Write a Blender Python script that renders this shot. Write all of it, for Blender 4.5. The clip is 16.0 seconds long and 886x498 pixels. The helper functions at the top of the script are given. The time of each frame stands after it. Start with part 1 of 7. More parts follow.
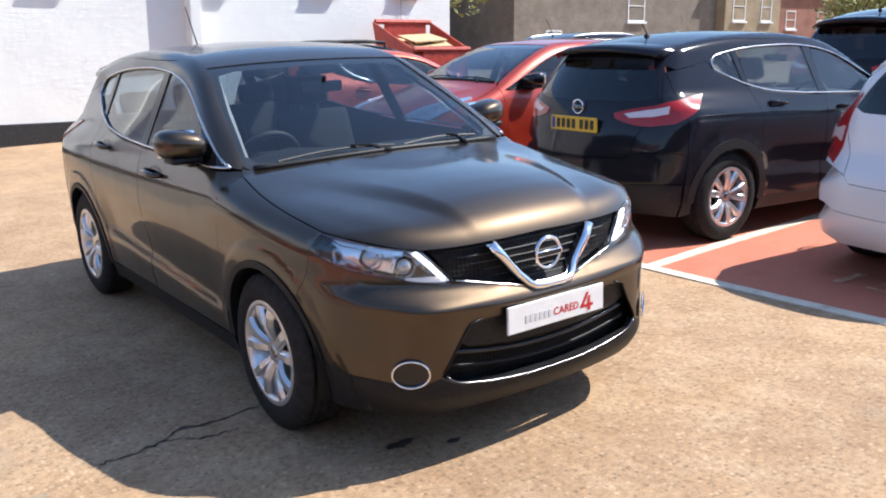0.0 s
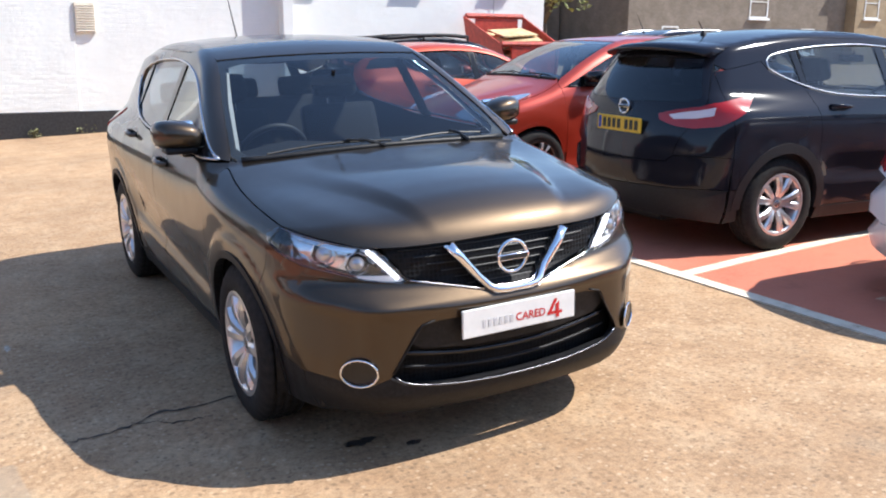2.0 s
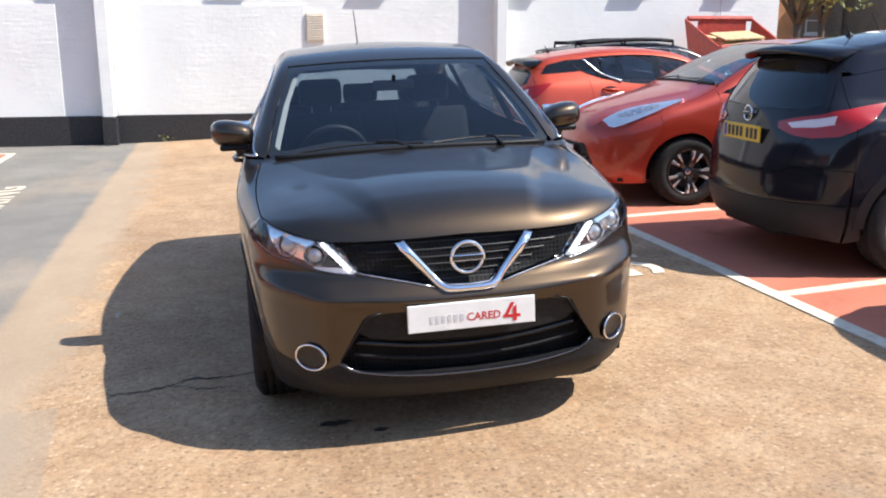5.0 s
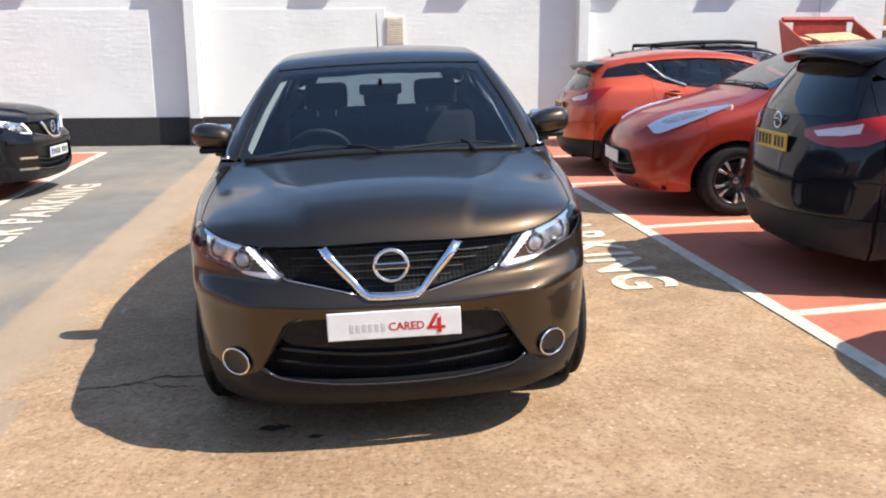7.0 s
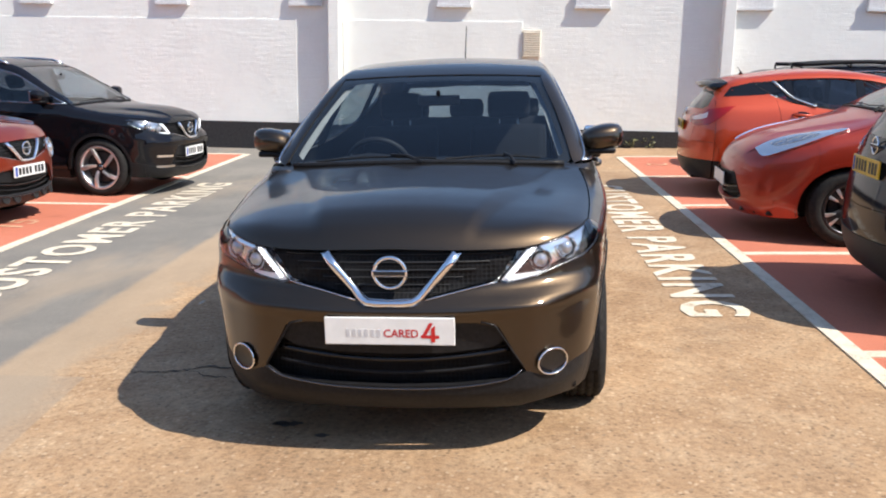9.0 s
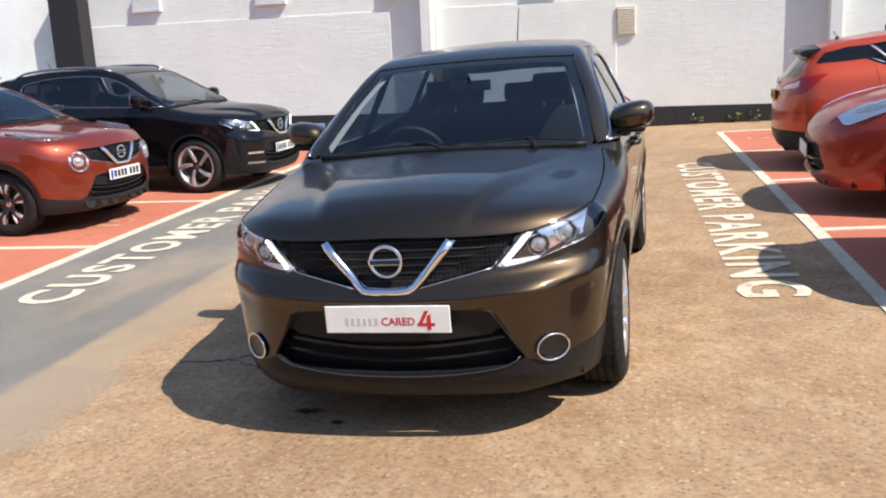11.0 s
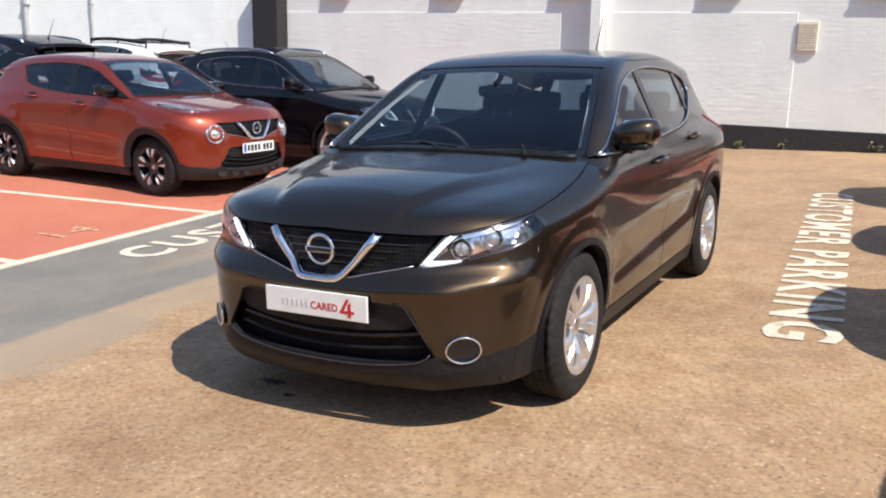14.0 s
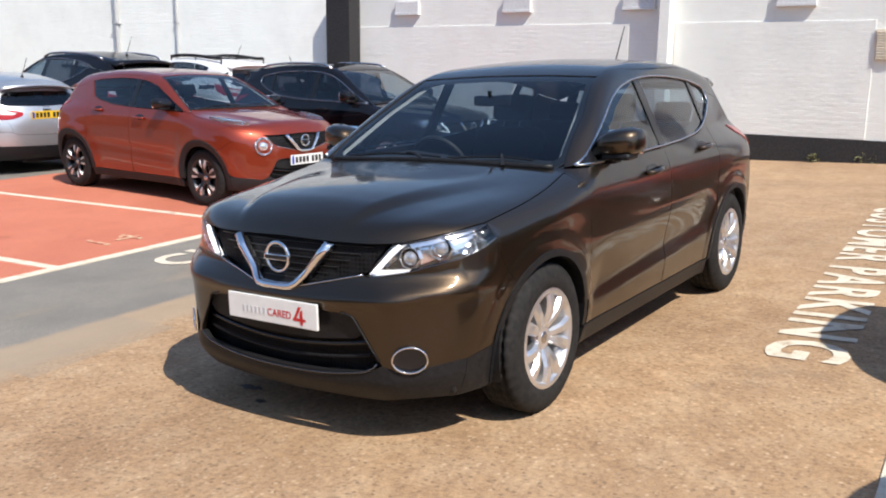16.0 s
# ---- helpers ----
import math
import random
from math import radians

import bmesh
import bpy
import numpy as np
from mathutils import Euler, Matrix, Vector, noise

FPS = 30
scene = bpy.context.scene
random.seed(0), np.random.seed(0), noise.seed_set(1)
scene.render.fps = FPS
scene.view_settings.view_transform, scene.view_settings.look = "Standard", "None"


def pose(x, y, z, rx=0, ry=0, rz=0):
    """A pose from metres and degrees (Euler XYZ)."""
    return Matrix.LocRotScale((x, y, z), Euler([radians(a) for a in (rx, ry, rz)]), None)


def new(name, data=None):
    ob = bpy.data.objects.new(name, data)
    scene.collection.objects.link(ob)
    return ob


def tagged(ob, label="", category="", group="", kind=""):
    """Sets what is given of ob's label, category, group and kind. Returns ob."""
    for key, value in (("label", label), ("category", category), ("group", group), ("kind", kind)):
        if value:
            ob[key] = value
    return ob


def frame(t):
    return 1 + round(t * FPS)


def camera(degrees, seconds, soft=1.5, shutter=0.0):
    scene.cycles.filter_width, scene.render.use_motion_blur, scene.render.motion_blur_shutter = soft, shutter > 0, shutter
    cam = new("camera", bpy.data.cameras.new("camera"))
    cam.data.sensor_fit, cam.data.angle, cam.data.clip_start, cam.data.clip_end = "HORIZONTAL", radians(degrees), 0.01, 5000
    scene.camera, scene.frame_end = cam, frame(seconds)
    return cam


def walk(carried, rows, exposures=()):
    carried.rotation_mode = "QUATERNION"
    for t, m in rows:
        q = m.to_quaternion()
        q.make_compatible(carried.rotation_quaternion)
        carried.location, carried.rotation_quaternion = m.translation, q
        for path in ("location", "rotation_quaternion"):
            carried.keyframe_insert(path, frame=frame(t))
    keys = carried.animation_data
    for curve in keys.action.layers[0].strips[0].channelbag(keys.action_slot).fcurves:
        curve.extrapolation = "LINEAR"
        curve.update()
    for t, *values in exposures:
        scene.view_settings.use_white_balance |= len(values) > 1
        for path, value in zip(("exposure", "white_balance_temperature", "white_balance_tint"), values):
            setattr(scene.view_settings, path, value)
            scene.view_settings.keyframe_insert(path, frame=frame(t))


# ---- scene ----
cam = camera(52.7, 16.0, soft=2.0)
# seconds, place of the eye in metres, turn in degrees
ROWS = [
    (0, -2.432, -4.676, 1.568, 77.25, 0.25, -36.44),
    (0.5, -2.321, -4.802, 1.561, 76.87, -0, -34.41),
    (1, -2.206, -4.89, 1.579, 76.72, -0.66, -31.43),
    (1.5, -2.032, -4.896, 1.556, 76.35, 2.32, -28.36),
    (2, -1.906, -4.94, 1.577, 76.87, -0.5, -28.96),
    (2.5, -1.73, -5.092, 1.58, 77.16, 0.46, -26.62),
    (3, -1.559, -5.219, 1.583, 76.7, 0.45, -23.05),
    (3.5, -1.404, -5.225, 1.553, 76.92, -0.67, -21.89),
    (4, -1.215, -5.327, 1.577, 77.5, 0.17, -19.04),
    (4.5, -1.011, -5.474, 1.588, 77.28, 0.27, -15.07),
    (7, -0.066, -5.503, 1.591, 77.29, 0.24, -4.1),
    (7.5, 0.152, -5.567, 1.586, 78.14, 0.64, -2.55),
    (8, 0.325, -5.603, 1.594, 78.48, 0.53, 1.41),
    (8.5, 0.451, -5.536, 1.586, 77.67, -2.12, 4.58),
    (9, 0.557, -5.504, 1.592, 78.03, -0.91, 6.54),
    (11.5, 1.293, -5.396, 1.59, 76.82, 1.32, 17.72),
    (12, 1.54, -5.441, 1.616, 76.93, -0.25, 21.95),
    (12.5, 1.674, -5.313, 1.592, 76.93, -0.26, 23.41),
    (13, 1.782, -5.206, 1.605, 76.27, -0.22, 23.26),
    (13.5, 1.961, -5.148, 1.601, 76.89, -0.46, 25.67),
    (14, 2.147, -5.111, 1.605, 77.25, -1.16, 28.31),
    (14.5, 2.227, -4.985, 1.58, 77.04, -0.9, 29.16),
    (15, 2.342, -4.913, 1.597, 77.1, -0.33, 29.55),
    (15.5, 2.512, -4.855, 1.596, 77.5, -0.2, 32.71),
    (16, 2.638, -4.79, 1.592, 78.03, -0.58, 34.38),
]

# exposure of the clip's camera
EXPOSURES = [(0.0, 0.95, 6150, 10), (3.0, 0.98, 6250, 10), (4.5, 0.93, 6300, 10), (8.0, 0.73, 6550, 10), (12.5, 0.54, 6600, 10), (16.0, 0.53, 6550, 10)]
walk(cam, [(t, pose(x, y, z, rx, ry, rz)) for t, x, y, z, rx, ry, rz in ROWS], EXPOSURES)

# ---- light ----
SUN_WAY = Vector((-0.75, 0.30, -1.0))
ELEVATION = math.atan2(1.0, math.hypot(0.75, 0.30))
world = bpy.data.worlds.new("world")
scene.world = world
world.use_nodes = True
wn = world.node_tree.nodes
sky = wn.new("ShaderNodeTexSky")
sky.sky_type = 'NISHITA'
sky.sun_disc = False
sky.sun_elevation = ELEVATION
sky.sun_rotation = math.atan2(0.75, -0.30)
sky.air_density, sky.dust_density, sky.ozone_density = 1.0, 0.4, 2.5
wn["Background"].inputs[1].default_value = 0.13
world.node_tree.links.new(sky.outputs[0], wn["Background"].inputs[0])
sun = new("sun", bpy.data.lights.new("sun", 'SUN'))
sun.data.energy, sun.data.angle, sun.data.color = 4.2, radians(0.55), (1.0, 0.95, 0.87)
sun.rotation_mode = 'QUATERNION'
sun.rotation_quaternion = SUN_WAY.to_track_quat('-Z', 'Y')


# ---- materials ----
class Nodes:
    """A small wrapper for building a node material."""

    def __init__(self, name, color=(0.5, 0.5, 0.5), rough=0.6, metal=0.0, spec=0.5):
        self.mat = bpy.data.materials.new(name)
        self.mat.use_nodes = True
        self.tree = self.mat.node_tree
        self.bsdf = self.tree.nodes["Principled BSDF"]
        self.set("Base Color", (*color, 1))
        self.set("Roughness", rough)
        self.set("Metallic", metal)
        self.set("Specular IOR Level", spec)
        self.place = None

    def set(self, key, value):
        self.bsdf.inputs[key].default_value = value
        return self

    def node(self, kind, **values):
        n = self.tree.nodes.new(kind)
        for key, value in values.items():
            n.inputs[key.replace("_", " ")].default_value = value
        return n

    def link(self, a, b):
        self.tree.links.new(a, b)

    def coords(self, scale=(1, 1, 1), local=True):
        if self.place is None:
            self.place = self.tree.nodes.new("ShaderNodeTexCoord")
            self.geo = self.tree.nodes.new("ShaderNodeNewGeometry")
        src = self.place.outputs["Object"] if local else self.geo.outputs["Position"]
        m = self.node("ShaderNodeMapping")
        m.inputs["Scale"].default_value = scale
        self.link(src, m.inputs["Vector"])
        return m.outputs[0]

    def noise(self, scale, detail=4.0, rough=0.55, stretch=(1, 1, 1), local=True):
        n = self.node("ShaderNodeTexNoise", Scale=scale, Detail=detail, Roughness=rough)
        self.link(self.coords(stretch, local), n.inputs["Vector"])
        return n.outputs["Fac"]

    def voronoi(self, scale, output="Distance", local=True, randomness=1.0):
        n = self.node("ShaderNodeTexVoronoi", Scale=scale, Randomness=randomness)
        self.link(self.coords((1, 1, 1), local), n.inputs["Vector"])
        return n.outputs[output]

    def ramp(self, fac, stops):
        n = self.tree.nodes.new("ShaderNodeValToRGB")
        els = n.color_ramp.elements
        while len(els) < len(stops):
            els.new(0.5)
        for e, (p, c) in zip(els, stops):
            e.position = p
            e.color = (*c, 1) if len(c) == 3 else c
        self.link(fac, n.inputs[0])
        return n.outputs[0]

    def mix(self, fac, a, b, mode='MIX'):
        n = self.tree.nodes.new("ShaderNodeMix")
        n.data_type, n.blend_type = 'RGBA', mode
        for socket, v in ((n.inputs[0], fac), (n.inputs[6], a), (n.inputs[7], b)):
            if isinstance(v, (int, float)):
                socket.default_value = v
            elif isinstance(v, tuple):
                socket.default_value = (*v, 1)
            else:
                self.link(v, socket)
        return n.outputs[2]

    def math(self, op, a, b=0.0, clamp=False):
        n = self.tree.nodes.new("ShaderNodeMath")
        n.operation, n.use_clamp = op, clamp
        for socket, v in zip(n.inputs, (a, b)):
            if isinstance(v, (int, float)):
                socket.default_value = v
            else:
                self.link(v, socket)
        return n.outputs[0]

    def span(self, value, lo, hi):
        n = self.tree.nodes.new("ShaderNodeMapRange")
        n.interpolation_type = 'SMOOTHSTEP'
        self.link(value, n.inputs[0])
        n.inputs[1].default_value, n.inputs[2].default_value = lo, hi
        return n.outputs[0]

    def color(self, c):
        self.link(c, self.bsdf.inputs["Base Color"])
        return self

    def rough(self, v):
        self.link(v, self.bsdf.inputs["Roughness"])
        return self

    def bump(self, height, strength=0.3, distance=0.01):
        n = self.node("ShaderNodeBump", Strength=strength, Distance=distance)
        self.link(height, n.inputs["Height"])
        self.link(n.outputs[0], self.bsdf.inputs["Normal"])
        return self


# ---- shape helpers ----
def part(name, bm, material, parent=None, label="", smooth=False, kind=""):
    """Links a bmesh as one mesh object, under its thing if one is given."""
    me = bpy.data.meshes.new(name)
    bm.to_mesh(me)
    bm.free()
    for m in material if isinstance(material, (list, tuple)) else [material]:
        me.materials.append(m)
    if smooth:
        me.shade_smooth()
    ob = new(name, me)
    ob.parent = parent
    if label or kind:
        tagged(ob, label, kind=kind)
    return ob


def thing(name, m, label, category, group=""):
    """An Empty at the base of a thing."""
    ob = new(name)
    ob.empty_display_size = 0.2
    ob.matrix_basis = m
    return tagged(ob, label, category, group)


def box(bm, lo, hi, bevel=0.0, m=None):
    """A box between two corners, bevelled if asked."""
    lo, hi = Vector(lo), Vector(hi)
    made = bmesh.ops.create_cube(bm, size=1.0)
    mat = Matrix.Translation((lo + hi) / 2) @ Matrix.Diagonal((*(hi - lo), 1))
    bmesh.ops.transform(bm, matrix=(m @ mat) if m else mat, verts=made["verts"])
    if bevel:
        edges = list({e for v in made["verts"] for e in v.link_edges})
        bmesh.ops.bevel(bm, geom=edges, offset=bevel, segments=2, affect='EDGES', profile=0.6)
    return bm


def tube(bm, path, radius, sides=8, closed=False):
    """A round bar along a path of points; radius may be a list."""
    path = [Vector([float(c) for c in p]) for p in path]
    n = len(path)
    rings = []
    for i, p in enumerate(path):
        a = path[(i - 1) % n] if closed or i else path[i]
        b = path[(i + 1) % n] if closed or i < n - 1 else path[i]
        way = (b - a).normalized()
        side = way.cross(Vector((0, 0, 1)))
        side = side.normalized() if side.length > 1e-3 else Vector((1, 0, 0))
        up = side.cross(way).normalized()
        r = float(radius[i]) if isinstance(radius, (list, tuple)) else radius
        rings.append([bm.verts.new(p + (side * math.cos(k) + up * math.sin(k)) * r)
                      for k in (2 * math.pi * i / sides for i in range(sides))])
    for i in range(n if closed else n - 1):
        a, b = rings[i], rings[(i + 1) % n]
        for k in range(sides):
            bm.faces.new((a[k], a[(k + 1) % sides], b[(k + 1) % sides], b[k]))
    if not closed:
        bm.faces.new(rings[0][::-1])
        bm.faces.new(rings[-1])
    return bm


def lathe(bm, rows, steps=32, m=None, close=False):
    """Turns rows of (radius, height) round the z axis."""
    rings = []
    for r, h in rows:
        ring = []
        for k in range(steps):
            a = 2 * math.pi * k / steps
            v = Vector((r * math.cos(a), r * math.sin(a), h))
            ring.append(bm.verts.new(m @ v if m else v))
        rings.append(ring)
    pairs = list(zip(rings, rings[1:])) + ([(rings[-1], rings[0])] if close else [])
    for a, b in pairs:
        for k in range(steps):
            bm.faces.new((a[k], a[(k + 1) % steps], b[(k + 1) % steps], b[k]))
    return bm


# ---- ground ----
def rise(x):
    u = min(max((x + 4.5) / 8.0, 0.0), 1.0)
    return (u * u * (3 - 2 * u) - 0.5957) * 0.215


def ground_z(x, y):
    """Height of the yard, which falls gently to one side."""
    return rise(x) + 0.006 * min(max(y, -2.0), 2.0)


def right_line(y):
    return 2.238 - 0.050 * y


def left_line(y):
    return -4.07 - 0.062 * y


def white_line_material():
    n = Nodes("line_paint", (0.72, 0.70, 0.64), 0.75)
    wear = n.noise(9, 6, 0.7, local=False)
    fine = n.noise(120, 3, 0.6, local=False)
    both = n.math('ADD', n.math('MULTIPLY', wear, 0.65), n.math('MULTIPLY', fine, 0.35))
    n.color(n.ramp(both, [(0.36, (0.40, 0.31, 0.21)), (0.47, (0.66, 0.58, 0.45)), (0.7, (0.78, 0.71, 0.58))]))
    return n.bump(fine, 0.3, 0.004).mat


def red_bay_material():
    n = Nodes("red_surfacing", (0.45, 0.12, 0.07), 0.85)
    big = n.noise(0.7, 5, 0.6, local=False)
    fine = n.noise(160, 3, 0.7, local=False)
    base = n.ramp(big, [(0.3, (0.52, 0.155, 0.090)), (0.6, (0.62, 0.205, 0.120)), (0.8, (0.56, 0.20, 0.13))])
    grain = n.ramp(fine, [(0.3, (0.62, 0.6, 0.6)), (0.6, (1, 1, 1))])
    dirt = n.ramp(n.noise(3.1, 6, 0.7, local=False), [(0.58, (1, 1, 1)), (0.72, (0.72, 0.66, 0.62))])
    n.color(n.mix(1.0, n.mix(1.0, base, grain, 'MULTIPLY'), dirt, 'MULTIPLY'))
    return n.bump(fine, 0.5, 0.006).mat


def ground_material():
    """Worn tarmac with pale brown stones, and a smoother grey lane beside the bays."""
    n = Nodes("yard_tarmac", (0.3, 0.22, 0.15), 0.9)
    fine = n.noise(140, 3, 0.65, local=False)
    soft = n.noise(34, 5, 0.68, local=False)
    blotch = n.noise(4.2, 6, 0.66, local=False)
    dense = n.noise(1.6, 4, 0.6, local=False)
    body = n.ramp(blotch, [(0.32, (0.340, 0.212, 0.116)), (0.48, (0.385, 0.248, 0.140)), (0.66, (0.430, 0.296, 0.178))])
    body = n.mix(1.0, body, n.ramp(soft, [(0.30, (0.66, 0.63, 0.60)), (0.5, (1, 1, 1)), (0.70, (1.26, 1.24, 1.20))]), 'MULTIPLY')
    body = n.mix(1.0, body, n.ramp(fine, [(0.30, (0.80, 0.78, 0.76)), (0.55, (1, 1, 1)), (0.72, (1.12, 1.11, 1.09))]), 'MULTIPLY')
    # single stones: some pale, some dark, in uneven drifts
    stones = n.voronoi(44, "Color", local=False)
    sep = n.node("ShaderNodeSeparateColor")
    n.link(stones, sep.inputs[0])
    round_ = n.span(n.voronoi(44, "Distance", local=False), 0.52, 0.26)
    light = n.math('MULTIPLY', n.math('MULTIPLY', n.span(sep.outputs[0], 0.80, 0.86), round_), n.span(dense, 0.34, 0.52))
    dark = n.math('MULTIPLY', n.math('MULTIPLY', n.span(sep.outputs[1], 0.78, 0.84), round_), n.span(dense, 0.72, 0.50))
    stone = n.mix(n.math('MULTIPLY', light, 0.52), body, (0.62, 0.46, 0.30))
    stone = n.mix(n.math('MULTIPLY', dark, 0.55), stone, (0.11, 0.070, 0.042))
    tar = n.noise(0.9, 8, 0.72, local=False)
    stone = n.mix(n.math('MULTIPLY', n.span(tar, 0.58, 0.70), 0.45), stone, (0.19, 0.135, 0.09))
    big = n.noise(0.55, 6, 0.6, local=False)
    tone = n.ramp(big, [(0.32, (0.78, 0.75, 0.73)), (0.5, (1, 1, 1)), (0.68, (1.14, 1.12, 1.08))])
    tan = n.mix(1.0, stone, tone, 'MULTIPLY')
    grey_fine = n.noise(150, 4, 0.7, local=False)
    grey = n.ramp(grey_fine, [(0.25, (0.105, 0.098, 0.088)), (0.55, (0.225, 0.208, 0.182)), (0.8, (0.31, 0.285, 0.25))])
    grey = n.mix(1.0, grey, n.ramp(n.noise(1.1, 5, 0.6, local=False), [(0.35, (0.82, 0.82, 0.82)), (0.65, (1.1, 1.08, 1.05))]), 'MULTIPLY')
    xyz = n.node("ShaderNodeSeparateXYZ")
    n.link(n.geo.outputs["Position"], xyz.inputs[0])
    # a straight seam, then a worn strip of smooth dust, then the stones
    seam = n.math('ADD', n.math('ADD', xyz.outputs[0], n.math('MULTIPLY', xyz.outputs[1], 0.042)), 2.42)
    wob = n.math('SUBTRACT', n.noise(2.2, 6, 0.7, local=False), 0.5)
    lane = n.math('MULTIPLY', n.span(n.math('ADD', seam, n.math('MULTIPLY', wob, 0.10)), 0.05, -0.05), 1.0)
    dusty = n.span(n.math('ADD', seam, n.math('MULTIPLY', wob, 0.9)), 0.62, 0.34)
    dust = n.mix(1.0, (0.375, 0.285, 0.195), n.ramp(n.noise(1.4, 6, 0.65, (1, 0.4, 1), local=False), [(0.3, (0.82, 0.82, 0.82)), (0.7, (1.14, 1.12, 1.10))]), 'MULTIPLY')
    dust = n.mix(1.0, dust, n.ramp(fine, [(0.3, (0.9, 0.9, 0.9)), (0.7, (1.06, 1.06, 1.06))]), 'MULTIPLY')
    smear = n.math('MULTIPLY', n.span(n.noise(0.8, 5, 0.6, (1, 0.35, 1), local=False), 0.50, 0.68), 0.5)
    color = n.mix(n.math('MULTIPLY', dusty, 0.85), tan, dust)
    # a square concrete patch let into the surface
    px = n.span(n.math('ADD', xyz.outputs[0], n.math('MULTIPLY', xyz.outputs[1], 0.12)), -1.945, -1.965)
    py = n.math('MULTIPLY', n.span(xyz.outputs[1], -1.255, -1.275), n.span(xyz.outputs[1], -2.32, -2.30))
    color = n.mix(n.math('MULTIPLY', n.math('MULTIPLY', px, py), 0.45), color, (0.29, 0.235, 0.175))
    color = n.mix(lane, color, n.mix(smear, grey, dust))
    crack = n.voronoi(0.33, "Distance", local=False)
    n.color(color)
    rel = n.math('ADD', n.math('MULTIPLY', soft, 0.7), n.math('MULTIPLY', grey_fine, 0.3))
    return n.bump(rel, 0.5, 0.008).mat


LINE = white_line_material()
RED = red_bay_material()
TARMAC = ground_material()


def build_ground():
    xs = sorted(set([-400, -150, -60, -30, -18] + [round(-12 + 0.5 * k, 2) for k in range(41)] + [12, 18, 30, 60, 150, 400]))
    ys = sorted(set([-400, -150, -60, -30, -15, -8, -4] + [-2, -1, 0, 1, 2, 4, 7, 10, 14, 20, 30, 60, 150, 400]))
    bm = bmesh.new()
    grid = [[bm.verts.new((x, y, ground_z(x, y))) for y in ys] for x in xs]
    for i in range(len(xs) - 1):
        for j in range(len(ys) - 1):
            bm.faces.new((grid[i][j], grid[i + 1][j], grid[i + 1][j + 1], grid[i][j + 1]))
    ob = part("ground", bm, TARMAC, smooth=True)
    tagged(ob, "worn pale brown tarmac yard with a greyer lane", "ground", kind="structure")


def laid(bm, corners, lift, thick=0.004, step=0.4):
    """A thin slab laid on the ground inside four corners given in plan."""
    a, b, c, d = [Vector(p) for p in corners]
    nu = max(1, int((b - a).length / step))
    nv = max(1, int((d - a).length / step))
    rows = []
    for i in range(nu + 1):
        row = []
        for j in range(nv + 1):
            u, v = i / nu, j / nv
            p = (a * (1 - u) + b * u) * (1 - v) + (d * (1 - u) + c * u) * v
            row.append(bm.verts.new((p.x, p.y, ground_z(p.x, p.y) + lift)))
        rows.append(row)
    for i in range(nu):
        for j in range(nv):
            bm.faces.new((rows[i][j], rows[i + 1][j], rows[i + 1][j + 1], rows[i][j + 1]))
    rim = [r[0] for r in rows] + rows[-1][1:] + [r[-1] for r in rows[::-1]][1:] + rows[0][::-1][1:-1]
    low = [bm.verts.new(v.co - Vector((0, 0, thick + lift))) for v in rim]
    n = len(rim)
    for k in range(n):
        bm.faces.new((rim[k], low[k], low[(k + 1) % n], rim[(k + 1) % n]))
    bmesh.ops.recalc_face_normals(bm, faces=bm.faces)
    return bm


RIGHT_SLOPE, LEFT_SLOPE = 0.12, 0.11
RIGHT_BAYS = [-8.2, -5.7, -3.2, -0.68, 1.83, 4.3, 6.8, 9.35]
LEFT_BAYS = [-8.1, -5.65, -3.15, -0.65, 1.76, 4.25, 6.75, 9.9]


def build_bays():
    width, deep = 0.10, 5.2
    for side, line, marks, slope in ((1, right_line, RIGHT_BAYS, RIGHT_SLOPE), (-1, left_line, LEFT_BAYS, LEFT_SLOPE)):
        name = "parking_bays"
        y0, y1 = marks[0], marks[-1]
        bm = bmesh.new()
        far = side * deep
        laid(bm, [(line(y0), y0), (line(y0) + far, y0 + slope * far), (line(y1) + far, y1 + slope * far), (line(y1), y1)], 0.004)
        bays = part("pavement_bays", bm, RED)
        tagged(bays, "faded red surfacing of a row of parking bays", "parking bay", kind="structure")
        bm = bmesh.new()
        laid(bm, [(line(y0) - width / 2, y0), (line(y0) + width / 2, y0), (line(y1) + width / 2, y1), (line(y1) - width / 2, y1)], 0.009)
        ob = part("painted_line", bm, LINE)
        tagged(ob, "long worn white line painted along the bays", "road marking", kind="structure")
        for y in marks:
            bm = bmesh.new()
            x0 = line(y) + side * width / 2
            x1 = line(y) + far
            laid(bm, [(x0, y - width / 2), (x1, y + slope * far - width / 2), (x1, y + slope * far + width / 2), (x0, y + width / 2)], 0.0085)
            ob = part("painted_line", bm, LINE)
            tagged(ob, "worn white line painted between two bays", "road marking", "bay divider lines", kind="structure")


def text_mesh(body, size=1.0, extrude=0.0, spacing=1.0, bold=0.0):
    """The built-in font as a bmesh in the xy plane, starting at the origin."""
    cu = bpy.data.curves.new("letters", 'FONT')
    cu.body, cu.size, cu.extrude, cu.space_character = body, size, extrude, spacing
    cu.resolution_u = 3
    cu.offset = bold
    ob = bpy.data.objects.new("letters", cu)
    scene.collection.objects.link(ob)
    me = bpy.data.meshes.new_from_object(ob.evaluated_get(bpy.context.evaluated_depsgraph_get()))
    bm = bmesh.new()
    bm.from_mesh(me)
    bpy.data.objects.remove(ob)
    bpy.data.curves.remove(cu)
    bpy.data.meshes.remove(me)
    return bm


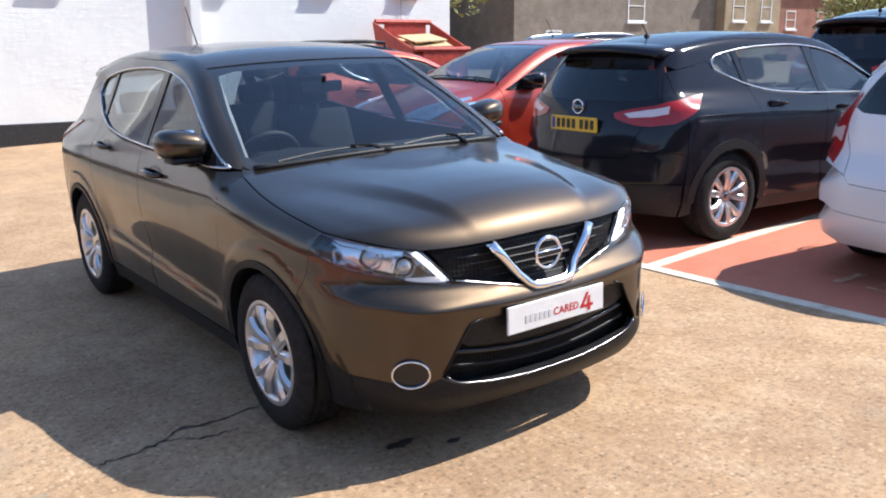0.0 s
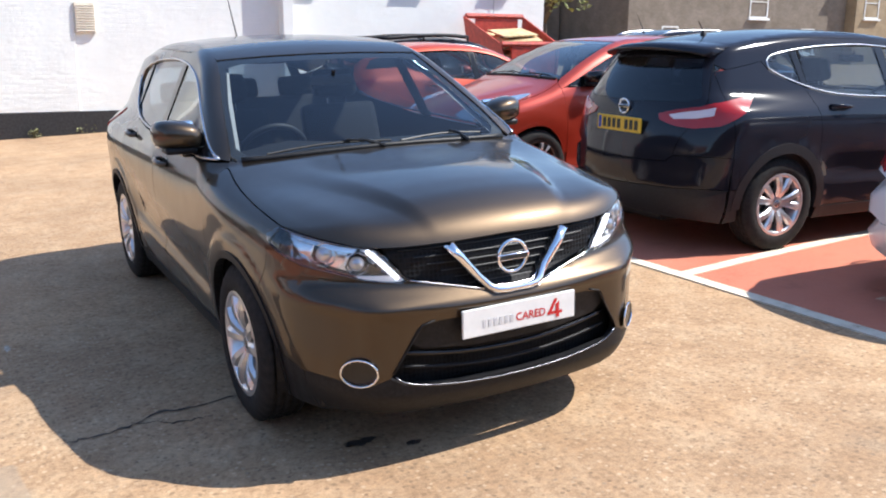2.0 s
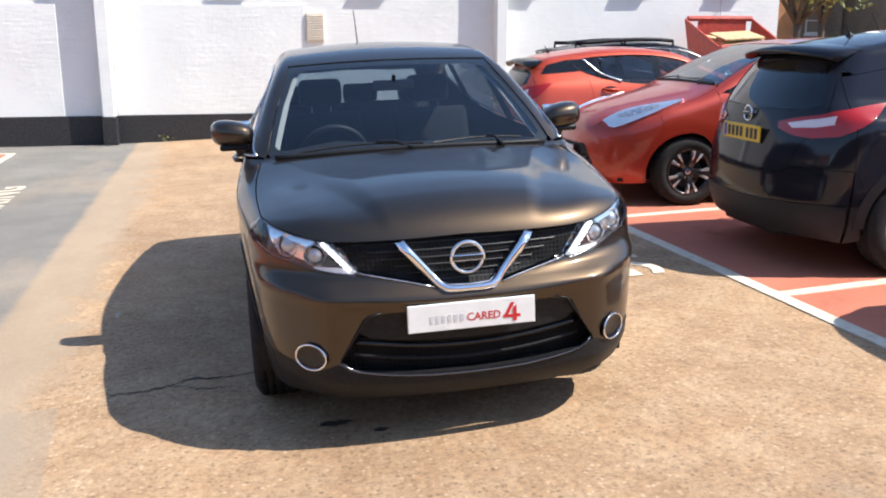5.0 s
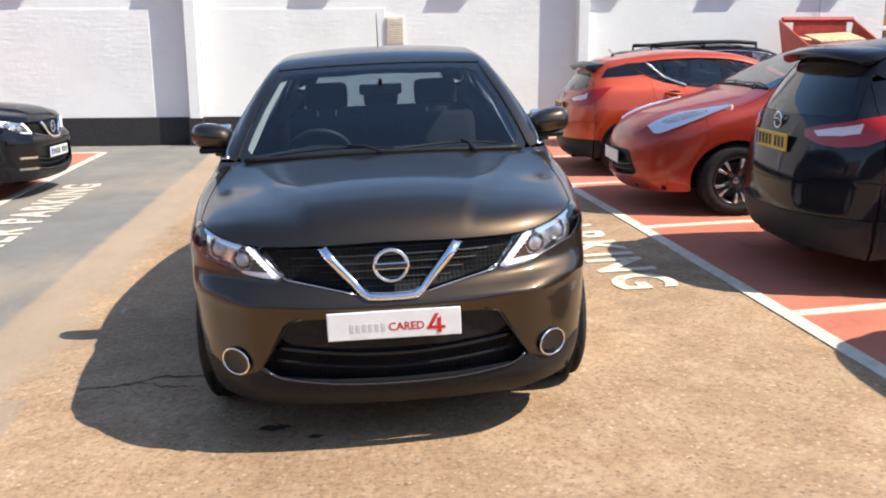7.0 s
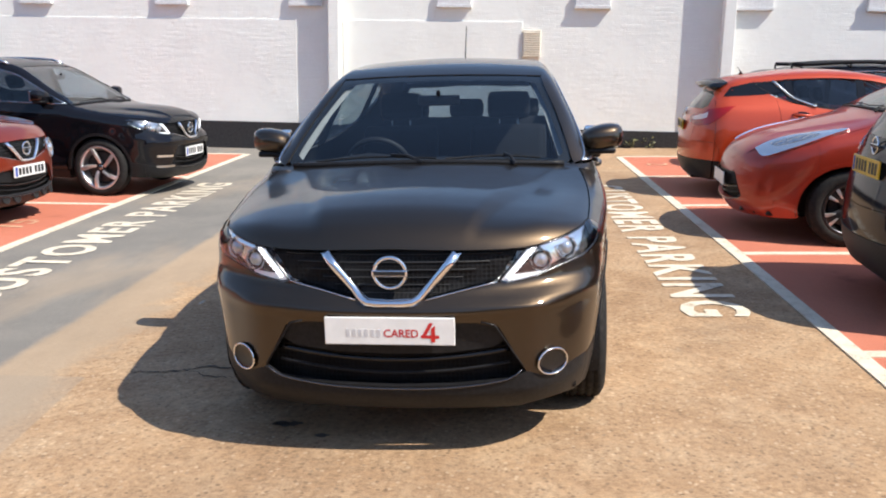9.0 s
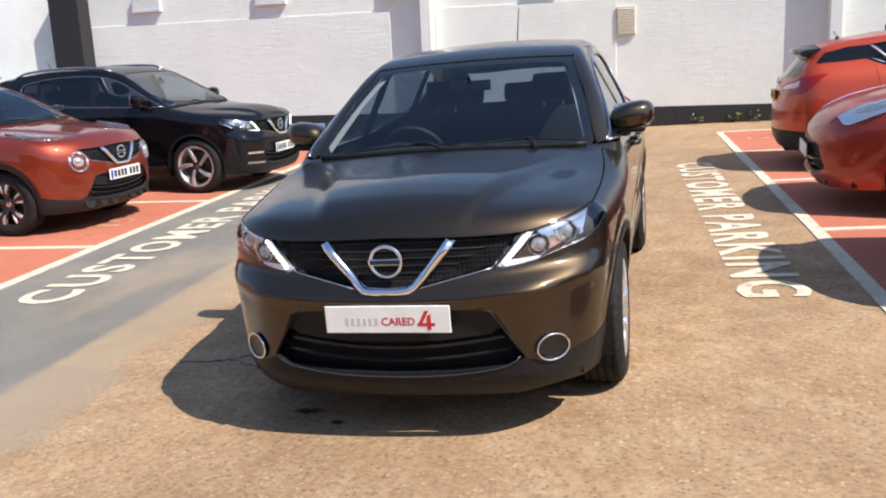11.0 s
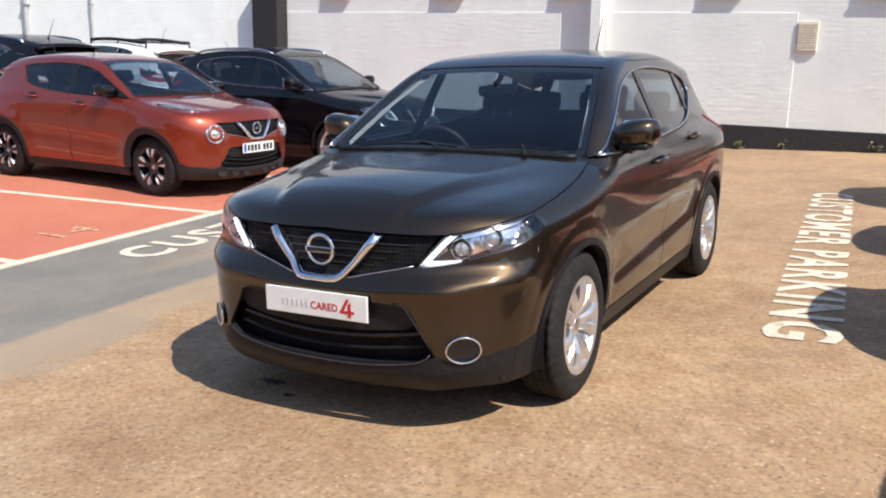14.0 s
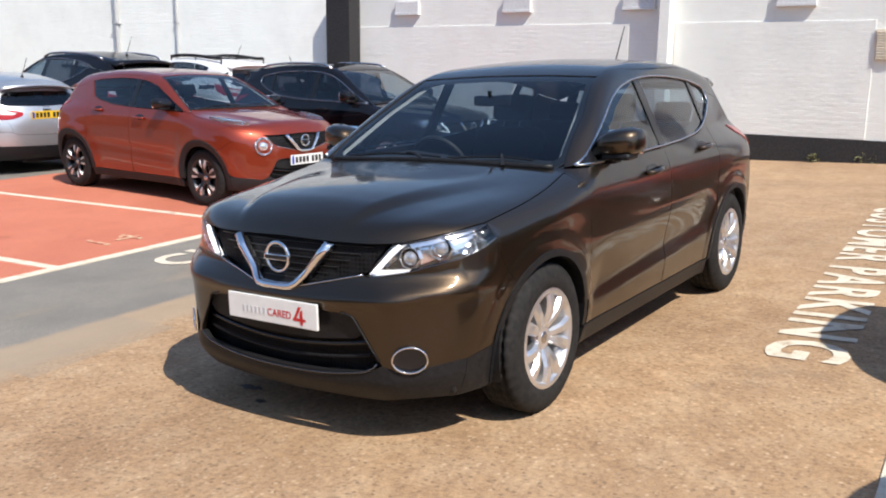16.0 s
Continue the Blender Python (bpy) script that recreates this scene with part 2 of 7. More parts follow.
def ground_text(body, origin, along, across, length, height, label):
    """Letters painted on the ground: along is the reading direction in plan, across their upward direction."""
    bm = text_mesh(body, 1.0, 0.0, 1.16, 0.028)
    xs = [v.co.x for v in bm.verts]
    ys = [v.co.y for v in bm.verts]
    x0, y0 = min(xs), min(ys)
    kx, ky = length / (max(xs) - x0), height / (max(ys) - y0)
    along, across, origin = Vector(along).normalized(), Vector(across).normalized(), Vector(origin)
    for v in bm.verts:
        p = origin + along * (v.co.x - x0) * kx + across * (v.co.y - y0) * ky
        v.co = (p.x, p.y, ground_z(p.x, p.y) + 0.006)
    bmesh.ops.recalc_face_normals(bm, faces=bm.faces)
    for f in bm.faces:
        if f.normal.z < 0:
            f.normal_flip()
    ob = part("painted_lettering", bm, LINE)
    return tagged(ob, label, "road marking", kind="structure")


def white_wall_material(name="painted_brick", tone=1.0):
    """Old brickwork under many coats of white masonry paint."""
    n = Nodes(name, (0.78, 0.77, 0.74), 0.65)
    brick = n.tree.nodes.new("ShaderNodeTexBrick")
    brick.inputs["Scale"].default_value = 1.0
    brick.inputs["Mortar Size"].default_value = 0.006
    brick.inputs["Mortar Smooth"].default_value = 0.6
    brick.inputs["Brick Width"].default_value = 0.225
    brick.inputs["Row Height"].default_value = 0.075
    brick.inputs["Color1"].default_value = (1, 1, 1, 1)
    brick.inputs["Color2"].default_value = (0.6, 0.6, 0.6, 1)
    brick.inputs["Mortar"].default_value = (0, 0, 0, 1)
    n.coords()
    swap = n.node("ShaderNodeSeparateXYZ")
    n.link(n.geo.outputs["Position"], swap.inputs[0])
    join = n.node("ShaderNodeCombineXYZ")
    n.link(swap.outputs[0], join.inputs[0])
    n.link(swap.outputs[2], join.inputs[1])
    n.link(join.outputs[0], brick.inputs["Vector"])
    worn = n.span(n.noise(0.9, 5, 0.6, local=False), 0.40, 0.62)
    rel = n.mix(n.math('MULTIPLY', worn, 0.26), (0.7, 0.7, 0.7), brick.outputs["Color"])
    lump = n.noise(6, 6, 0.62, (0.5, 1, 1.9), local=False)
    base = n.ramp(n.noise(1.3, 6, 0.6, local=False), [(0.3, (0.77 * tone, 0.770 * tone, 0.732 * tone)), (0.55, (0.825 * tone, 0.826 * tone, 0.782 * tone)), (0.8, (0.845 * tone, 0.846 * tone, 0.802 * tone))])
    spots = n.ramp(n.noise(5.5, 7, 0.72, local=False), [(0.60, (1, 1, 1)), (0.74, (0.90, 0.885, 0.86))])
    n.color(n.mix(1.0, base, spots, 'MULTIPLY'))
    hgt = n.math('ADD', n.math('MULTIPLY', rel, 0.45), n.math('MULTIPLY', lump, n.math('ADD', 0.22, n.math('MULTIPLY', worn, 0.65))))
    return n.bump(hgt, 0.55, 0.018).mat


def plain(name, color, rough=0.6, metal=0.0, grain=40.0, vary=0.12, bump=0.1, spec=0.5):
    """A surface of one colour with a little uneven tone and relief."""
    n = Nodes(name, color, rough, metal, spec)
    f = n.noise(grain, 5, 0.6)
    lo = tuple(max(0.0, c * (1 - vary)) for c in color)
    hi = tuple(min(1.0, c * (1 + vary)) for c in color)
    n.color(n.ramp(f, [(0.35, lo), (0.65, hi)]))
    if bump:
        n.bump(f, bump, 0.004)
    return n.mat


WHITE_WALL = white_wall_material()
# same painted brick, its colour raised to stand for stronger sunlight
SUNLIT_WALL = white_wall_material("sunlit_painted_brick", 1.12)
BLACK_BAND = plain("black_bitumen_paint", (0.022, 0.021, 0.022), 0.65, 0, 30, 0.5, 0.4)
SILL_PAINT = plain("sill_paint", (0.66, 0.66, 0.66), 0.6, 0, 25, 0.1, 0.3)
VENT_PAINT = plain("cream_vent", (0.74, 0.67, 0.55), 0.5, 0, 30, 0.1, 0.05)
GREY_PAINT = plain("grey_paint", (0.42, 0.42, 0.43), 0.55, 0, 20, 0.1, 0.1)
WALL_Y = 11.0


def build_wall():
    """The long painted brick wall that closes the yard, with its plinth, buttresses, ledges and vent."""
    bm = bmesh.new()
    box(bm, (-10.45, WALL_Y, -0.6), (9.32, WALL_Y + 0.35, 5.2))
    wall = tagged(part("wall_north", bm, WHITE_WALL), "long white-painted brick wall behind the yard", "wall", kind="structure")
    bm = bmesh.new()
    box(bm, (-10.45, WALL_Y - 0.03, -0.3), (9.30, WALL_Y, 0.385), 0.008)
    part("plinth", bm, BLACK_BAND, wall, "black bitumen-painted plinth")
    for x0, x1 in ((-10.39, -4.05), (-3.17, 0.085)):
        bm = bmesh.new()
        box(bm, (x0, WALL_Y - 0.018, 0.387), (x1, WALL_Y, 2.27), 0.006)
        part("thicker_panel", bm, WHITE_WALL, wall, "slightly proud lower course with a ledge on top")
    for x in (-3.40, 3.53):
        bm = bmesh.new()
        d = 0.27
        box(bm, (x, WALL_Y - d, -0.3), (x + 0.20, WALL_Y, 4.9), 0.014)
        part("buttress", bm, WHITE_WALL, wall, "white-painted raking buttress")
        bm = bmesh.new()
        box(bm, (x - 0.015, WALL_Y - d - 0.015, -0.3), (x + 0.215, WALL_Y - 0.031, 0.385), 0.006)
        part("buttress_plinth", bm, BLACK_BAND, wall)
    for x in (-9.37, -6.70, -4.17, -1.45, 1.00, 3.76, 5.93, 7.87):
        bm = bmesh.new()
        box(bm, (x, WALL_Y - 0.075, 2.555), (x + 0.61, WALL_Y, 2.78), 0.012)
        box(bm, (x - 0.012, WALL_Y - 0.095, 2.500), (x + 0.622, WALL_Y, 2.560), 0.008)
        part("sill", bm, SILL_PAINT, wall, "painted stone sill")
    # ventilation grille: frame and slats
    bm = bmesh.new()
    box(bm, (0.10, WALL_Y - 0.05, 1.64), (0.42, WALL_Y, 2.13), 0.01)
    vent = part("vent", bm, VENT_PAINT, wall, "cream plastic ventilation grille")
    for k in range(11):
        z = 1.675 + 0.040 * k
        bm = bmesh.new()
        box(bm, (0.125, -0.012, -0.004), (0.395, 0.012, 0.004), 0.002, Matrix.Translation((0, WALL_Y - 0.056, z)) @ Matrix.Rotation(radians(-35), 4, 'X'))
        part("slat", bm, VENT_PAINT, vent)
    # a cable down the wall
    for x, z0, z1 in ((8.05, 0.4, 5.0),):
        bm = bmesh.new()
        tube(bm, [(x, WALL_Y - 0.034, z0), (x + 0.01, WALL_Y - 0.034, (z0 + z1) / 2), (x, WALL_Y - 0.034, z1)], 0.009, 6)
        part("cable", bm, GREY_PAINT, wall)
    # the black pier, and the wall beyond it with sunlight put into its colour
    bm = bmesh.new()
    box(bm, (-11.08, WALL_Y - 0.36, -0.3), (-10.40, WALL_Y + 0.35, 2.95), 0.02)
    box(bm, (-11.05, WALL_Y - 0.05, 2.95), (-10.43, WALL_Y + 0.35, 5.2), 0.01)
    part("pier", bm, BLACK_BAND, wall, "black-painted brick pier")
    swing = Matrix.Translation((-11.05, WALL_Y, 0)) @ Matrix.Rotation(radians(7.5), 4, 'Z')
    bm = bmesh.new()
    box(bm, (-24.0, 0.0, -0.6), (0.0, 0.35, 5.6), 0.0, swing)
    tagged(part("wall_west", bm, SUNLIT_WALL), "white-painted brick wall beyond the pier, colour lightened for sunlight", "wall", kind="structure")
    for x, r in ((-6.72, 0.055), (-4.72, 0.03)):
        bm = bmesh.new()
        tube(bm, [swing @ Vector((x, -r - 0.02, 0.0)), swing @ Vector((x, -r - 0.02, 5.5))], r, 10)
        for z in (1.2, 2.4, 3.6):
            box(bm, (x - r * 1.6, -r * 2.2 - 0.02, z), (x + r * 1.6, 0.0, z + 0.05), 0.004, swing)
        tagged(part("downpipe", bm, GREY_PAINT, None), "grey-white round downpipe on the white wall", "downpipe", kind="structure")
    return wall


build_ground()
build_bays()
build_wall()


from mathutils.geometry import delaunay_2d_cdt

# ---- car materials ----
def paint(name, color, metal=0.55, rough=0.38, flake=True, coat=0.035, weight=0.8):
    """Car paint: pigment with a little flake under a clear coat."""
    n = Nodes(name, color, rough, metal)
    n.set("Coat Weight", weight).set("Coat Roughness", coat).set("Coat IOR", 1.5)
    dust = n.noise(3.0, 5, 0.6)
    if not flake and max(color) < 0.1:
        n.set("Specular IOR Level", 0.0)
    if flake:
        f = n.noise(900, 2, 0.5)
        lo, hi = tuple(c * 0.82 for c in color), tuple(min(1, c * 1.2) for c in color)
        n.color(n.ramp(f, [(0.35, lo), (0.65, hi)]))
    n.rough(n.ramp(dust, [(0.3, (rough * 0.92,) * 3), (0.7, (rough * 1.1,) * 3)]))
    return n.mat


def glass(name, tint, gloss=1.0):
    """A thin pane: tinted see-through with a mirror-like coat by Fresnel."""
    m = bpy.data.materials.new(name)
    m.use_nodes = True
    t = m.node_tree
    t.nodes.remove(t.nodes["Principled BSDF"])
    clear = t.nodes.new("ShaderNodeBsdfTransparent")
    clear.inputs[0].default_value = (*tint, 1)
    shine = t.nodes.new("ShaderNodeBsdfGlossy")
    shine.inputs["Roughness"].default_value = 0.015
    shine.inputs["Color"].default_value = (gloss, gloss, gloss, 1)
    # both faces of the pane: about 8 % head-on, rising steeply at a glancing angle
    facing = t.nodes.new("ShaderNodeLayerWeight")
    facing.inputs[0].default_value = 0.5
    steep = t.nodes.new("ShaderNodeMath")
    steep.operation = 'POWER'
    steep.inputs[1].default_value = 4.5
    t.links.new(facing.outputs["Facing"], steep.inputs[0])
    f = t.nodes.new("ShaderNodeMath")
    f.operation = 'MULTIPLY_ADD'
    f.inputs[1].default_value, f.inputs[2].default_value = 0.9, 0.065
    t.links.new(steep.outputs[0], f.inputs[0])
    mix = t.nodes.new("ShaderNodeMixShader")
    t.links.new(f.outputs[0], mix.inputs[0])
    t.links.new(clear.outputs[0], mix.inputs[1])
    t.links.new(shine.outputs[0], mix.inputs[2])
    t.links.new(mix.outputs[0], t.nodes["Material Output"].inputs[0])
    return m


def alloy_material(name="alloy", color=(0.76, 0.76, 0.77)):
    n = Nodes(name, color, 0.32, 0.85)
    n.set("Coat Weight", 0.4)
    d = n.noise(12, 4, 0.6)
    n.color(n.ramp(d, [(0.3, tuple(c * 0.8 for c in color)), (0.6, color)]))
    return n.mat


def tyre_material():
    n = Nodes("tyre_rubber", (0.010, 0.010, 0.011), 0.8, 0.0, 0.2)
    f = n.noise(30, 4, 0.6)
    n.color(n.ramp(f, [(0.3, (0.012, 0.012, 0.0125)), (0.7, (0.028, 0.026, 0.024))]))
    return n.bump(f, 0.15, 0.003).mat


def mesh_material():
    """Black plastic honeycomb of a grille."""
    n = Nodes("grille_mesh", (0.008, 0.008, 0.009), 0.6, 0.0, 0.2)
    v = n.voronoi(55, "Distance", True, 0.15)
    n.color(n.ramp(v, [(0.25, (0.001, 0.001, 0.001)), (0.55, (0.008, 0.008, 0.009))]))
    return n.bump(v, 0.6, 0.006).mat


BRONZE = paint("bronze_paint", (0.060, 0.0425, 0.0265), 1.0, 0.42, True, 0.07, 0.9)
BLACK_PAINT = paint("black_paint", (0.006, 0.006, 0.008), 0.0, 0.5, False, 0.06)
NAVY_PAINT = paint("dark_navy_paint", (0.013, 0.0135, 0.019), 0.0, 0.5, False, 0.09, 0.75)
RED_PAINT = paint("red_paint", (0.36, 0.032, 0.013), 0.4, 0.40, True, 0.035, 0.7)
ORANGE_PAINT = paint("orange_paint", (0.50, 0.055, 0.012), 0.3, 0.38)
RUST_PAINT = paint("burnt_orange_paint", (0.25, 0.030, 0.008), 0.6, 0.42, True, 0.03, 1.0)
WHITE_PAINT = paint("white_paint", (0.78, 0.78, 0.79), 0.0, 0.4, False)
SILVER_PAINT = paint("silver_paint", (0.50, 0.52, 0.55), 0.75, 0.35)
TRIM = plain("black_plastic", (0.013, 0.013, 0.0142), 0.45, 0, 60, 0.3, 0.12, 0.22)
GLOSS_BLACK = Nodes("gloss_black_plastic", (0.008, 0.008, 0.009), 0.12).mat
GREY_TRIM = plain("grey_plastic", (0.020, 0.020, 0.022), 0.55, 0, 60, 0.2, 0.1, 0.3)
CHROME = Nodes("chrome", (0.86, 0.87, 0.88), 0.07, 1.0).mat
SATIN = Nodes("satin_chrome", (0.55, 0.56, 0.58), 0.25, 1.0).mat
V_CHROME = Nodes("polished_chrome", (0.88, 0.88, 0.90), 0.07, 1.0).mat
ALLOY = alloy_material()
DARK_ALLOY = alloy_material("dark_alloy", (0.045, 0.045, 0.048))
TYRE = tyre_material()
DISC = plain("brake_steel", (0.10, 0.095, 0.09), 0.4, 0.7, 60, 0.3, 0.1)
MESH = mesh_material()
GLASS = glass("window_glass", (0.46, 0.54, 0.59))
DARK_GLASS = glass("privacy_glass", (0.16, 0.17, 0.19))
LENS = glass("clear_lens", (0.93, 0.94, 0.95))
RED_LENS = Nodes("red_lens", (0.33, 0.006, 0.006), 0.25, 0.0, 0.2).set("Coat Weight", 1.0).mat
CLEAR_RED = Nodes("pink_clear_lens", (0.78, 0.64, 0.62), 0.15, 0.3).mat
WHITE_LENS = Nodes("reflector", (0.85, 0.85, 0.86), 0.16, 0.9).mat
LIP = Nodes("dark_satin", (0.13, 0.13, 0.14), 0.22, 0.9).mat
LAMP_BLACK = Nodes("lamp_black", (0.022, 0.023, 0.025), 0.18).mat
LAMP_DARK = Nodes("lamp_inside", (0.50, 0.52, 0.55), 0.25, 0.9)
LAMP_DARK = LAMP_DARK.bump(LAMP_DARK.voronoi(26, "Distance", True, 0.6), 0.9, 0.02).mat
PROJECTOR = Nodes("projector_lens", (0.50, 0.53, 0.57), 0.06, 0.7).mat
CLOTH = plain("seat_cloth", (0.008, 0.008, 0.009), 0.9, 0, 90, 0.3, 0.3)
CABIN = plain("cabin_plastic", (0.014, 0.014, 0.015), 0.6, 0, 70, 0.2, 0.2)
HEADLINER = plain("headliner", (0.48, 0.47, 0.45), 0.9, 0, 60, 0.1, 0.1)
PLATE_WHITE = plain("white_plate", (0.78, 0.78, 0.76), 0.35, 0, 20, 0.04, 0)
PLATE_YELLOW = plain("yellow_plate", (0.72, 0.46, 0.03), 0.35, 0, 20, 0.05, 0)
INK = Nodes("black_ink", (0.012, 0.012, 0.012), 0.5).mat
RED_INK = Nodes("red_ink", (0.55, 0.02, 0.02), 0.5).mat
GREY_INK = Nodes("grey_ink", (0.56, 0.56, 0.57), 0.5).mat
BLUE_INK = Nodes("blue_ink", (0.01, 0.05, 0.35), 0.5).mat
LED = Nodes("light_guide", (0.92, 0.93, 0.95), 0.15).mat
DAY_LED = Nodes("daytime_light", (0.92, 0.93, 0.95), 0.15).set("Emission Color", (0.92, 0.95, 1.0, 1)).set("Emission Strength", 1.0).mat


# ---- car body surface ----
def smooth_table(knots, lo, hi, n=500, soften=9):
    """A smooth curve through knots, as a table."""
    xs = np.array([k[0] for k in knots], float)
    ys = np.array([k[1] for k in knots], float)
    slope = np.gradient(ys, xs) if len(xs) > 2 else np.full(len(xs), (ys[-1] - ys[0]) / (xs[-1] - xs[0]))
    t = np.linspace(lo, hi, n)
    i = np.clip(np.searchsorted(xs, t) - 1, 0, len(xs) - 2)
    h = xs[i + 1] - xs[i]
    u = np.clip((t - xs[i]) / h, 0, 1)
    secant = (ys[i + 1] - ys[i]) / h
    # slopes held within the secants keep the curve free of overshoot
    m0 = np.where(slope[i] * secant <= 0, 0, np.sign(slope[i]) * np.minimum(abs(slope[i]), 3 * abs(secant)))
    m1 = np.where(slope[i + 1] * secant <= 0, 0, np.sign(slope[i + 1]) * np.minimum(abs(slope[i + 1]), 3 * abs(secant)))
    v = ((2 * u**3 - 3 * u**2 + 1) * ys[i] + (u**3 - 2 * u**2 + u) * h * m0
         + (-2 * u**3 + 3 * u**2) * ys[i + 1] + (u**3 - u**2) * h * m1)
    pad = np.pad(v, soften, mode="edge")
    v = np.convolve(pad, np.ones(2 * soften + 1) / (2 * soften + 1), "valid")
    return t, v


def smax(a, b, r):
    h = np.clip(0.5 + 0.5 * (a - b) / r, 0, 1)
    return b + (a - b) * h + r * h * (1 - h)


def ease(x, lo, hi):
    u = np.clip((x - lo) / (hi - lo), 0, 1)
    return u * u * (3 - 2 * u)


class Body:
    """A car's outer skin as a smooth solid: sides, top, nose and tail blended together. y runs from the nose to the tail."""

    def __init__(self, p):
        self.p = p
        self.top = smooth_table(p["top"], -2.6, 2.6, soften=p.get("top_soften", 9))
        self.crown = smooth_table(p["crown"], -2.6, 2.6)
        self.wide = smooth_table(p["wide"], 0.0, 2.0)
        self.plan = smooth_table(p["plan"], -2.6, 2.6)
        self.cabin = smooth_table(p["cabin"], -2.6, 2.6)
        self.nose = smooth_table(p["nose"], 0.0, 2.0, soften=p.get("nose_soften", 9))
        self.tail = smooth_table(p["tail"], 0.0, 2.0)
        self.slope = np.gradient(self.top[1], self.top[0])
        same = [-3.0, 3.0]
        self.ys, self.yd = p.get("lengthwise", (same, same))
        self.zs, self.zd = p.get("upright", (same, same))
        self.kx = p.get("across", 1.0)

    def place(self, q):
        """From the common drawing of the cars to the size of this car."""
        q = np.array(q, float).reshape(-1, 3)
        return np.stack([q[:, 0] * self.kx, np.interp(q[:, 1], self.ys, self.yd), np.interp(q[:, 2], self.zs, self.zd)], 1)

    def back(self, q):
        """The other way round."""
        q = np.array(q, float).reshape(-1, 3)
        return np.stack([q[:, 0] / self.kx, np.interp(q[:, 1], self.yd, self.ys), np.interp(q[:, 2], self.zd, self.zs)], 1)

    def refit(self, obs):
        """Moves meshes drawn in the common drawing to the size of this car."""
        if "lengthwise" in self.p:
            for o in obs:
                n = len(o.data.vertices)
                co = np.empty(n * 3)
                o.data.vertices.foreach_get("co", co)
                o.data.vertices.foreach_set("co", self.place(co).ravel())

    def value(self, q):
        x, y, z = np.abs(q[:, 0]), q[:, 1], q[:, 2]
        p = self.p
        up = ease(z, p["belt"] - 0.06, p["belt"] + 0.1)
        w = np.interp(z, *self.wide) * (np.interp(y, *self.plan) * (1 - up) + np.interp(y, *self.cabin) * up)
        if "waist" in p:
            zz, depth = p["waist"]
            w = w - depth * np.exp(-((z - zz - 0.05 * y) / 0.07) ** 2) * ease(y, -1.0, -0.5) * (1 - ease(y, 0.7, 1.2))
        if "flare" in p:
            for cy in p.get("hubs", p["wheels"]):
                r = np.hypot(y - cy, z - p["radius"])
                w = w + p["flare"] * np.exp(-((r - 0.44) / 0.085) ** 2) * (1 - ease(z, 0.75, 1.0))
        if "scallop" in p:
            # a hollow along the lower doors that ends in a ledge above the sill
            base, climb, depth = p["scallop"]
            h = z - base - climb * y
            along = ease(y, -0.98, -0.72) * (1 - ease(y, 0.72, 1.02))
            w = w - depth * ease(h, -0.075, 0.015) * (1 - ease(h, 0.02, 0.27)) * along
        for cy, cz, sy, sz, high in p.get("swells", ()):
            w = w + high * np.exp(-((y - cy) / sy) ** 2 - ((z - cz) / sz) ** 2)
        if "arch_step" in p:
            for cy in p.get("hubs", p["wheels"]):
                r = np.hypot(y - cy, z - p["radius"])
                w = w + p["arch_step"] * (1 - ease(r, 0.452, 0.492)) * (1 - ease(z, 0.80, 0.95))
        side = (x - w) * 0.96
        t = np.interp(y, *self.top) - np.interp(y, *self.crown) * x * x
        if "bulge" in p:
            x0, x1, y0, y1, high = p["bulge"]
            xc = x0 + (x1 - x0) * (y - y0) / (y1 - y0)
            t = t + high * (1 - ease(x, xc - 0.05, xc + 0.06)) * (1 - ease(y, y1 - 0.1, y1 + 0.02)) * ease(y, y0 - 0.05, y0 + 0.3)
        if "fold" in p:
            # a crisp fold each side of the bonnet's raised middle, and the swelling of the wings beside it
            x0, x1, y0, y1, high, wing = p["fold"]
            xc = x0 + (x1 - x0) * (y - y0) / (y1 - y0)
            there = ease(y, y0 - 0.02, y0 + 0.22) * (1 - ease(y, y1 - 0.75, y1 - 0.05))
            u = np.clip((y - y0) / (y1 - y0), 0, 1)
            t = t + there * (high * (1 - ease(x, xc - 0.012 - 0.05 * u, xc + 0.045 + 0.12 * u)) + wing * np.exp(-((x - xc - 0.26) / 0.10) ** 2))
        s = np.interp(y, self.top[0], self.slope)
        top = (z - t) / np.sqrt(1 + s * s)
        a, b = p["bow"]
        bend = a * x**2 + b * x**4
        lifted = z - p.get("nose_climb", 0.0) * x * x
        if "cheek" in p:
            # below the lamps the bumper is a flat face with flat corners
            xc, lean, soft = p["cheek"]
            flat = 0.11 * x**2 + 0.06 * x**4 + lean * soft * np.log1p(np.exp(np.clip((x - xc) / soft, -30, 30)))
            low = 1 - ease(lifted, 0.60, 0.70)
            bend = bend * (1 - low) + flat * low
        front = (np.interp(lifted, *self.nose) + bend - y) * 0.9
        a, b = p["rear_bow"]
        rear = (y - (np.interp(z, *self.tail) - a * x**2 - b * x**4)) * 0.9
        r_top = p.get("r_top", 0.11)
        if "r_roof" in p:
            r_top = r_top + (p["r_roof"] - r_top) * ease(z, 1.12, 1.32)
        v = smax(side, top, r_top)
        v = smax(v, front, p.get("r_nose", 0.09))
        return smax(v, rear, p.get("r_tail", 0.10))

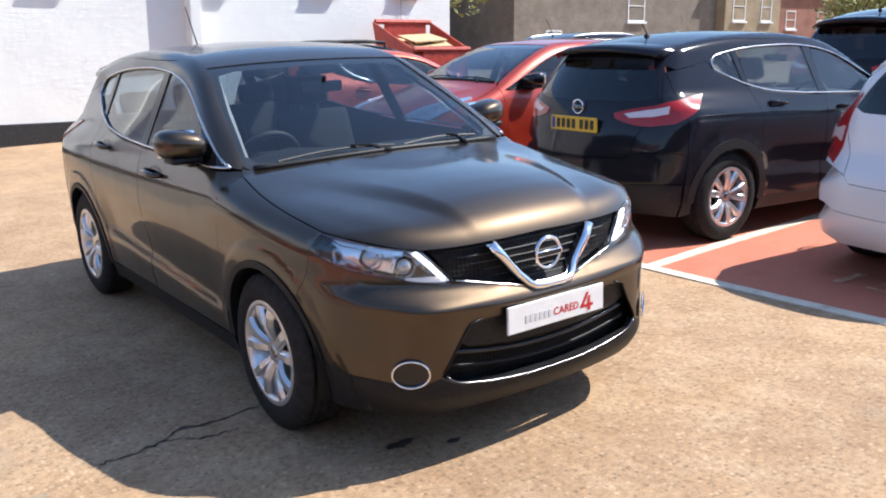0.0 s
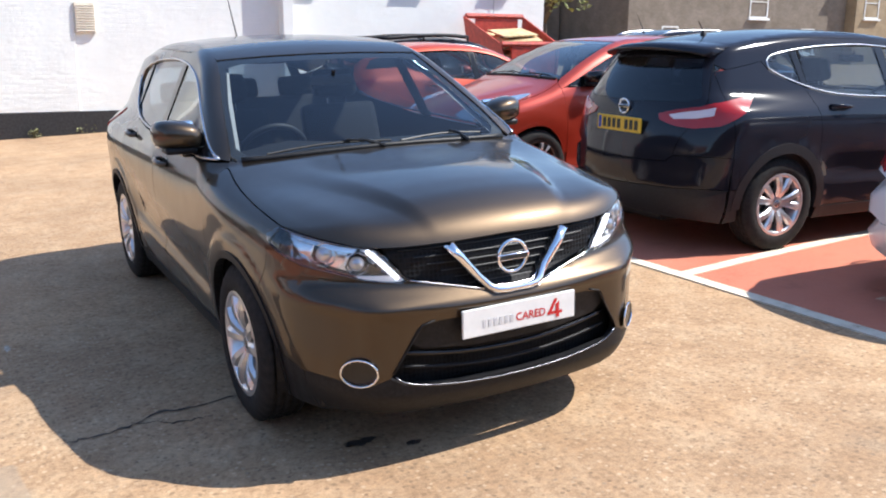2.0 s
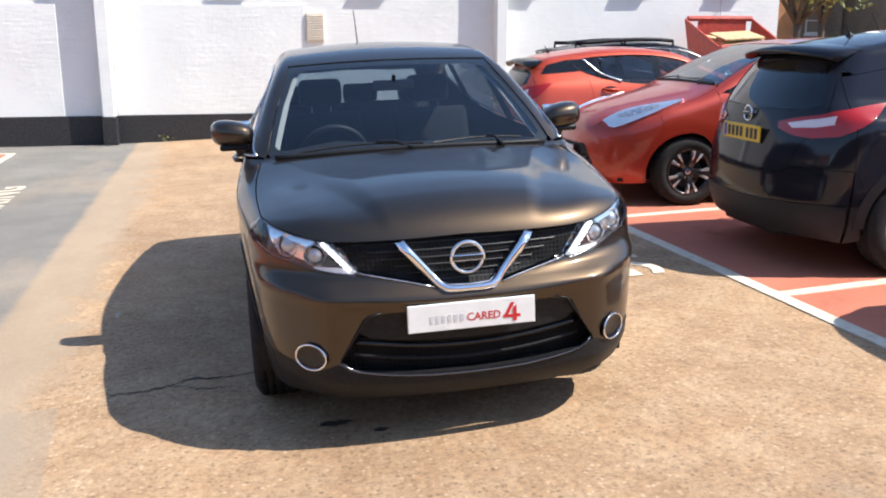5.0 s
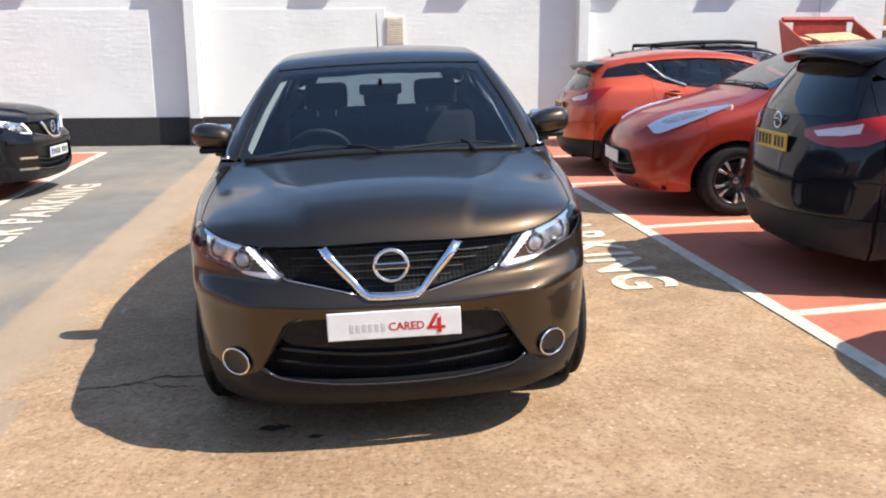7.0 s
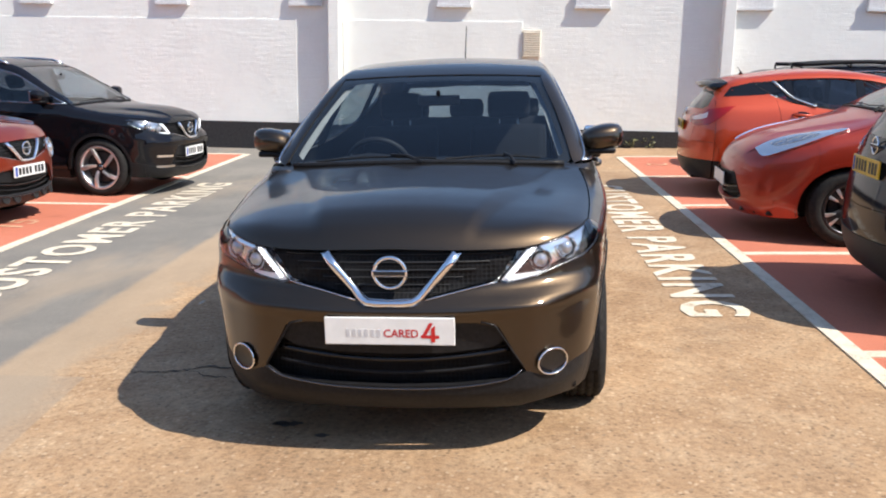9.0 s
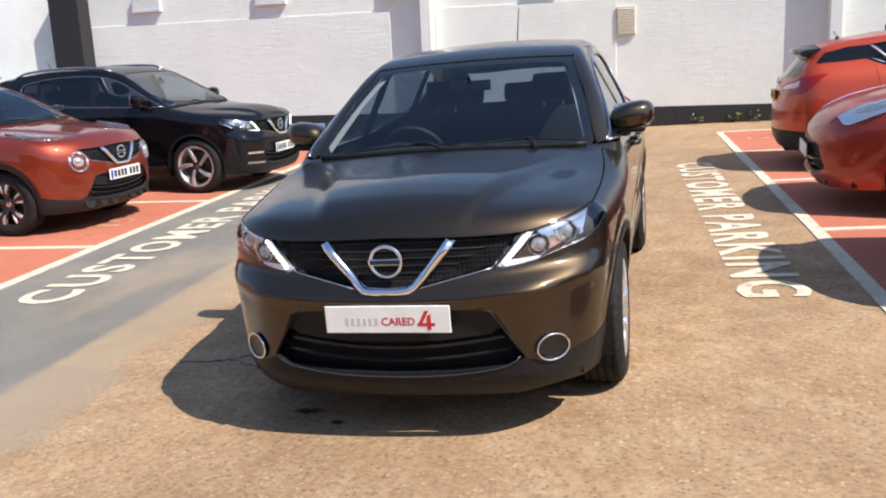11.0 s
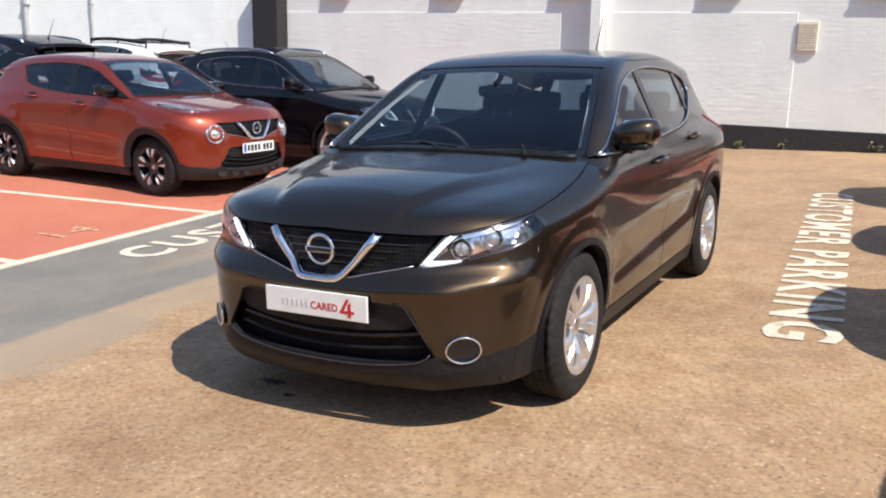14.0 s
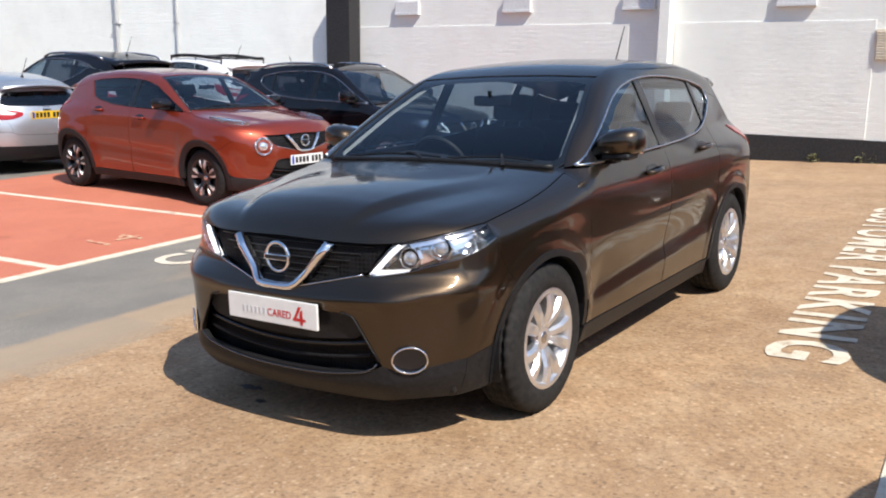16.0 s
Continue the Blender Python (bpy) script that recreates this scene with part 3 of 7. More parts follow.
    def cast(self, start, way, far=1.6, lift=0.0):
        """Where rays that come in from outside, against way, first meet the skin."""
        way = np.asarray(way, float)
        steps = np.linspace(far, 0.0, 40)
        first = np.zeros(len(start))
        found = np.zeros(len(start), bool)
        best, least = np.zeros(len(start)), np.full(len(start), 1e9)
        for t in steps:
            v = self.value(start + t * way) - lift
            closer = v < least
            best, least = np.where(closer, t, best), np.where(closer, v, least)
            hit = (v < 0) & ~found
            first[hit] = t
            found |= hit
        gap = steps[0] - steps[1]
        lo, hi = first.copy(), first + gap
        for _ in range(13):
            mid = (lo + hi) / 2
            within = self.value(start + mid[:, None] * way) < lift
            lo, hi = np.where(within, mid, lo), np.where(within, hi, mid)
        t = np.where(found, lo, best)
        return start + t[:, None] * way

    def normal(self, q, e=0.004):
        g = np.stack([self.value(q + d) - self.value(q - d) for d in np.eye(3) * e], 1)
        return g / np.maximum(np.linalg.norm(g, axis=1), 1e-9)[:, None]

    def on_side(self, *yz, lift=0.0):
        q = self.place([(0.0, y, z) for y, z in yz])
        return self.cast(q, np.array([1.0, 0, 0]), 1.3, lift)

    def on_nose(self, *xz, lift=0.0):
        q = self.place([(x, -0.9, z) for x, z in xz])
        return self.cast(q, np.array([0, -1.0, 0]), 2.0, lift)

    def on_tail(self, *xz, lift=0.0):
        q = self.place([(x, 0.9, z) for x, z in xz])
        return self.cast(q, np.array([0, 1.0, 0]), 2.0, lift)

    def on_top(self, *xy, lift=0.0):
        q = self.place([(x, y, 0.6) for x, y in xy])
        return self.cast(q, np.array([0, 0, 1.0]), 1.5, lift)


def curve(points, step=0.04, smooth=True):
    """Points along an open curve, evenly close."""
    p = np.array(points, float)
    if smooth and len(p) > 2:
        e = np.vstack([2 * p[0] - p[1], p, 2 * p[-1] - p[-2]])
        out = []
        for i in range(1, len(e) - 2):
            n = max(2, int(np.linalg.norm(e[i + 1] - e[i]) / step) + 1)
            for u in np.linspace(0, 1, n, endpoint=False):
                out.append(0.5 * (2 * e[i] + (e[i + 1] - e[i - 1]) * u + (2 * e[i - 1] - 5 * e[i] + 4 * e[i + 1] - e[i + 2]) * u**2
                                  + (-e[i - 1] + 3 * e[i] - 3 * e[i + 1] + e[i + 2]) * u**3))
        return np.array(out + [p[-1]])
    out = []
    for a, b in zip(p, p[1:]):
        n = max(1, int(np.linalg.norm(b - a) / step))
        out += [a + (b - a) * k / n for k in range(n)]
    return np.array(out + [p[-1]])


def inside(poly, q):
    """Even-odd test of points q in a polygon."""
    x, y = q[:, 0], q[:, 1]
    hit = np.zeros(len(q), bool)
    a, b = poly, np.roll(poly, -1, axis=0)
    for (x0, y0), (x1, y1) in zip(a, b):
        if y0 == y1:
            continue
        hit ^= ((y0 > y) != (y1 > y)) & (x < (x1 - x0) * (y - y0) / (y1 - y0) + x0)
    return hit


def rim_gap(poly, q):
    """Distance of points from a polygon's outline."""
    best = np.full(len(q), 9.0)
    for a, b in zip(poly, np.roll(poly, -1, axis=0)):
        d = b - a
        u = np.clip(((q - a) @ d) / max(d @ d, 1e-12), 0, 1)
        best = np.minimum(best, np.linalg.norm(q - a - u[:, None] * d, axis=1))
    return best


def shrink(poly, gap):
    area = np.sum(poly[:, 0] * np.roll(poly[:, 1], -1) - poly[:, 1] * np.roll(poly[:, 0], -1))
    t = np.roll(poly, -1, axis=0) - np.roll(poly, 1, axis=0)
    t /= np.maximum(np.linalg.norm(t, axis=1), 1e-9)[:, None]
    n = np.stack([-t[:, 1], t[:, 0]], 1) * (1 if area > 0 else -1)
    return poly + n * gap


def panel(body, outline, way, heart, spacing=0.05, lift=0.0, thick=0.012, gap=0.002, holes=()):
    """A piece of skin: the outline, seen along way, is filled and laid on the body. heart is a point inside the car.
    Returns places, faces and normals."""
    way = np.array(way, float)
    way /= np.linalg.norm(way)
    helper = np.array([0, 0, 1.0]) if abs(way[2]) < 0.9 else np.array([0, 1.0, 0])
    right = np.cross(helper, way)
    right /= np.linalg.norm(right)
    up = np.cross(way, right)
    heart = body.place(heart)[0]

    def flat(p):
        return np.stack([(p - heart) @ right, (p - heart) @ up], 1)

    def tidy(p):
        q = flat(np.asarray(p))
        keep = np.linalg.norm(q - np.roll(q, 1, axis=0), axis=1) > 1e-4
        return q[keep]

    loops = [shrink(tidy(outline), gap)] + [shrink(tidy(h), -gap) for h in holes]
    lo, hi = loops[0].min(0), loops[0].max(0)
    gx, gy = np.arange(lo[0], hi[0], spacing), np.arange(lo[1], hi[1], spacing * 0.87)
    mx, my = np.meshgrid(gx, gy)
    mx = mx + (np.arange(len(gy)) % 2)[:, None] * spacing * 0.5
    grid = np.stack([mx.ravel(), my.ravel()], 1)
    grid = grid[inside(loops[0], grid)]
    for l in loops[1:]:
        grid = grid[~inside(l, grid)]
    for l in loops:
        grid = grid[rim_gap(l, grid) > spacing * 0.45]
    verts, edges = [], []
    for l in loops:
        k = len(verts)
        verts += [Vector(v) for v in l]
        edges += [(k + i, k + (i + 1) % len(l)) for i in range(len(l))]
    verts += [Vector(v) for v in grid]
    v2, _, faces, *_ = delaunay_2d_cdt(verts, edges, [], 0, 1e-5)
    v2 = np.array([tuple(v) for v in v2])
    faces = np.array([f for f in faces if len(f) == 3])
    mid = v2[faces].mean(1)
    ok = inside(loops[0], mid)
    for l in loops[1:]:
        ok &= ~inside(l, mid)
    faces = faces[ok]
    start = heart + v2[:, :1] * right + v2[:, 1:] * up
    p = body.cast(start, way, 2.2, lift)
    nrm = body.normal(p)
    # faces look outward
    fn = np.cross(p[faces[:, 1]] - p[faces[:, 0]], p[faces[:, 2]] - p[faces[:, 0]])
    if (fn @ way).sum() < 0:
        faces = faces[:, ::-1]
    if thick:
        count = {}
        for f in faces:
            for a, b in ((f[0], f[1]), (f[1], f[2]), (f[2], f[0])):
                count[(a, b)] = 1
        rim = [(a, b) for a, b in count if (b, a) not in count]
        extra_p, extra_n, extra_f = [], [], []
        base = len(p)
        for a, b in rim:
            out = np.cross(p[b] - p[a], nrm[a])
            out /= max(np.linalg.norm(out), 1e-9)
            k = base + len(extra_p)
            extra_p += [p[a], p[b], p[b] - nrm[b] * thick, p[a] - nrm[a] * thick]
            extra_n += [out] * 4
            extra_f += [(k, k + 2, k + 1), (k, k + 3, k + 2)]
        p = np.vstack([p, extra_p])
        nrm = np.vstack([nrm, extra_n])
        faces = np.vstack([faces, extra_f])
    return p, faces, nrm


def joined(*pieces):
    ps, fs, ns, k = [], [], [], 0
    for p, f, n in pieces:
        ps.append(p), fs.append(f + k), ns.append(n)
        k += len(p)
    return np.vstack(ps), np.vstack(fs), np.vstack(ns)


def mirrored(piece):
    p, f, n = piece
    s = np.array([-1.0, 1, 1])
    return p * s, f[:, ::-1], n * s


def skin(name, piece, material, parent, label=""):
    """Links a piece of skin as a part."""
    p, f, n = piece
    me = bpy.data.meshes.new(name)
    me.from_pydata(p.tolist(), [], f.tolist())
    me.materials.append(material)
    me.shade_smooth()
    me.normals_split_custom_set_from_vertices(n.tolist())
    ob = new(name, me)
    ob.parent = parent
    if label:
        tagged(ob, label)
    return ob


def both(name, piece, material, parent, label=""):
    return [skin(name, piece, material, parent, label), skin(name, mirrored(piece), material, parent, label)]


def arc(cy, cz, r, a0, a1, step=0.05):
    """Points (y, z) on a circle, angles in degrees from the tail upward."""
    n = max(3, int(abs(radians(a1 - a0)) * r / step))
    return [(cy + r * math.cos(radians(a)), cz + r * math.sin(radians(a))) for a in np.linspace(a0, a1, n)]


def strip(body, points, normals_lift, radius, sides=6):
    """A bead of trim along points of the skin."""
    bm = bmesh.new()
    n = body.normal(np.asarray(points))
    tube(bm, np.asarray(points) + n * normals_lift, radius, sides)
    return bm


def flip_x(bm):
    bmesh.ops.transform(bm, matrix=Matrix.Diagonal((-1, 1, 1, 1)), verts=bm.verts)
    bmesh.ops.reverse_faces(bm, faces=bm.faces)
    return bm


def bead(name, body, points, lift, radius, material, parent, label="", mirror=True):
    a = part(name, strip(body, points, lift, radius), material, parent, label, True)
    if mirror:
        part(name, flip_x(strip(body, points, lift, radius)), material, parent, label, True)
    return a


# ---- wheels ----
def wheel_meshes(key, radius, wide, rim_r, spokes, style):
    """Meshes of one wheel, axle along x, outer face towards +x."""
    turn = Matrix.Rotation(radians(90), 4, 'Y')
    out = {}
    h = wide / 2
    bm = bmesh.new()
    side = radius - rim_r
    rows = [(rim_r - 0.012, h * 0.70), (rim_r + 0.004, h * 0.92), (rim_r + side * 0.3, h * 1.0), (rim_r + side * 0.62, h * 0.99),
            (radius - 0.028, h * 0.90), (radius - 0.010, h * 0.80), (radius - 0.002, h * 0.70)]
    grooves = []
    for c in (0.5, 0.16, -0.18, -0.52):
        grooves += [(radius, h * (c + 0.06)), (radius - 0.008, h * (c + 0.045)), (radius - 0.008, h * (c - 0.045)), (radius, h * (c - 0.06))]
    back = [(radius - 0.002, -h * 0.70), (radius - 0.012, -h * 0.82), (rim_r + side * 0.5, -h), (rim_r, -h * 0.9), (rim_r - 0.012, -h * 0.7)]
    lathe(bm, rows + grooves + back, 120, turn)
    # tread blocks: cross cuts over the shoulder and the crown
    for k, v in enumerate(bm.verts):
        r = math.hypot(v.co.y, v.co.z)
        if r > radius - 0.0125 and (k % 120) % 3 == 0:
            s = (r - 0.0065) / r
            v.co.y, v.co.z = v.co.y * s, v.co.z * s
    bmesh.ops.recalc_face_normals(bm, faces=bm.faces)
    out["tyre"] = (bm, TYRE)
    bm = bmesh.new()
    lathe(bm, [(rim_r + 0.008, h * 0.94), (rim_r - 0.004, h * 0.965), (rim_r - 0.018, h * 0.93), (rim_r - 0.024, h * 0.70), (rim_r - 0.05, h * 0.2),
               (rim_r - 0.06, -h * 0.6), (rim_r - 0.01, -h * 0.9)], 48, turn)
    bmesh.ops.recalc_face_normals(bm, faces=bm.faces)
    out["rim"] = (bm, ALLOY if style != "dark" else DARK_ALLOY)
    bm = bmesh.new()
    lathe(bm, [(0.0, h * 0.15), (rim_r * 0.70, h * 0.15), (rim_r * 0.72, h * 0.10), (rim_r * 0.72, 0.0)], 32, turn)
    out["brake_disc"] = (bm, DISC)
    bm = bmesh.new()
    lathe(bm, [(rim_r * 0.62, h * 0.12), (rim_r - 0.03, h * 0.05), (rim_r - 0.045, -h * 0.4), (0.0, -h * 0.42)], 32, turn)
    out["barrel_shade"] = (bm, TRIM)

    def spoke(bm, angle, half0, half1, r0, r1, z0, z1, skew):
        ring = []
        for k in range(5):
            u = k / 4
            r = r0 + (r1 - r0) * u
            a = angle + skew * u
            hw = half0 + (half1 - half0) * u
            zc = z0 + (z1 - z0) * u + 0.018 * math.sin(math.pi * u)
            er, et = Vector((math.cos(a), math.sin(a), 0)), Vector((-math.sin(a), math.cos(a), 0))
            ring.append([er * r - et * hw + Vector((0, 0, zc - 0.012)), er * r - et * hw * 0.55 + Vector((0, 0, zc + 0.004)),
                         er * r + et * hw * 0.55 + Vector((0, 0, zc + 0.004)), er * r + et * hw + Vector((0, 0, zc - 0.012)),
                         er * r + et * hw * 0.8 + Vector((0, 0, zc - 0.045)), er * r - et * hw * 0.8 + Vector((0, 0, zc - 0.045))])
        vs = [[bm.verts.new(turn @ p) for p in rr] for rr in ring]
        for a, b in zip(vs, vs[1:]):
            for k in range(6):
                bm.faces.new((a[k], a[(k + 1) % 6], b[(k + 1) % 6], b[k]))
    bm = bmesh.new()
    for a in (0.0,):
        if style == "twin":
            for s in (-1, 1):
                spoke(bm, a + s * 0.19, 0.0205, 0.0320, 0.050, rim_r - 0.012, h * 0.66, h * 0.90, s * 0.09)
        elif style == "blade":
            spoke(bm, a, 0.030, 0.012, 0.045, rim_r - 0.012, h * 0.66, h * 0.88, 0.28)
            spoke(bm, a + 0.22, 0.014, 0.030, 0.06, rim_r - 0.012, h * 0.62, h * 0.85, 0.12)
        else:
            spoke(bm, a, 0.026, 0.056 if style == "dark" else 0.040, 0.045, rim_r - 0.012, h * 0.66, h * 0.86, 0.0)
    bmesh.ops.recalc_face_normals(bm, faces=bm.faces)
    two_tone = style in ("dark", "blade")
    out["spoke"] = (bm, DARK_ALLOY if two_tone else ALLOY)
    if two_tone:
        bm = bmesh.new()
        if style == "blade":
            spoke(bm, 0.0, 0.024, 0.011, 0.05, rim_r - 0.014, h * 0.66 + 0.007, h * 0.88 + 0.007, 0.28)
            spoke(bm, 0.22, 0.010, 0.027, 0.07, rim_r - 0.014, h * 0.62 + 0.007, h * 0.85 + 0.007, 0.12)
        else:
            for s in (-1, 1):
                spoke(bm, s * 0.16, 0.006, 0.020, 0.085, rim_r - 0.016, h * 0.66 + 0.007, h * 0.86 + 0.007, s * 0.06)
        bmesh.ops.recalc_face_normals(bm, faces=bm.faces)
        out["spoke_face"] = (bm, ALLOY)
    bm = bmesh.new()
    lathe(bm, [(0.0, h * 0.70), (0.052, h * 0.69), (0.070, h * 0.62), (0.074, h * 0.45), (0.06, h * 0.2)], 24, turn)
    out["hub"] = (bm, DARK_ALLOY if two_tone else ALLOY)
    bm = bmesh.new()
    lathe(bm, [(0.0, h * 0.735), (0.022, h * 0.73), (0.029, h * 0.71), (0.030, h * 0.66)], 20, turn)
    out["centre_cap"] = (bm, SATIN)
    bm = bmesh.new()
    lathe(bm, [(0.0, h * 0.70), (0.009, h * 0.69), (0.010, h * 0.55)], 8, turn @ Matrix.Translation((0.043, 0.031, -0.002)))
    out["wheel_nut"] = (bm, SATIN)
    meshes = {}
    for name, (bm, mat) in out.items():
        me = bpy.data.meshes.new(name)
        bm.to_mesh(me)
        bm.free()
        me.materials.append(mat)
        me.shade_smooth() if name in ("tyre", "rim", "centre_cap") else None
        meshes[name] = me
    return meshes


WHEELS = {}


def add_wheels(car, p, style="twin", spokes=5, track=None):
    key = (p["radius"], p["rim"], style, spokes)
    if key not in WHEELS:
        WHEELS[key] = wheel_meshes(key, p["radius"], 0.215, p["rim"], spokes, style)
    meshes = WHEELS[key]
    half = track or p["track"]
    for n, (sx, cy) in enumerate(((1, 0), (-1, 0), (1, 1), (-1, 1))):
        wheel = new("wheel", meshes["rim"])
        wheel.parent = car
        spin = Matrix.Rotation(0.5 * n + 0.2, 4, 'X')
        turn = Matrix.Identity(4) if sx > 0 else Matrix.Rotation(math.pi, 4, 'Z')
        wheel.matrix_basis = Matrix.Translation((sx * half, p.get("hubs", p["wheels"])[cy], p["radius"] - 0.004)) @ turn @ spin
        for name in ("tyre", "hub", "centre_cap", "brake_disc", "barrel_shade"):
            o = new(name, meshes[name])
            o.parent = wheel
        for name, count in (("spoke", spokes), ("spoke_face", spokes), ("wheel_nut", 5)):
            for k in range(count if name in meshes else 0):
                o = new(name, meshes[name])
                o.parent = wheel
                o.matrix_basis = Matrix.Rotation(2 * math.pi * k / count, 4, 'X')


# ---- a whole car ----
CROSSOVER = dict(
    top=[(-2.30, 0.72), (-2.16, 0.845), (-2.05, 0.905), (-1.75, 0.975), (-1.35, 1.035), (-1.02, 1.078), (-0.90, 1.118), (-0.55, 1.312), (-0.20, 1.497),
         (-0.06, 1.545), (0.2, 1.590), (0.6, 1.606), (1.0, 1.592), (1.45, 1.538), (1.85, 1.455), (2.1, 1.39)],
    crown=[(-2.2, 0.14), (-1.3, 0.11), (-0.9, 0.05), (-0.2, 0.02), (0.2, 0.08), (1.9, 0.12)],
    wide=[(0.12, 0.80), (0.28, 0.853), (0.5, 0.884), (0.72, 0.900), (0.88, 0.898), (0.98, 0.882), (1.06, 0.852), (1.12, 0.828), (1.30, 0.742), (1.48, 0.655), (1.62, 0.575)],
    plan=[(-2.3, 0.86), (-1.95, 0.93), (-1.6, 0.975), (-1.25, 0.995), (0, 1.0), (1.2, 1.0), (1.7, 0.985), (2.1, 0.93)],
    cabin=[(-1.2, 1.0), (0, 1.0), (0.8, 0.975), (1.4, 0.92), (1.9, 0.85)],
    nose=[(0.12, -2.0), (0.20, -2.09), (0.28, -2.145), (0.40, -2.150), (0.54, -2.160), (0.605, -2.170), (0.640, -2.158), (0.700, -2.119), (0.76, -2.106), (0.82, -2.104), (0.88, -2.100), (0.95, -2.085), (1.1, -2.0)],
    tail=[(0.15, 2.02), (0.3, 2.12), (0.5, 2.165), (0.75, 2.15), (0.95, 2.10), (1.08, 2.05), (1.25, 1.94), (1.40, 1.83), (1.6, 1.70)],
    bow=(0.16, 0.40), rear_bow=(0.16, 0.30), belt=1.06, waist=(0.58, 0.022), flare=0.012,
    bulge=(0.27, 0.60, -2.08, -1.0, 0.028), wheels=(-1.323, 1.323), radius=0.345, rim=0.222, track=0.775,
    hood_edge=[(0, 0.860), (0.28, 0.854), (0.536, 0.856), (0.68, 0.888), (0.79, 0.922)],
    hood_side=[(0.805, -1.45), (0.80, -1.2), (0.775, -0.99)],
    cowl=[(0.715, -0.935), (0.40, -0.99), (0, -1.01)],
    screen_top=[(0.575, -0.19), (0.3, -0.175), (0, -0.17)],
    screen_side=[(0.735, -0.90), (0.66, -0.55), (0.575, -0.19)],
    glass_low=[(-0.90, 1.077), (-0.4, 1.088), (0.1, 1.100), (0.5, 1.125), (0.85, 1.180), (1.08, 1.265), (1.27, 1.372)],
    glass_high=[(-0.90, 1.077), (-0.78, 1.140), (-0.55, 1.262), (-0.27, 1.400), (-0.05, 1.458), (0.18, 1.484), (0.5, 1.492), (0.95, 1.462), (1.27, 1.405), (1.27, 1.372)],
    b_pillar=(0.06, 0.15, 0.10, 0.17), quarter_bar=(0.86, 0.94),
    grille_low=[(0, 0.664), (0.118, 0.668), (0.42, 0.734)],
    light_low=[(0.45, 0.722), (0.58, 0.738)], light_seam=0.775, light_side=[(-1.75, 0.812), (-1.68, 0.858), (-1.655, 0.90)],
    seam=-1.86, arch=0.400, door=(-0.895, 0.095), bottom=0.30, roof_edge=[(0.575, -0.19), (0.615, 0.2), (0.60, 0.8), (0.555, 1.4), (0.52, 1.78)],
)


SCULPTED = {k: v for k, v in CROSSOVER.items() if k not in ("waist", "bulge", "flare")}
SCULPTED.update(
    nose=[(0.12, -2.0), (0.20, -2.09), (0.28, -2.145), (0.40, -2.146), (0.54, -2.150), (0.600, -2.158), (0.626, -2.168), (0.640, -2.160), (0.700, -2.106), (0.76, -2.100), (0.82, -2.104),
          (0.88, -2.100), (0.95, -2.085), (1.1, -2.0)],
    nose_soften=2, nose_climb=0.075, cheek=(0.575, 0.72, 0.030), scallop=(0.50, 0.060, 0.026), arch_step=0.007, r_roof=0.055,
    swells=((1.36, 0.96, 0.50, 0.13, 0.012), (-1.20, 0.97, 0.42, 0.11, 0.020)),
    top=[(-2.30, 0.66), (-2.17, 0.800), (-2.10, 0.872), (-2.03, 0.926), (-1.95, 0.962), (-1.80, 0.998), (-1.60, 1.025), (-1.35, 1.050), (-1.02, 1.083), (-0.94, 1.092), (-0.90, 1.120), (-0.55, 1.312), (-0.20, 1.494),
         (-0.06, 1.541), (0.2, 1.584), (0.6, 1.600), (1.0, 1.587), (1.45, 1.535), (1.85, 1.455), (2.1, 1.39)], top_soften=4,
    wide=[(0.12, 0.79), (0.28, 0.842), (0.5, 0.876), (0.72, 0.895), (0.88, 0.896), (0.98, 0.882), (1.06, 0.852), (1.12, 0.827), (1.30, 0.737), (1.48, 0.646), (1.62, 0.565)],
    plan=[(-2.3, 0.83), (-1.95, 0.905), (-1.6, 0.962), (-1.25, 0.995), (0, 1.0), (1.2, 1.0), (1.7, 0.985), (2.1, 0.93)],
    light_low=[(0.45, 0.722), (0.58, 0.742)], light_seam=0.795, light_side=[(-1.75, 0.838), (-1.68, 0.876), (-1.655, 0.905)],
    glass_high=[(-0.90, 1.077), (-0.76, 1.138), (-0.52, 1.258), (-0.24, 1.388), (-0.03, 1.445), (0.19, 1.472), (0.5, 1.480), (0.95, 1.455), (1.315, 1.393), (1.35, 1.302)],
    glass_low=[(-0.90, 1.077), (-0.4, 1.085), (0.1, 1.094), (0.5, 1.106), (0.82, 1.132), (1.04, 1.180), (1.22, 1.244), (1.35, 1.302)],
    b_pillar=(0.10, 0.19, 0.14, 0.21), quarter_bar=(1.02, 1.08), door=(-0.895, 0.135),
    fold=(0.285, 0.565, -2.06, -1.0, 0.021, 0.009))


def arr(*groups):
    return np.vstack([np.asarray(g) for g in groups])


def half_loop(right):
    """A whole outline from its right half, which runs from the centre line to the centre line."""
    right = np.asarray(right)
    left = right[::-1] * np.array([-1.0, 1, 1])
    return np.vstack([right, left[1:-1]])


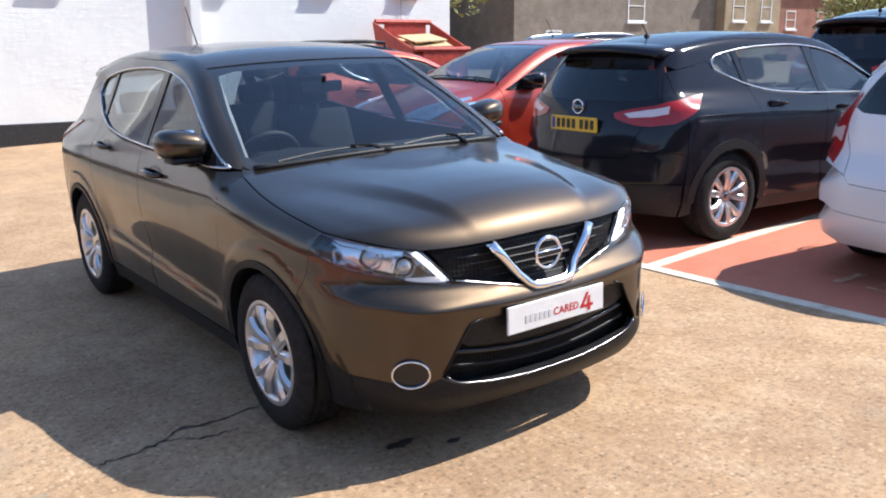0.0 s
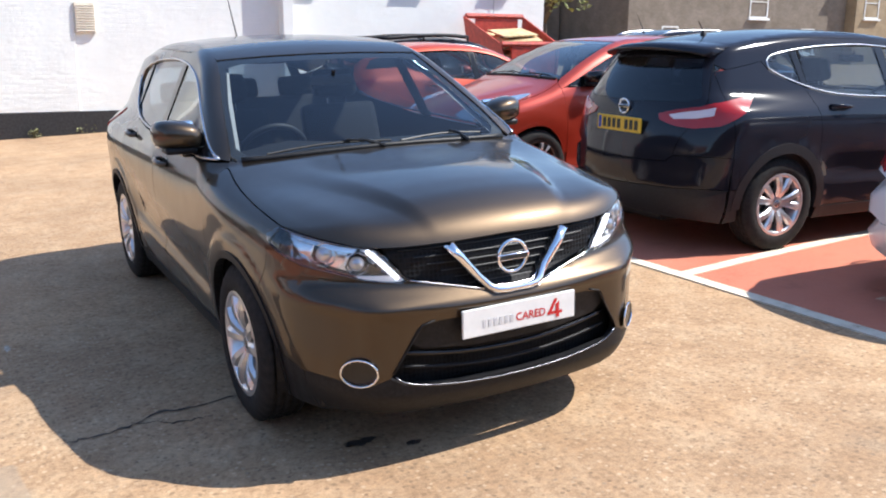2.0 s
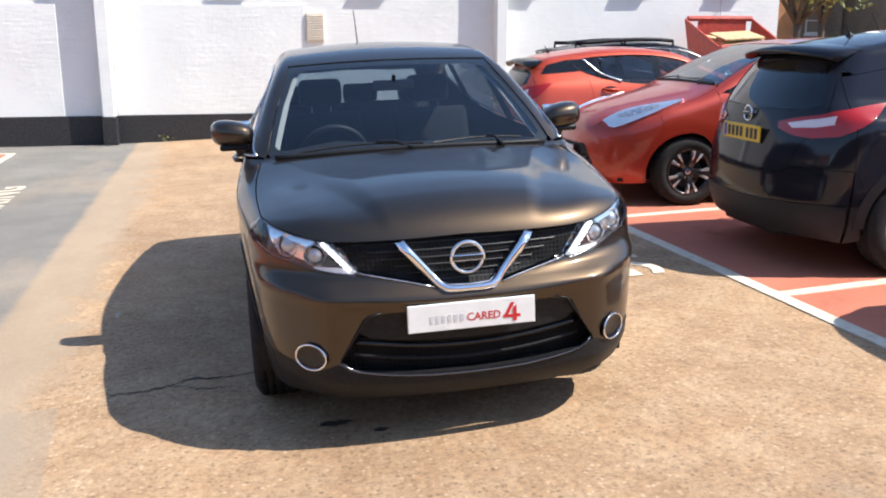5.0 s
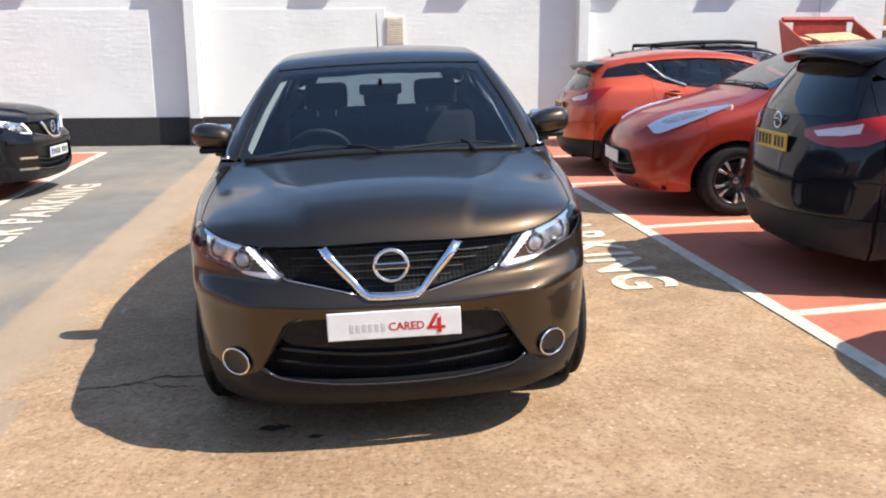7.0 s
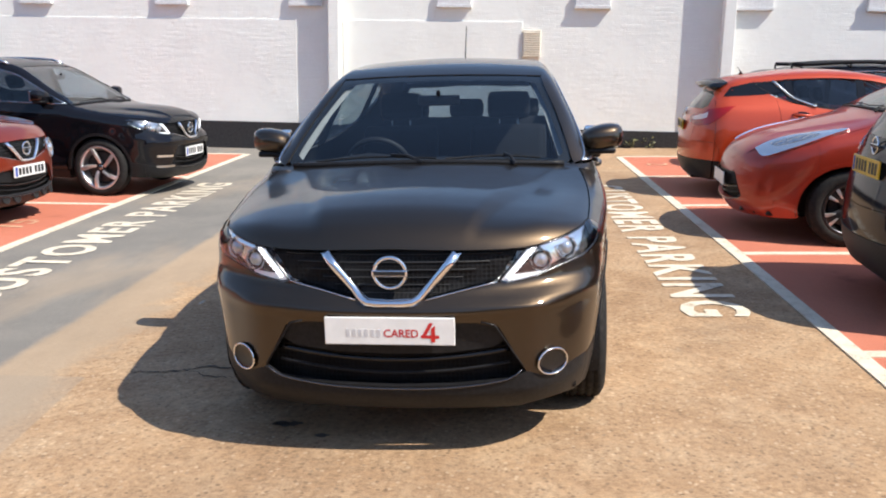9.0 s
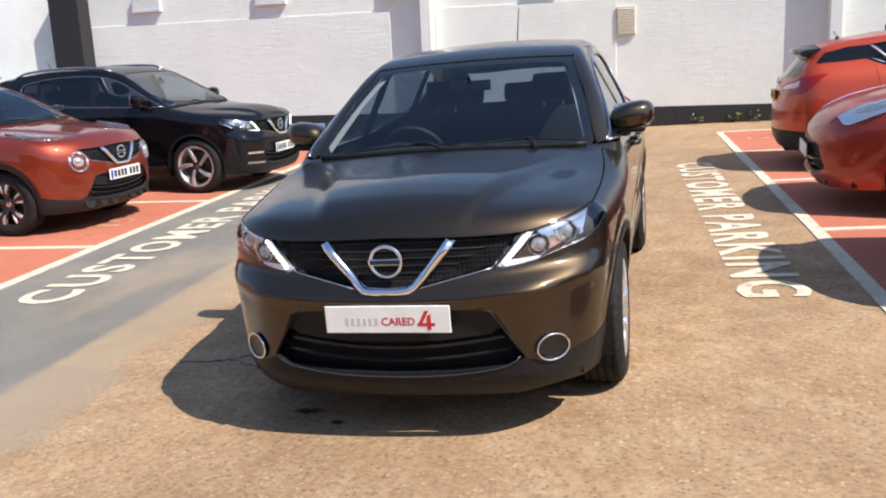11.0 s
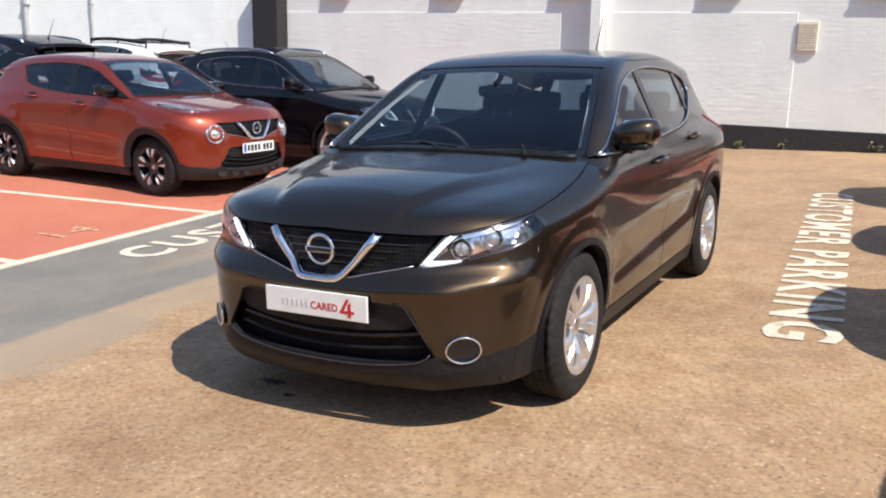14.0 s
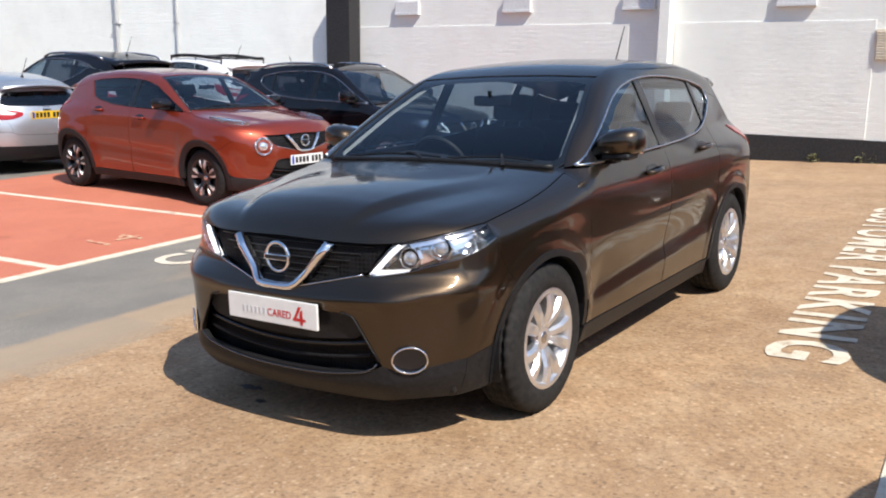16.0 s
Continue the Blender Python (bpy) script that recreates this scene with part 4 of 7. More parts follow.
def crossover(name, m, colour, label, group="", detail=1.0, front="v", roof_rails=False, p=CROSSOVER, glass_rear=GLASS, cladding=TRIM,
              wheel=("twin", 5), plate_front=None, plate_rear=None, mirror_colour=None, lamps="swept", tail_style="swept", arch_band=0.004, rod=1.0,
              strip_material=SATIN, thick_pillar=False, gate_glass=None, spoiler_colour=None):
    """A five-door crossover, skin panel by skin panel. Its own frame: nose towards -y, ground at z = 0."""
    B = Body(p)
    car = thing(name, m, label, "car", group)
    s = 0.05 / detail
    IN, UPW, NOSE, TAIL = (1, 0, 0), (0, 0, 1), (0, -1, 0), (0, 1, 0)
    cy0, cy1 = p["wheels"]
    cz, ra = 0.345, p["arch"]
    seam, bot = p["seam"], p["bottom"]
    side = lambda pts, sm=True, lift=0.0: B.on_side(*curve([(a, b) for a, b in pts], 0.04, sm), lift=lift)
    nose = lambda pts, sm=True, lift=0.0: B.on_nose(*curve(pts, 0.04, sm), lift=lift)
    tail = lambda pts, sm=True, lift=0.0: B.on_tail(*curve(pts, 0.04, sm), lift=lift)
    over = lambda pts, sm=True, lift=0.0: B.on_top(*curve(pts, 0.04, sm), lift=lift)

    # bonnet
    edge = nose(p["hood_edge"])
    tip = edge[-1]
    tx, ty, tz = B.back(tip)[0]
    flank = over([(tx, ty)] + p["hood_side"])
    cowl = over(p["cowl"])
    skin("bonnet", panel(B, half_loop(arr(edge, flank[1:], cowl)), UPW, (0, -1.5, 0.5), s * 0.8, gap=0.003), colour, car)
    # front wings
    c0 = arc(cy0, cz, ra, 132, 15)
    wing = arr([tip], side([(ty + 0.012, 0.86), (ty + 0.02, 0.78), c0[0]]), B.on_side(*c0[1:]),
               side([(p["door"][0], 0.42), (p["door"][0], bot), (p["door"][0], 0.42), (p["door"][0] - 0.03, 0.80), (p["door"][0] - 0.085, 1.045)][2:]), flank[::-1])
    both("front_wing", panel(B, wing, (0.9, 0, 0.35), (0.15, -1.2, 0.5), s), colour, car)
    # front bumper: middle and corners
    low = nose(p["grille_low"] + p["light_low"], False)
    corner = lambda z0, z1: B.on_side(*[(seam, z) for z in np.linspace(z0, z1, 10)])
    zt = p["light_seam"]
    intake_side = [(0.68, 0.366), (0.60, 0.352), (0.535, 0.378), (0.43, 0.566), (0.34, 0.584), (0, 0.586)]
    mid = panel(B, half_loop(arr(low, corner(zt, 0.385), nose(intake_side, False))), NOSE, (0, -1.0, 0.5), s, thick=0.02, gap=0.0)
    c1 = arc(cy0, cz, ra, 132, 170)
    sidep = arr(corner(0.385, zt), side([(seam, zt)] + p["light_side"], False)[1:], [tip], side([(ty + 0.012, 0.86), (ty + 0.02, 0.78), c1[0]]), B.on_side(*c1[1:]))
    sp = panel(B, sidep, (1, -0.25, 0), (0.1, -1.35, 0.5), s, thick=0.0, gap=0.0)
    skin("front_bumper", joined(mid, sp, mirrored(sp)), colour, car)
    lowmid = panel(B, half_loop(arr(nose([(0, 0.318), (0.25, 0.325), (0.48, 0.345), (0.535, 0.378), (0.60, 0.352), (0.68, 0.366)], False), corner(0.385, 0.215),
                                    nose([(0.5, 0.208), (0, 0.205)], False))), NOSE, (0, -1.0, 0.4), s, thick=0.03, lift=0.001, gap=0.0)
    c2 = arc(cy0, cz, ra, 170, 197)
    lowside = arr(corner(0.215, 0.385), B.on_side(*c2), side([c2[-1], (seam, 0.215)]))
    ls = panel(B, lowside, (1, -0.25, 0), (0.1, -1.35, 0.4), s, thick=0.0, lift=0.001, gap=0.0)
    skin("lower_bumper", joined(lowmid, ls, mirrored(ls)), cladding, car, "black textured plastic")
    # lower intake: dark back, bars, lip
    # outline reaches down unseen behind the lower bumper to block leaking sunlight
    hole = half_loop(arr(nose([(0, 0.60), (0.34, 0.60), (0.43, 0.585), (0.56, 0.395), (0.56, 0.27), (0.5, 0.235), (0, 0.225)], False)))
    skin("intake_mesh", panel(B, hole, NOSE, (0, -1.0, 0.45), 0.06, lift=-0.06, thick=0), MESH, car, "black honeycomb mesh")
    for z, dz, mat in ((0.470, 0.011, GLOSS_BLACK), (0.415, 0.007, TRIM)):
        bm = bmesh.new()
        pts = B.on_nose(*[(x, z - 0.050 * (1 - (x / 0.5) ** 2)) for x in np.linspace(-0.47, 0.47, 25)], lift=-0.030)
        tube(bm, pts, dz, 8)
        part("intake_bar", bm, mat, car, smooth=True)
    brow = half_loop(arr(nose([(0, 0.592), (0.34, 0.590), (0.425, 0.572), (0.462, 0.512)], False), nose([(0.462, 0.512), (0.40, 0.475), (0.2, 0.452), (0, 0.448)], False)[1:]))
    skin("intake_brow", panel(B, brow, NOSE, (0, -1.0, 0.5), 0.05, lift=-0.018, thick=0.03, gap=0), TRIM, car, "smooth black panel above the opening")
    lip = B.on_nose(*curve([(-0.515, 0.385), (-0.46, 0.347), (-0.25, 0.316), (0, 0.308), (0.25, 0.316), (0.46, 0.347), (0.515, 0.385)], 0.04))
    part("lip_strip", strip(B, lip, 0.005, 0.0045), LIP, car, "thin bright strip along the lower lip", True)
    bead("intake_trim", B, nose([(0.525, 0.395), (0.412, 0.574), (0.36, 0.588)], False), 0.002, 0.004, TRIM, car)
    core = half_loop(arr(nose([(0, 0.86), (0.45, 0.845), (0.66, 0.80)], False), nose([(0.70, 0.60), (0.68, 0.35), (0.6, 0.225), (0, 0.22)], False)))
    skin("bumper_core", panel(B, core, NOSE, (0, -1.0, 0.5), 0.1, lift=-0.085, thick=0), TRIM, car)
    # grille
    up = [(x, z - 0.004) for x, z in p["hood_edge"][:3]]
    glo = p["grille_low"]
    grill = half_loop(arr(nose(up[:2] + [(0.505, up[2][1])]), nose([(0.505, up[2][1]), (0.425, 0.74)] + glo[::-1], False)[1:]))
    skin("grille_mesh", panel(B, grill, NOSE, (0, -1.0, 0.7), 0.05, lift=-0.028, thick=0), MESH, car, "black honeycomb mesh")
    for z in np.linspace(0.69, 0.84, 6):
        half = 0.12 + (z - 0.655) / (0.862 - 0.655) * 0.36
        bm = bmesh.new()
        tube(bm, B.on_nose(*[(x, z) for x in np.linspace(-half, half, 17)], lift=-0.025), 0.0034, 5)
        part("grille_bar", bm, INK, car)
    if front == "v":
        v = half_loop(arr(nose([(0, 0.650), (0.098, 0.653), (0.123, 0.667), (0.203, 0.755), (0.283, 0.850)], False),
                          nose([(0.240, 0.850), (0.170, 0.757), (0.104, 0.690), (0.084, 0.678), (0, 0.674)], False)))
        skin("grille_backing", panel(B, v, NOSE, (0, -1.0, 0.7), 0.03, lift=0.006, thick=0.03, gap=0.0), SATIN, car, "satin backing of the V")
        spine = nose([(0.263, 0.848), (0.187, 0.756), (0.113, 0.677), (0.088, 0.664), (0.05, 0.661), (0, 0.661)], False, 0.008)
        spine = np.vstack([spine, (spine[::-1] * np.array([-1.0, 1, 1]))[1:]])
        u = np.abs(np.linspace(-1, 1, len(spine)))
        bm = bmesh.new()
        tube(bm, spine, list(0.0135 + 0.008 * u), 12)
        part("grille_surround", bm, V_CHROME, car, "broad chrome V", True)
        bead("grille_strip", B, nose([(0.14, 0.670), (0.42, 0.732)], False), 0.002, 0.0042, SATIN, car, "thin satin strip")
        badge(car, B, 0.778, NOSE, 0.064)
    LAMPS[lamps](car, B, p, colour)
    if lamps == "round":
        round_intakes(car, B)
    # doors
    d0, d1 = p["door"]
    gl = p["glass_low"]
    zlow = lambda y: float(np.interp(y, [a for a, _ in gl], [b for _, b in gl])) - 0.012
    fr = arr(side([(d0, bot), (d0, 0.45), (d0 - 0.03, 0.80), (d0 - 0.085, 1.045), (d0 - 0.065, zlow(d0 - 0.05))], False),
             side([(y, zlow(y)) for y in np.linspace(d0 - 0.06, d1, 14)], False)[1:], side([(d1, zlow(d1)), (d1, 0.7), (d1 - 0.01, bot)], False)[1:],
             side([(d1 - 0.01, bot), (d0, bot)], False)[1:-1])
    f_door = both("front_door", panel(B, fr, IN, (0, -0.4, 0.7), s), colour, car)
    ca = arc(cy1, cz, ra, 150, 186)
    rear_seam = [(1.06, zlow(1.06)), (1.02, 1.05), (0.985, 0.85), (ca[0][0], ca[0][1])]
    rr = arr(side([(d1, bot), (d1 + 0.002, 0.7), (d1, zlow(d1))], False), side([(y, zlow(y)) for y in np.linspace(d1, 1.06, 16)], False)[1:],
             side(rear_seam)[1:], B.on_side(*ca[1:]), side([ca[-1], (0.90, bot), (d1, bot)], False)[1:-1])
    r_door = both("rear_door", panel(B, rr, IN, (0, 0.5, 0.7), s), colour, car)
    # sills
    sill = arr(side([(d0 - 0.02, bot - 0.004), (0.92, bot - 0.004)], False), side([(0.93, 0.20), (d0 - 0.03, 0.20)], False))
    both("sill", panel(B, sill, IN, (0, 0, 0.26), 0.08, lift=0.003, thick=0.03), cladding, car, "black plastic sill")
    # upper side frame: A-pillar, roof rail, C-pillar
    gh = p["glass_high"]
    rear_joint = ((1.28, 1.385), (1.45, 1.345)) if gl[-1][0] < 1.3 else ((1.40, 1.360), (1.52, 1.335))
    outer = over(p["screen_side"] + p["roof_edge"][1:])
    frame_side = arr(over([(0.775, -0.99), (0.735, -0.90)])[:-1], outer, B.on_side((1.80, 1.36))[:1], side([(1.72, 1.30), rear_joint[1], rear_joint[0]], False),
                     side(gh[::-1], False), side([gh[0], (-0.985, 1.055)], False)[1:])
    both("side_frame", panel(B, frame_side, (0.75, 0, 0.66), (0.1, 0.2, 0.9), s * 0.9), colour, car)
    # roof and screen
    rf = half_loop(arr(over(p["screen_top"][::-1]), over(p["roof_edge"])[1:], over([(0.52, 1.78), (0.3, 1.83), (0, 1.84)])[1:]))
    skin("roof", panel(B, rf, UPW, (0, 0.6, 0.9), s * 1.3), colour, car)
    ws = half_loop(arr(over(p["screen_top"][::-1]), over(p["screen_side"][::-1])[1:], over(p["cowl"])))
    o = skin("windscreen", panel(B, ws, (0, -0.6, 0.8), (0, -0.45, 0.8), s * 1.2, lift=-0.004, thick=0, gap=0.001), GLASS, car)
    o.visible_shadow = False
    inner = half_loop(arr(over([(0, -0.225), (0.45, -0.235), (0.545, -0.27)], False), over([(0.545, -0.27), (0.63, -0.56), (0.695, -0.86), (0.66, -0.905)], False)[1:],
                          over([(0.66, -0.905), (0.4, -0.945), (0, -0.955)])[1:]))
    skin("screen_band", panel(B, ws, (0, -0.6, 0.8), (0, -0.45, 0.8), s, lift=-0.012, thick=0, gap=0.001, holes=(inner,)), INK, car, "black border of the windscreen")
    bm = bmesh.new()
    tube(bm, B.on_top(*[(x, -1.0 + 0.11 * x * x) for x in np.linspace(-0.70, 0.70, 25)], lift=0.002), 0.016, 6)
    part("cowl", bm, TRIM, car, "black plastic scuttle", True)
    # side glass
    bp = p["b_pillar"]
    zhi = lambda y: float(np.interp(y, [a for a, _ in gh[:9]], [b for _, b in gh[:9]]))
    def pane(y0, y1, tint, nm):
        ys = np.linspace(y0, y1, 14)
        o = both(nm, panel(B, arr(side([(y, zlow(y) + 0.01) for y in ys], False), side([(y, max(zhi(y), zlow(y) + 0.012)) for y in ys[::-1]], False)), IN, (0, (y0 + y1) / 2, 1.15), 0.07,
                        lift=-0.008, thick=0, gap=0.0), tint, car)
        for q in o:
            q.visible_shadow = False
    pane(-0.885, bp[0] + 0.01, GLASS, "front_side_window")
    pane(bp[1] - 0.01, p["quarter_bar"][0], glass_rear, "rear_side_window")
    if thick_pillar:  # body colour in place of the quarter window
        a, b = thick_pillar
        ys = np.linspace(b, 1.275, 8)
        top_y = np.linspace(1.275, a, 10)
        post = arr(side([(y, zlow(y) - 0.004) for y in ys], False), side([(y, max(zhi(y), zlow(y) + 0.006) + 0.006) for y in top_y], False))
        both("rear_pillar", panel(B, post, IN, (0, 1.0, 1.15), 0.05, lift=0.0, thick=0.02, gap=0), colour, car)
    else:
        pane(p["quarter_bar"][1], gl[-1][0] - 0.01, glass_rear, "quarter_window")
    for y0, y1 in ((bp[0], bp[1]), p["quarter_bar"])[:1 if thick_pillar else 2]:
        bar = arr(side([(y0, zlow(y0)), (y1, zlow(y1))], False), side([(y1 + 0.03, zhi(y1)), (y0 + 0.03, zhi(y0))], False))
        both("window_pillar", panel(B, bar, IN, (0, y0, 1.2), 0.05, lift=-0.002, thick=0.02, gap=0), GLOSS_BLACK, car)
    mirror_base = arr(side([(-0.885, 1.079), (-0.74, 1.080), (-0.74, 1.155)], False))
    both("mirror_corner", panel(B, mirror_base, IN, (0, -0.8, 1.1), 0.05, lift=-0.001, thick=0.02, gap=0), GLOSS_BLACK, car)
    trim = side(gl, True)
    if not thick_pillar:
        bead("window_trim", B, arr(trim, side(gh[::-1], True)[1:]), 0.002, 0.0068 if strip_material is SATIN else 0.005, strip_material, car, "thin strip round the side windows")
    # rear quarter: side and corner
    c3 = arc(cy1, cz, ra, 150, 8)
    qs = 1.80
    col = lambda z0, z1, n=14: B.on_side(*[(qs, z) for z in np.linspace(z0, z1, n)])
    quarter = arr(side(rear_seam[:3] + [c3[0]])[::-1], side([(y, zlow(y)) for y in np.linspace(1.06, gl[-1][0], 5)] + [rear_joint[0], rear_joint[1], (1.72, 1.30), (qs, 1.285)], False)[1:], col(1.275, 0.70), side([(qs, 0.70), (1.74, 0.62), c3[-1]], False)[1:],
                  B.on_side(*c3[::-1][1:-1]))
    qa = panel(B, quarter, IN, (0, 1.4, 0.7), s)
    gate_x = [(0.54, 1.40), (0.60, 1.28), (0.685, 1.08), (0.65, 0.95), (0.575, 0.82), (0.55, 0.70)]
    qc = panel(B, arr(col(0.70, 1.285), B.on_top((0.52, 1.78))[:1], tail(gate_x, False)), (0.72, 0.7, 0.05), (0.15, 1.2, 0.95), s, thick=0)
    both("rear_quarter", joined(qa, qc), colour, car)
    # tailgate
    gate = half_loop(arr(over([(0, 1.84), (0.3, 1.83), (0.52, 1.78)], False), tail(gate_x, False), tail([(0.50, 0.655), (0, 0.64)], False)))
    rg = half_loop(arr(tail([(0, 1.385), (0.485, 1.374), (0.57, 1.23), (0.635, 1.11), (0.55, 1.075), (0, 1.062)], False)))
    skin("tailgate", panel(B, gate, (0, 0.93, 0.35), (0, 1.2, 0.95), s, holes=(rg,)), colour, car)
    o = skin("rear_window", panel(B, rg, TAIL, (0, 1.0, 1.2), 0.07, lift=-0.004, thick=0, gap=0), gate_glass or glass_rear, car)
    o.visible_shadow = False
    # black skin added to close the see-through gap beside the tailgate
    behind = tail(curve([(0.47, 1.40), (0.535, 1.405), (0.61, 1.28), (0.69, 1.10), (0.645, 1.10), (0.575, 1.25), (0.47, 1.40)], 0.04, False)[:-1].tolist(), False)
    both("gate_seal", panel(B, behind, (0.5, 0.85, 0.1), (0.1, 1.1, 1.15), 0.05, lift=-0.010, thick=0, gap=0), TRIM, car, "black filler added behind the gap beside the tailgate")
    spoiler(car, B, spoiler_colour or colour)
    # rear bumper
    rb = half_loop(arr(tail([(0, 0.64), (0.50, 0.655), (0.55, 0.70)], False), col(0.70, 0.47), tail([(0.6, 0.47), (0, 0.455)], False)))
    mid = panel(B, rb, TAIL, (0, 1.0, 0.55), s)
    rsp = panel(B, arr(side([(qs, 0.47), (qs, 0.70), (1.74, 0.62), c3[-1], (1.73, 0.47)], False)), IN, (0, 1.6, 0.5), s, thick=0)
    skin("rear_bumper", joined(mid, rsp, mirrored(rsp)), colour, car)
    rl = half_loop(arr(tail([(0, 0.455), (0.6, 0.47)], False), col(0.47, 0.22), tail([(0.6, 0.24), (0, 0.25)], False)))
    lowm = panel(B, rl, TAIL, (0, 1.0, 0.4), s, lift=0.004, thick=0.03)
    rsl = panel(B, arr(side([(qs, 0.22), (qs, 0.47), (1.73, 0.47), (1.715, 0.345), (1.70, 0.24)], False)), IN, (0, 1.6, 0.4), s, thick=0, lift=0.004)
    skin("lower_rear_bumper", joined(lowm, rsl, mirrored(rsl)), cladding, car, "dark textured plastic")
    tail_lamps(car, B, tail_style)
    badge(car, B, 1.015, TAIL, 0.055)
    # wheel arches: cladding ring and dark housing
    for cy, a0, a1 in ((cy0, -5, 197), (cy1, -3, 188)):
        ring = arr(B.on_side(*arc(cy, cz, ra + arch_band, a0, a1)), B.on_side(*arc(cy, cz, ra - 0.028, a1, a0)))
        both("arch_lip", panel(B, ring, IN, (0, cy, 0.5), 0.05, lift=0.006, thick=0.04, gap=0), cladding, car, "black plastic arch edge")
        for sx in (1, -1):
            bm = bmesh.new()
            angles = np.radians(np.linspace(-12, 196, 26))
            inner_v = [bm.verts.new((sx * 0.40, cy + (ra - 0.012) * math.cos(a), cz + (ra - 0.012) * math.sin(a))) for a in angles]
            outer_v = [bm.verts.new((sx * 0.845, cy + (ra - 0.012) * math.cos(a), cz + (ra - 0.012) * math.sin(a))) for a in angles]
            for k in range(len(angles) - 1):
                bm.faces.new((inner_v[k], inner_v[k + 1], outer_v[k + 1], outer_v[k]))
            bm.faces.new(inner_v)
            B.refit([part("wheel_housing", bm, TRIM, car)])
    # floor and hidden filling; front plates added to block sunlight leaking under the bumper
    bm = bmesh.new()
    box(bm, (-0.40, -1.95, 0.19), (0.40, 2.02, 0.30), 0.03)
    box(bm, (-0.76, cy0 + 0.42, 0.19), (0.76, cy1 - 0.42, 0.30), 0.02)
    box(bm, (-0.55, -1.94, 0.25), (0.55, -1.80, 0.80), 0.02)
    box(bm, (-0.50, -2.06, 0.235), (0.50, -1.75, 0.275), 0.01)
    box(bm, (-0.74, -1.90, 0.235), (0.74, -1.735, 0.275), 0.01)
    box(bm, (-0.62, -1.98, 0.236), (0.62, -1.86, 0.274), 0.01)
    B.refit([part("floor_pan", bm, TRIM, car)])
    cabin(car, B, detail)
    mirrors(car, B, mirror_colour or colour)
    handles(car, B, colour)
    aerial(car, B, rod=rod)
    wipers(car, B)
    add_wheels(car, p, *wheel)
    if roof_rails == "rack":
        roof_rack(car, B)
    elif roof_rails:
        rails(car, B)
    if plate_front:
        number_plate(car, B, -1, *plate_front)
    if plate_rear:
        number_plate(car, B, 1, *plate_rear)
    return car


def lamp_patch(car, B, p, colour):
    """Skin in place of the swept lamp."""
    edge = B.on_nose(*curve(p["hood_edge"][2:], 0.03))
    low = arr(B.on_nose(*curve([(0.425, 0.728)] + p["light_low"], 0.03)), B.on_side(*curve([(p["seam"], p["light_seam"])] + p["light_side"], 0.03)))
    both("lamp_panel", panel(B, arr(edge, low[::-1]), (0.45, -0.82, 0.30), (0.42, -1.35, 0.62), 0.05, thick=0, gap=-0.002), colour, car)


def swept_lamps(car, B, p, colour):
    headlamps(car, B, p, colour)
    fog_lamps(car, B)


def round_lamps(car, B, p, colour):
    """Big round lamps low in the nose, and slim ones on top of the wings."""
    lamp_patch(car, B, p, colour)
    for sx in (1, -1):
        c = B.on_nose((0.575, 0.735))[0]
        way = Vector((0.36, -0.92, 0.12))
        turn = Matrix.Translation(c) @ way.to_track_quat('Z', 'Y').to_matrix().to_4x4()
        bm = bmesh.new()
        lathe(bm, [(0.106, -0.03), (0.104, 0.008), (0.094, 0.012), (0.086, -0.002), (0.06, -0.016), (0.0, -0.018)], 28, turn)
        unit = part("headlamp", flip_x(bm) if sx < 0 else bm, LAMP_DARK, car, "round headlamp in the nose", True)
        bm = bmesh.new()
        lathe(bm, [(0.055, -0.005), (0.045, 0.018), (0.025, 0.028), (0.0, 0.031)], 20, turn)
        part("projector", flip_x(bm) if sx < 0 else bm, WHITE_LENS, unit, smooth=True)
        loop = B.on_top(*curve([(0.60, -1.86), (0.70, -1.72), (0.765, -1.50), (0.74, -1.30), (0.70, -1.42), (0.63, -1.66), (0.60, -1.86)], 0.04)[:-1])
        top = panel(B, loop, (0.3, -0.2, 0.9), (0.3, -1.4, 0.6), 0.04, lift=0.026, thick=0.03, gap=0)
        unit = skin("wing_lamp", top if sx > 0 else mirrored(top), LAMP_DARK, car, "slim clear lamp on top of the wing")
        loop = B.on_top(*curve([(0.63, -1.76), (0.70, -1.66), (0.725, -1.52), (0.68, -1.60), (0.63, -1.76)], 0.04)[:-1])
        top = panel(B, loop, (0.3, -0.2, 0.9), (0.3, -1.4, 0.6), 0.04, lift=0.031, thick=0.006, gap=0)
        skin("reflector", top if sx > 0 else mirrored(top), WHITE_LENS, unit)


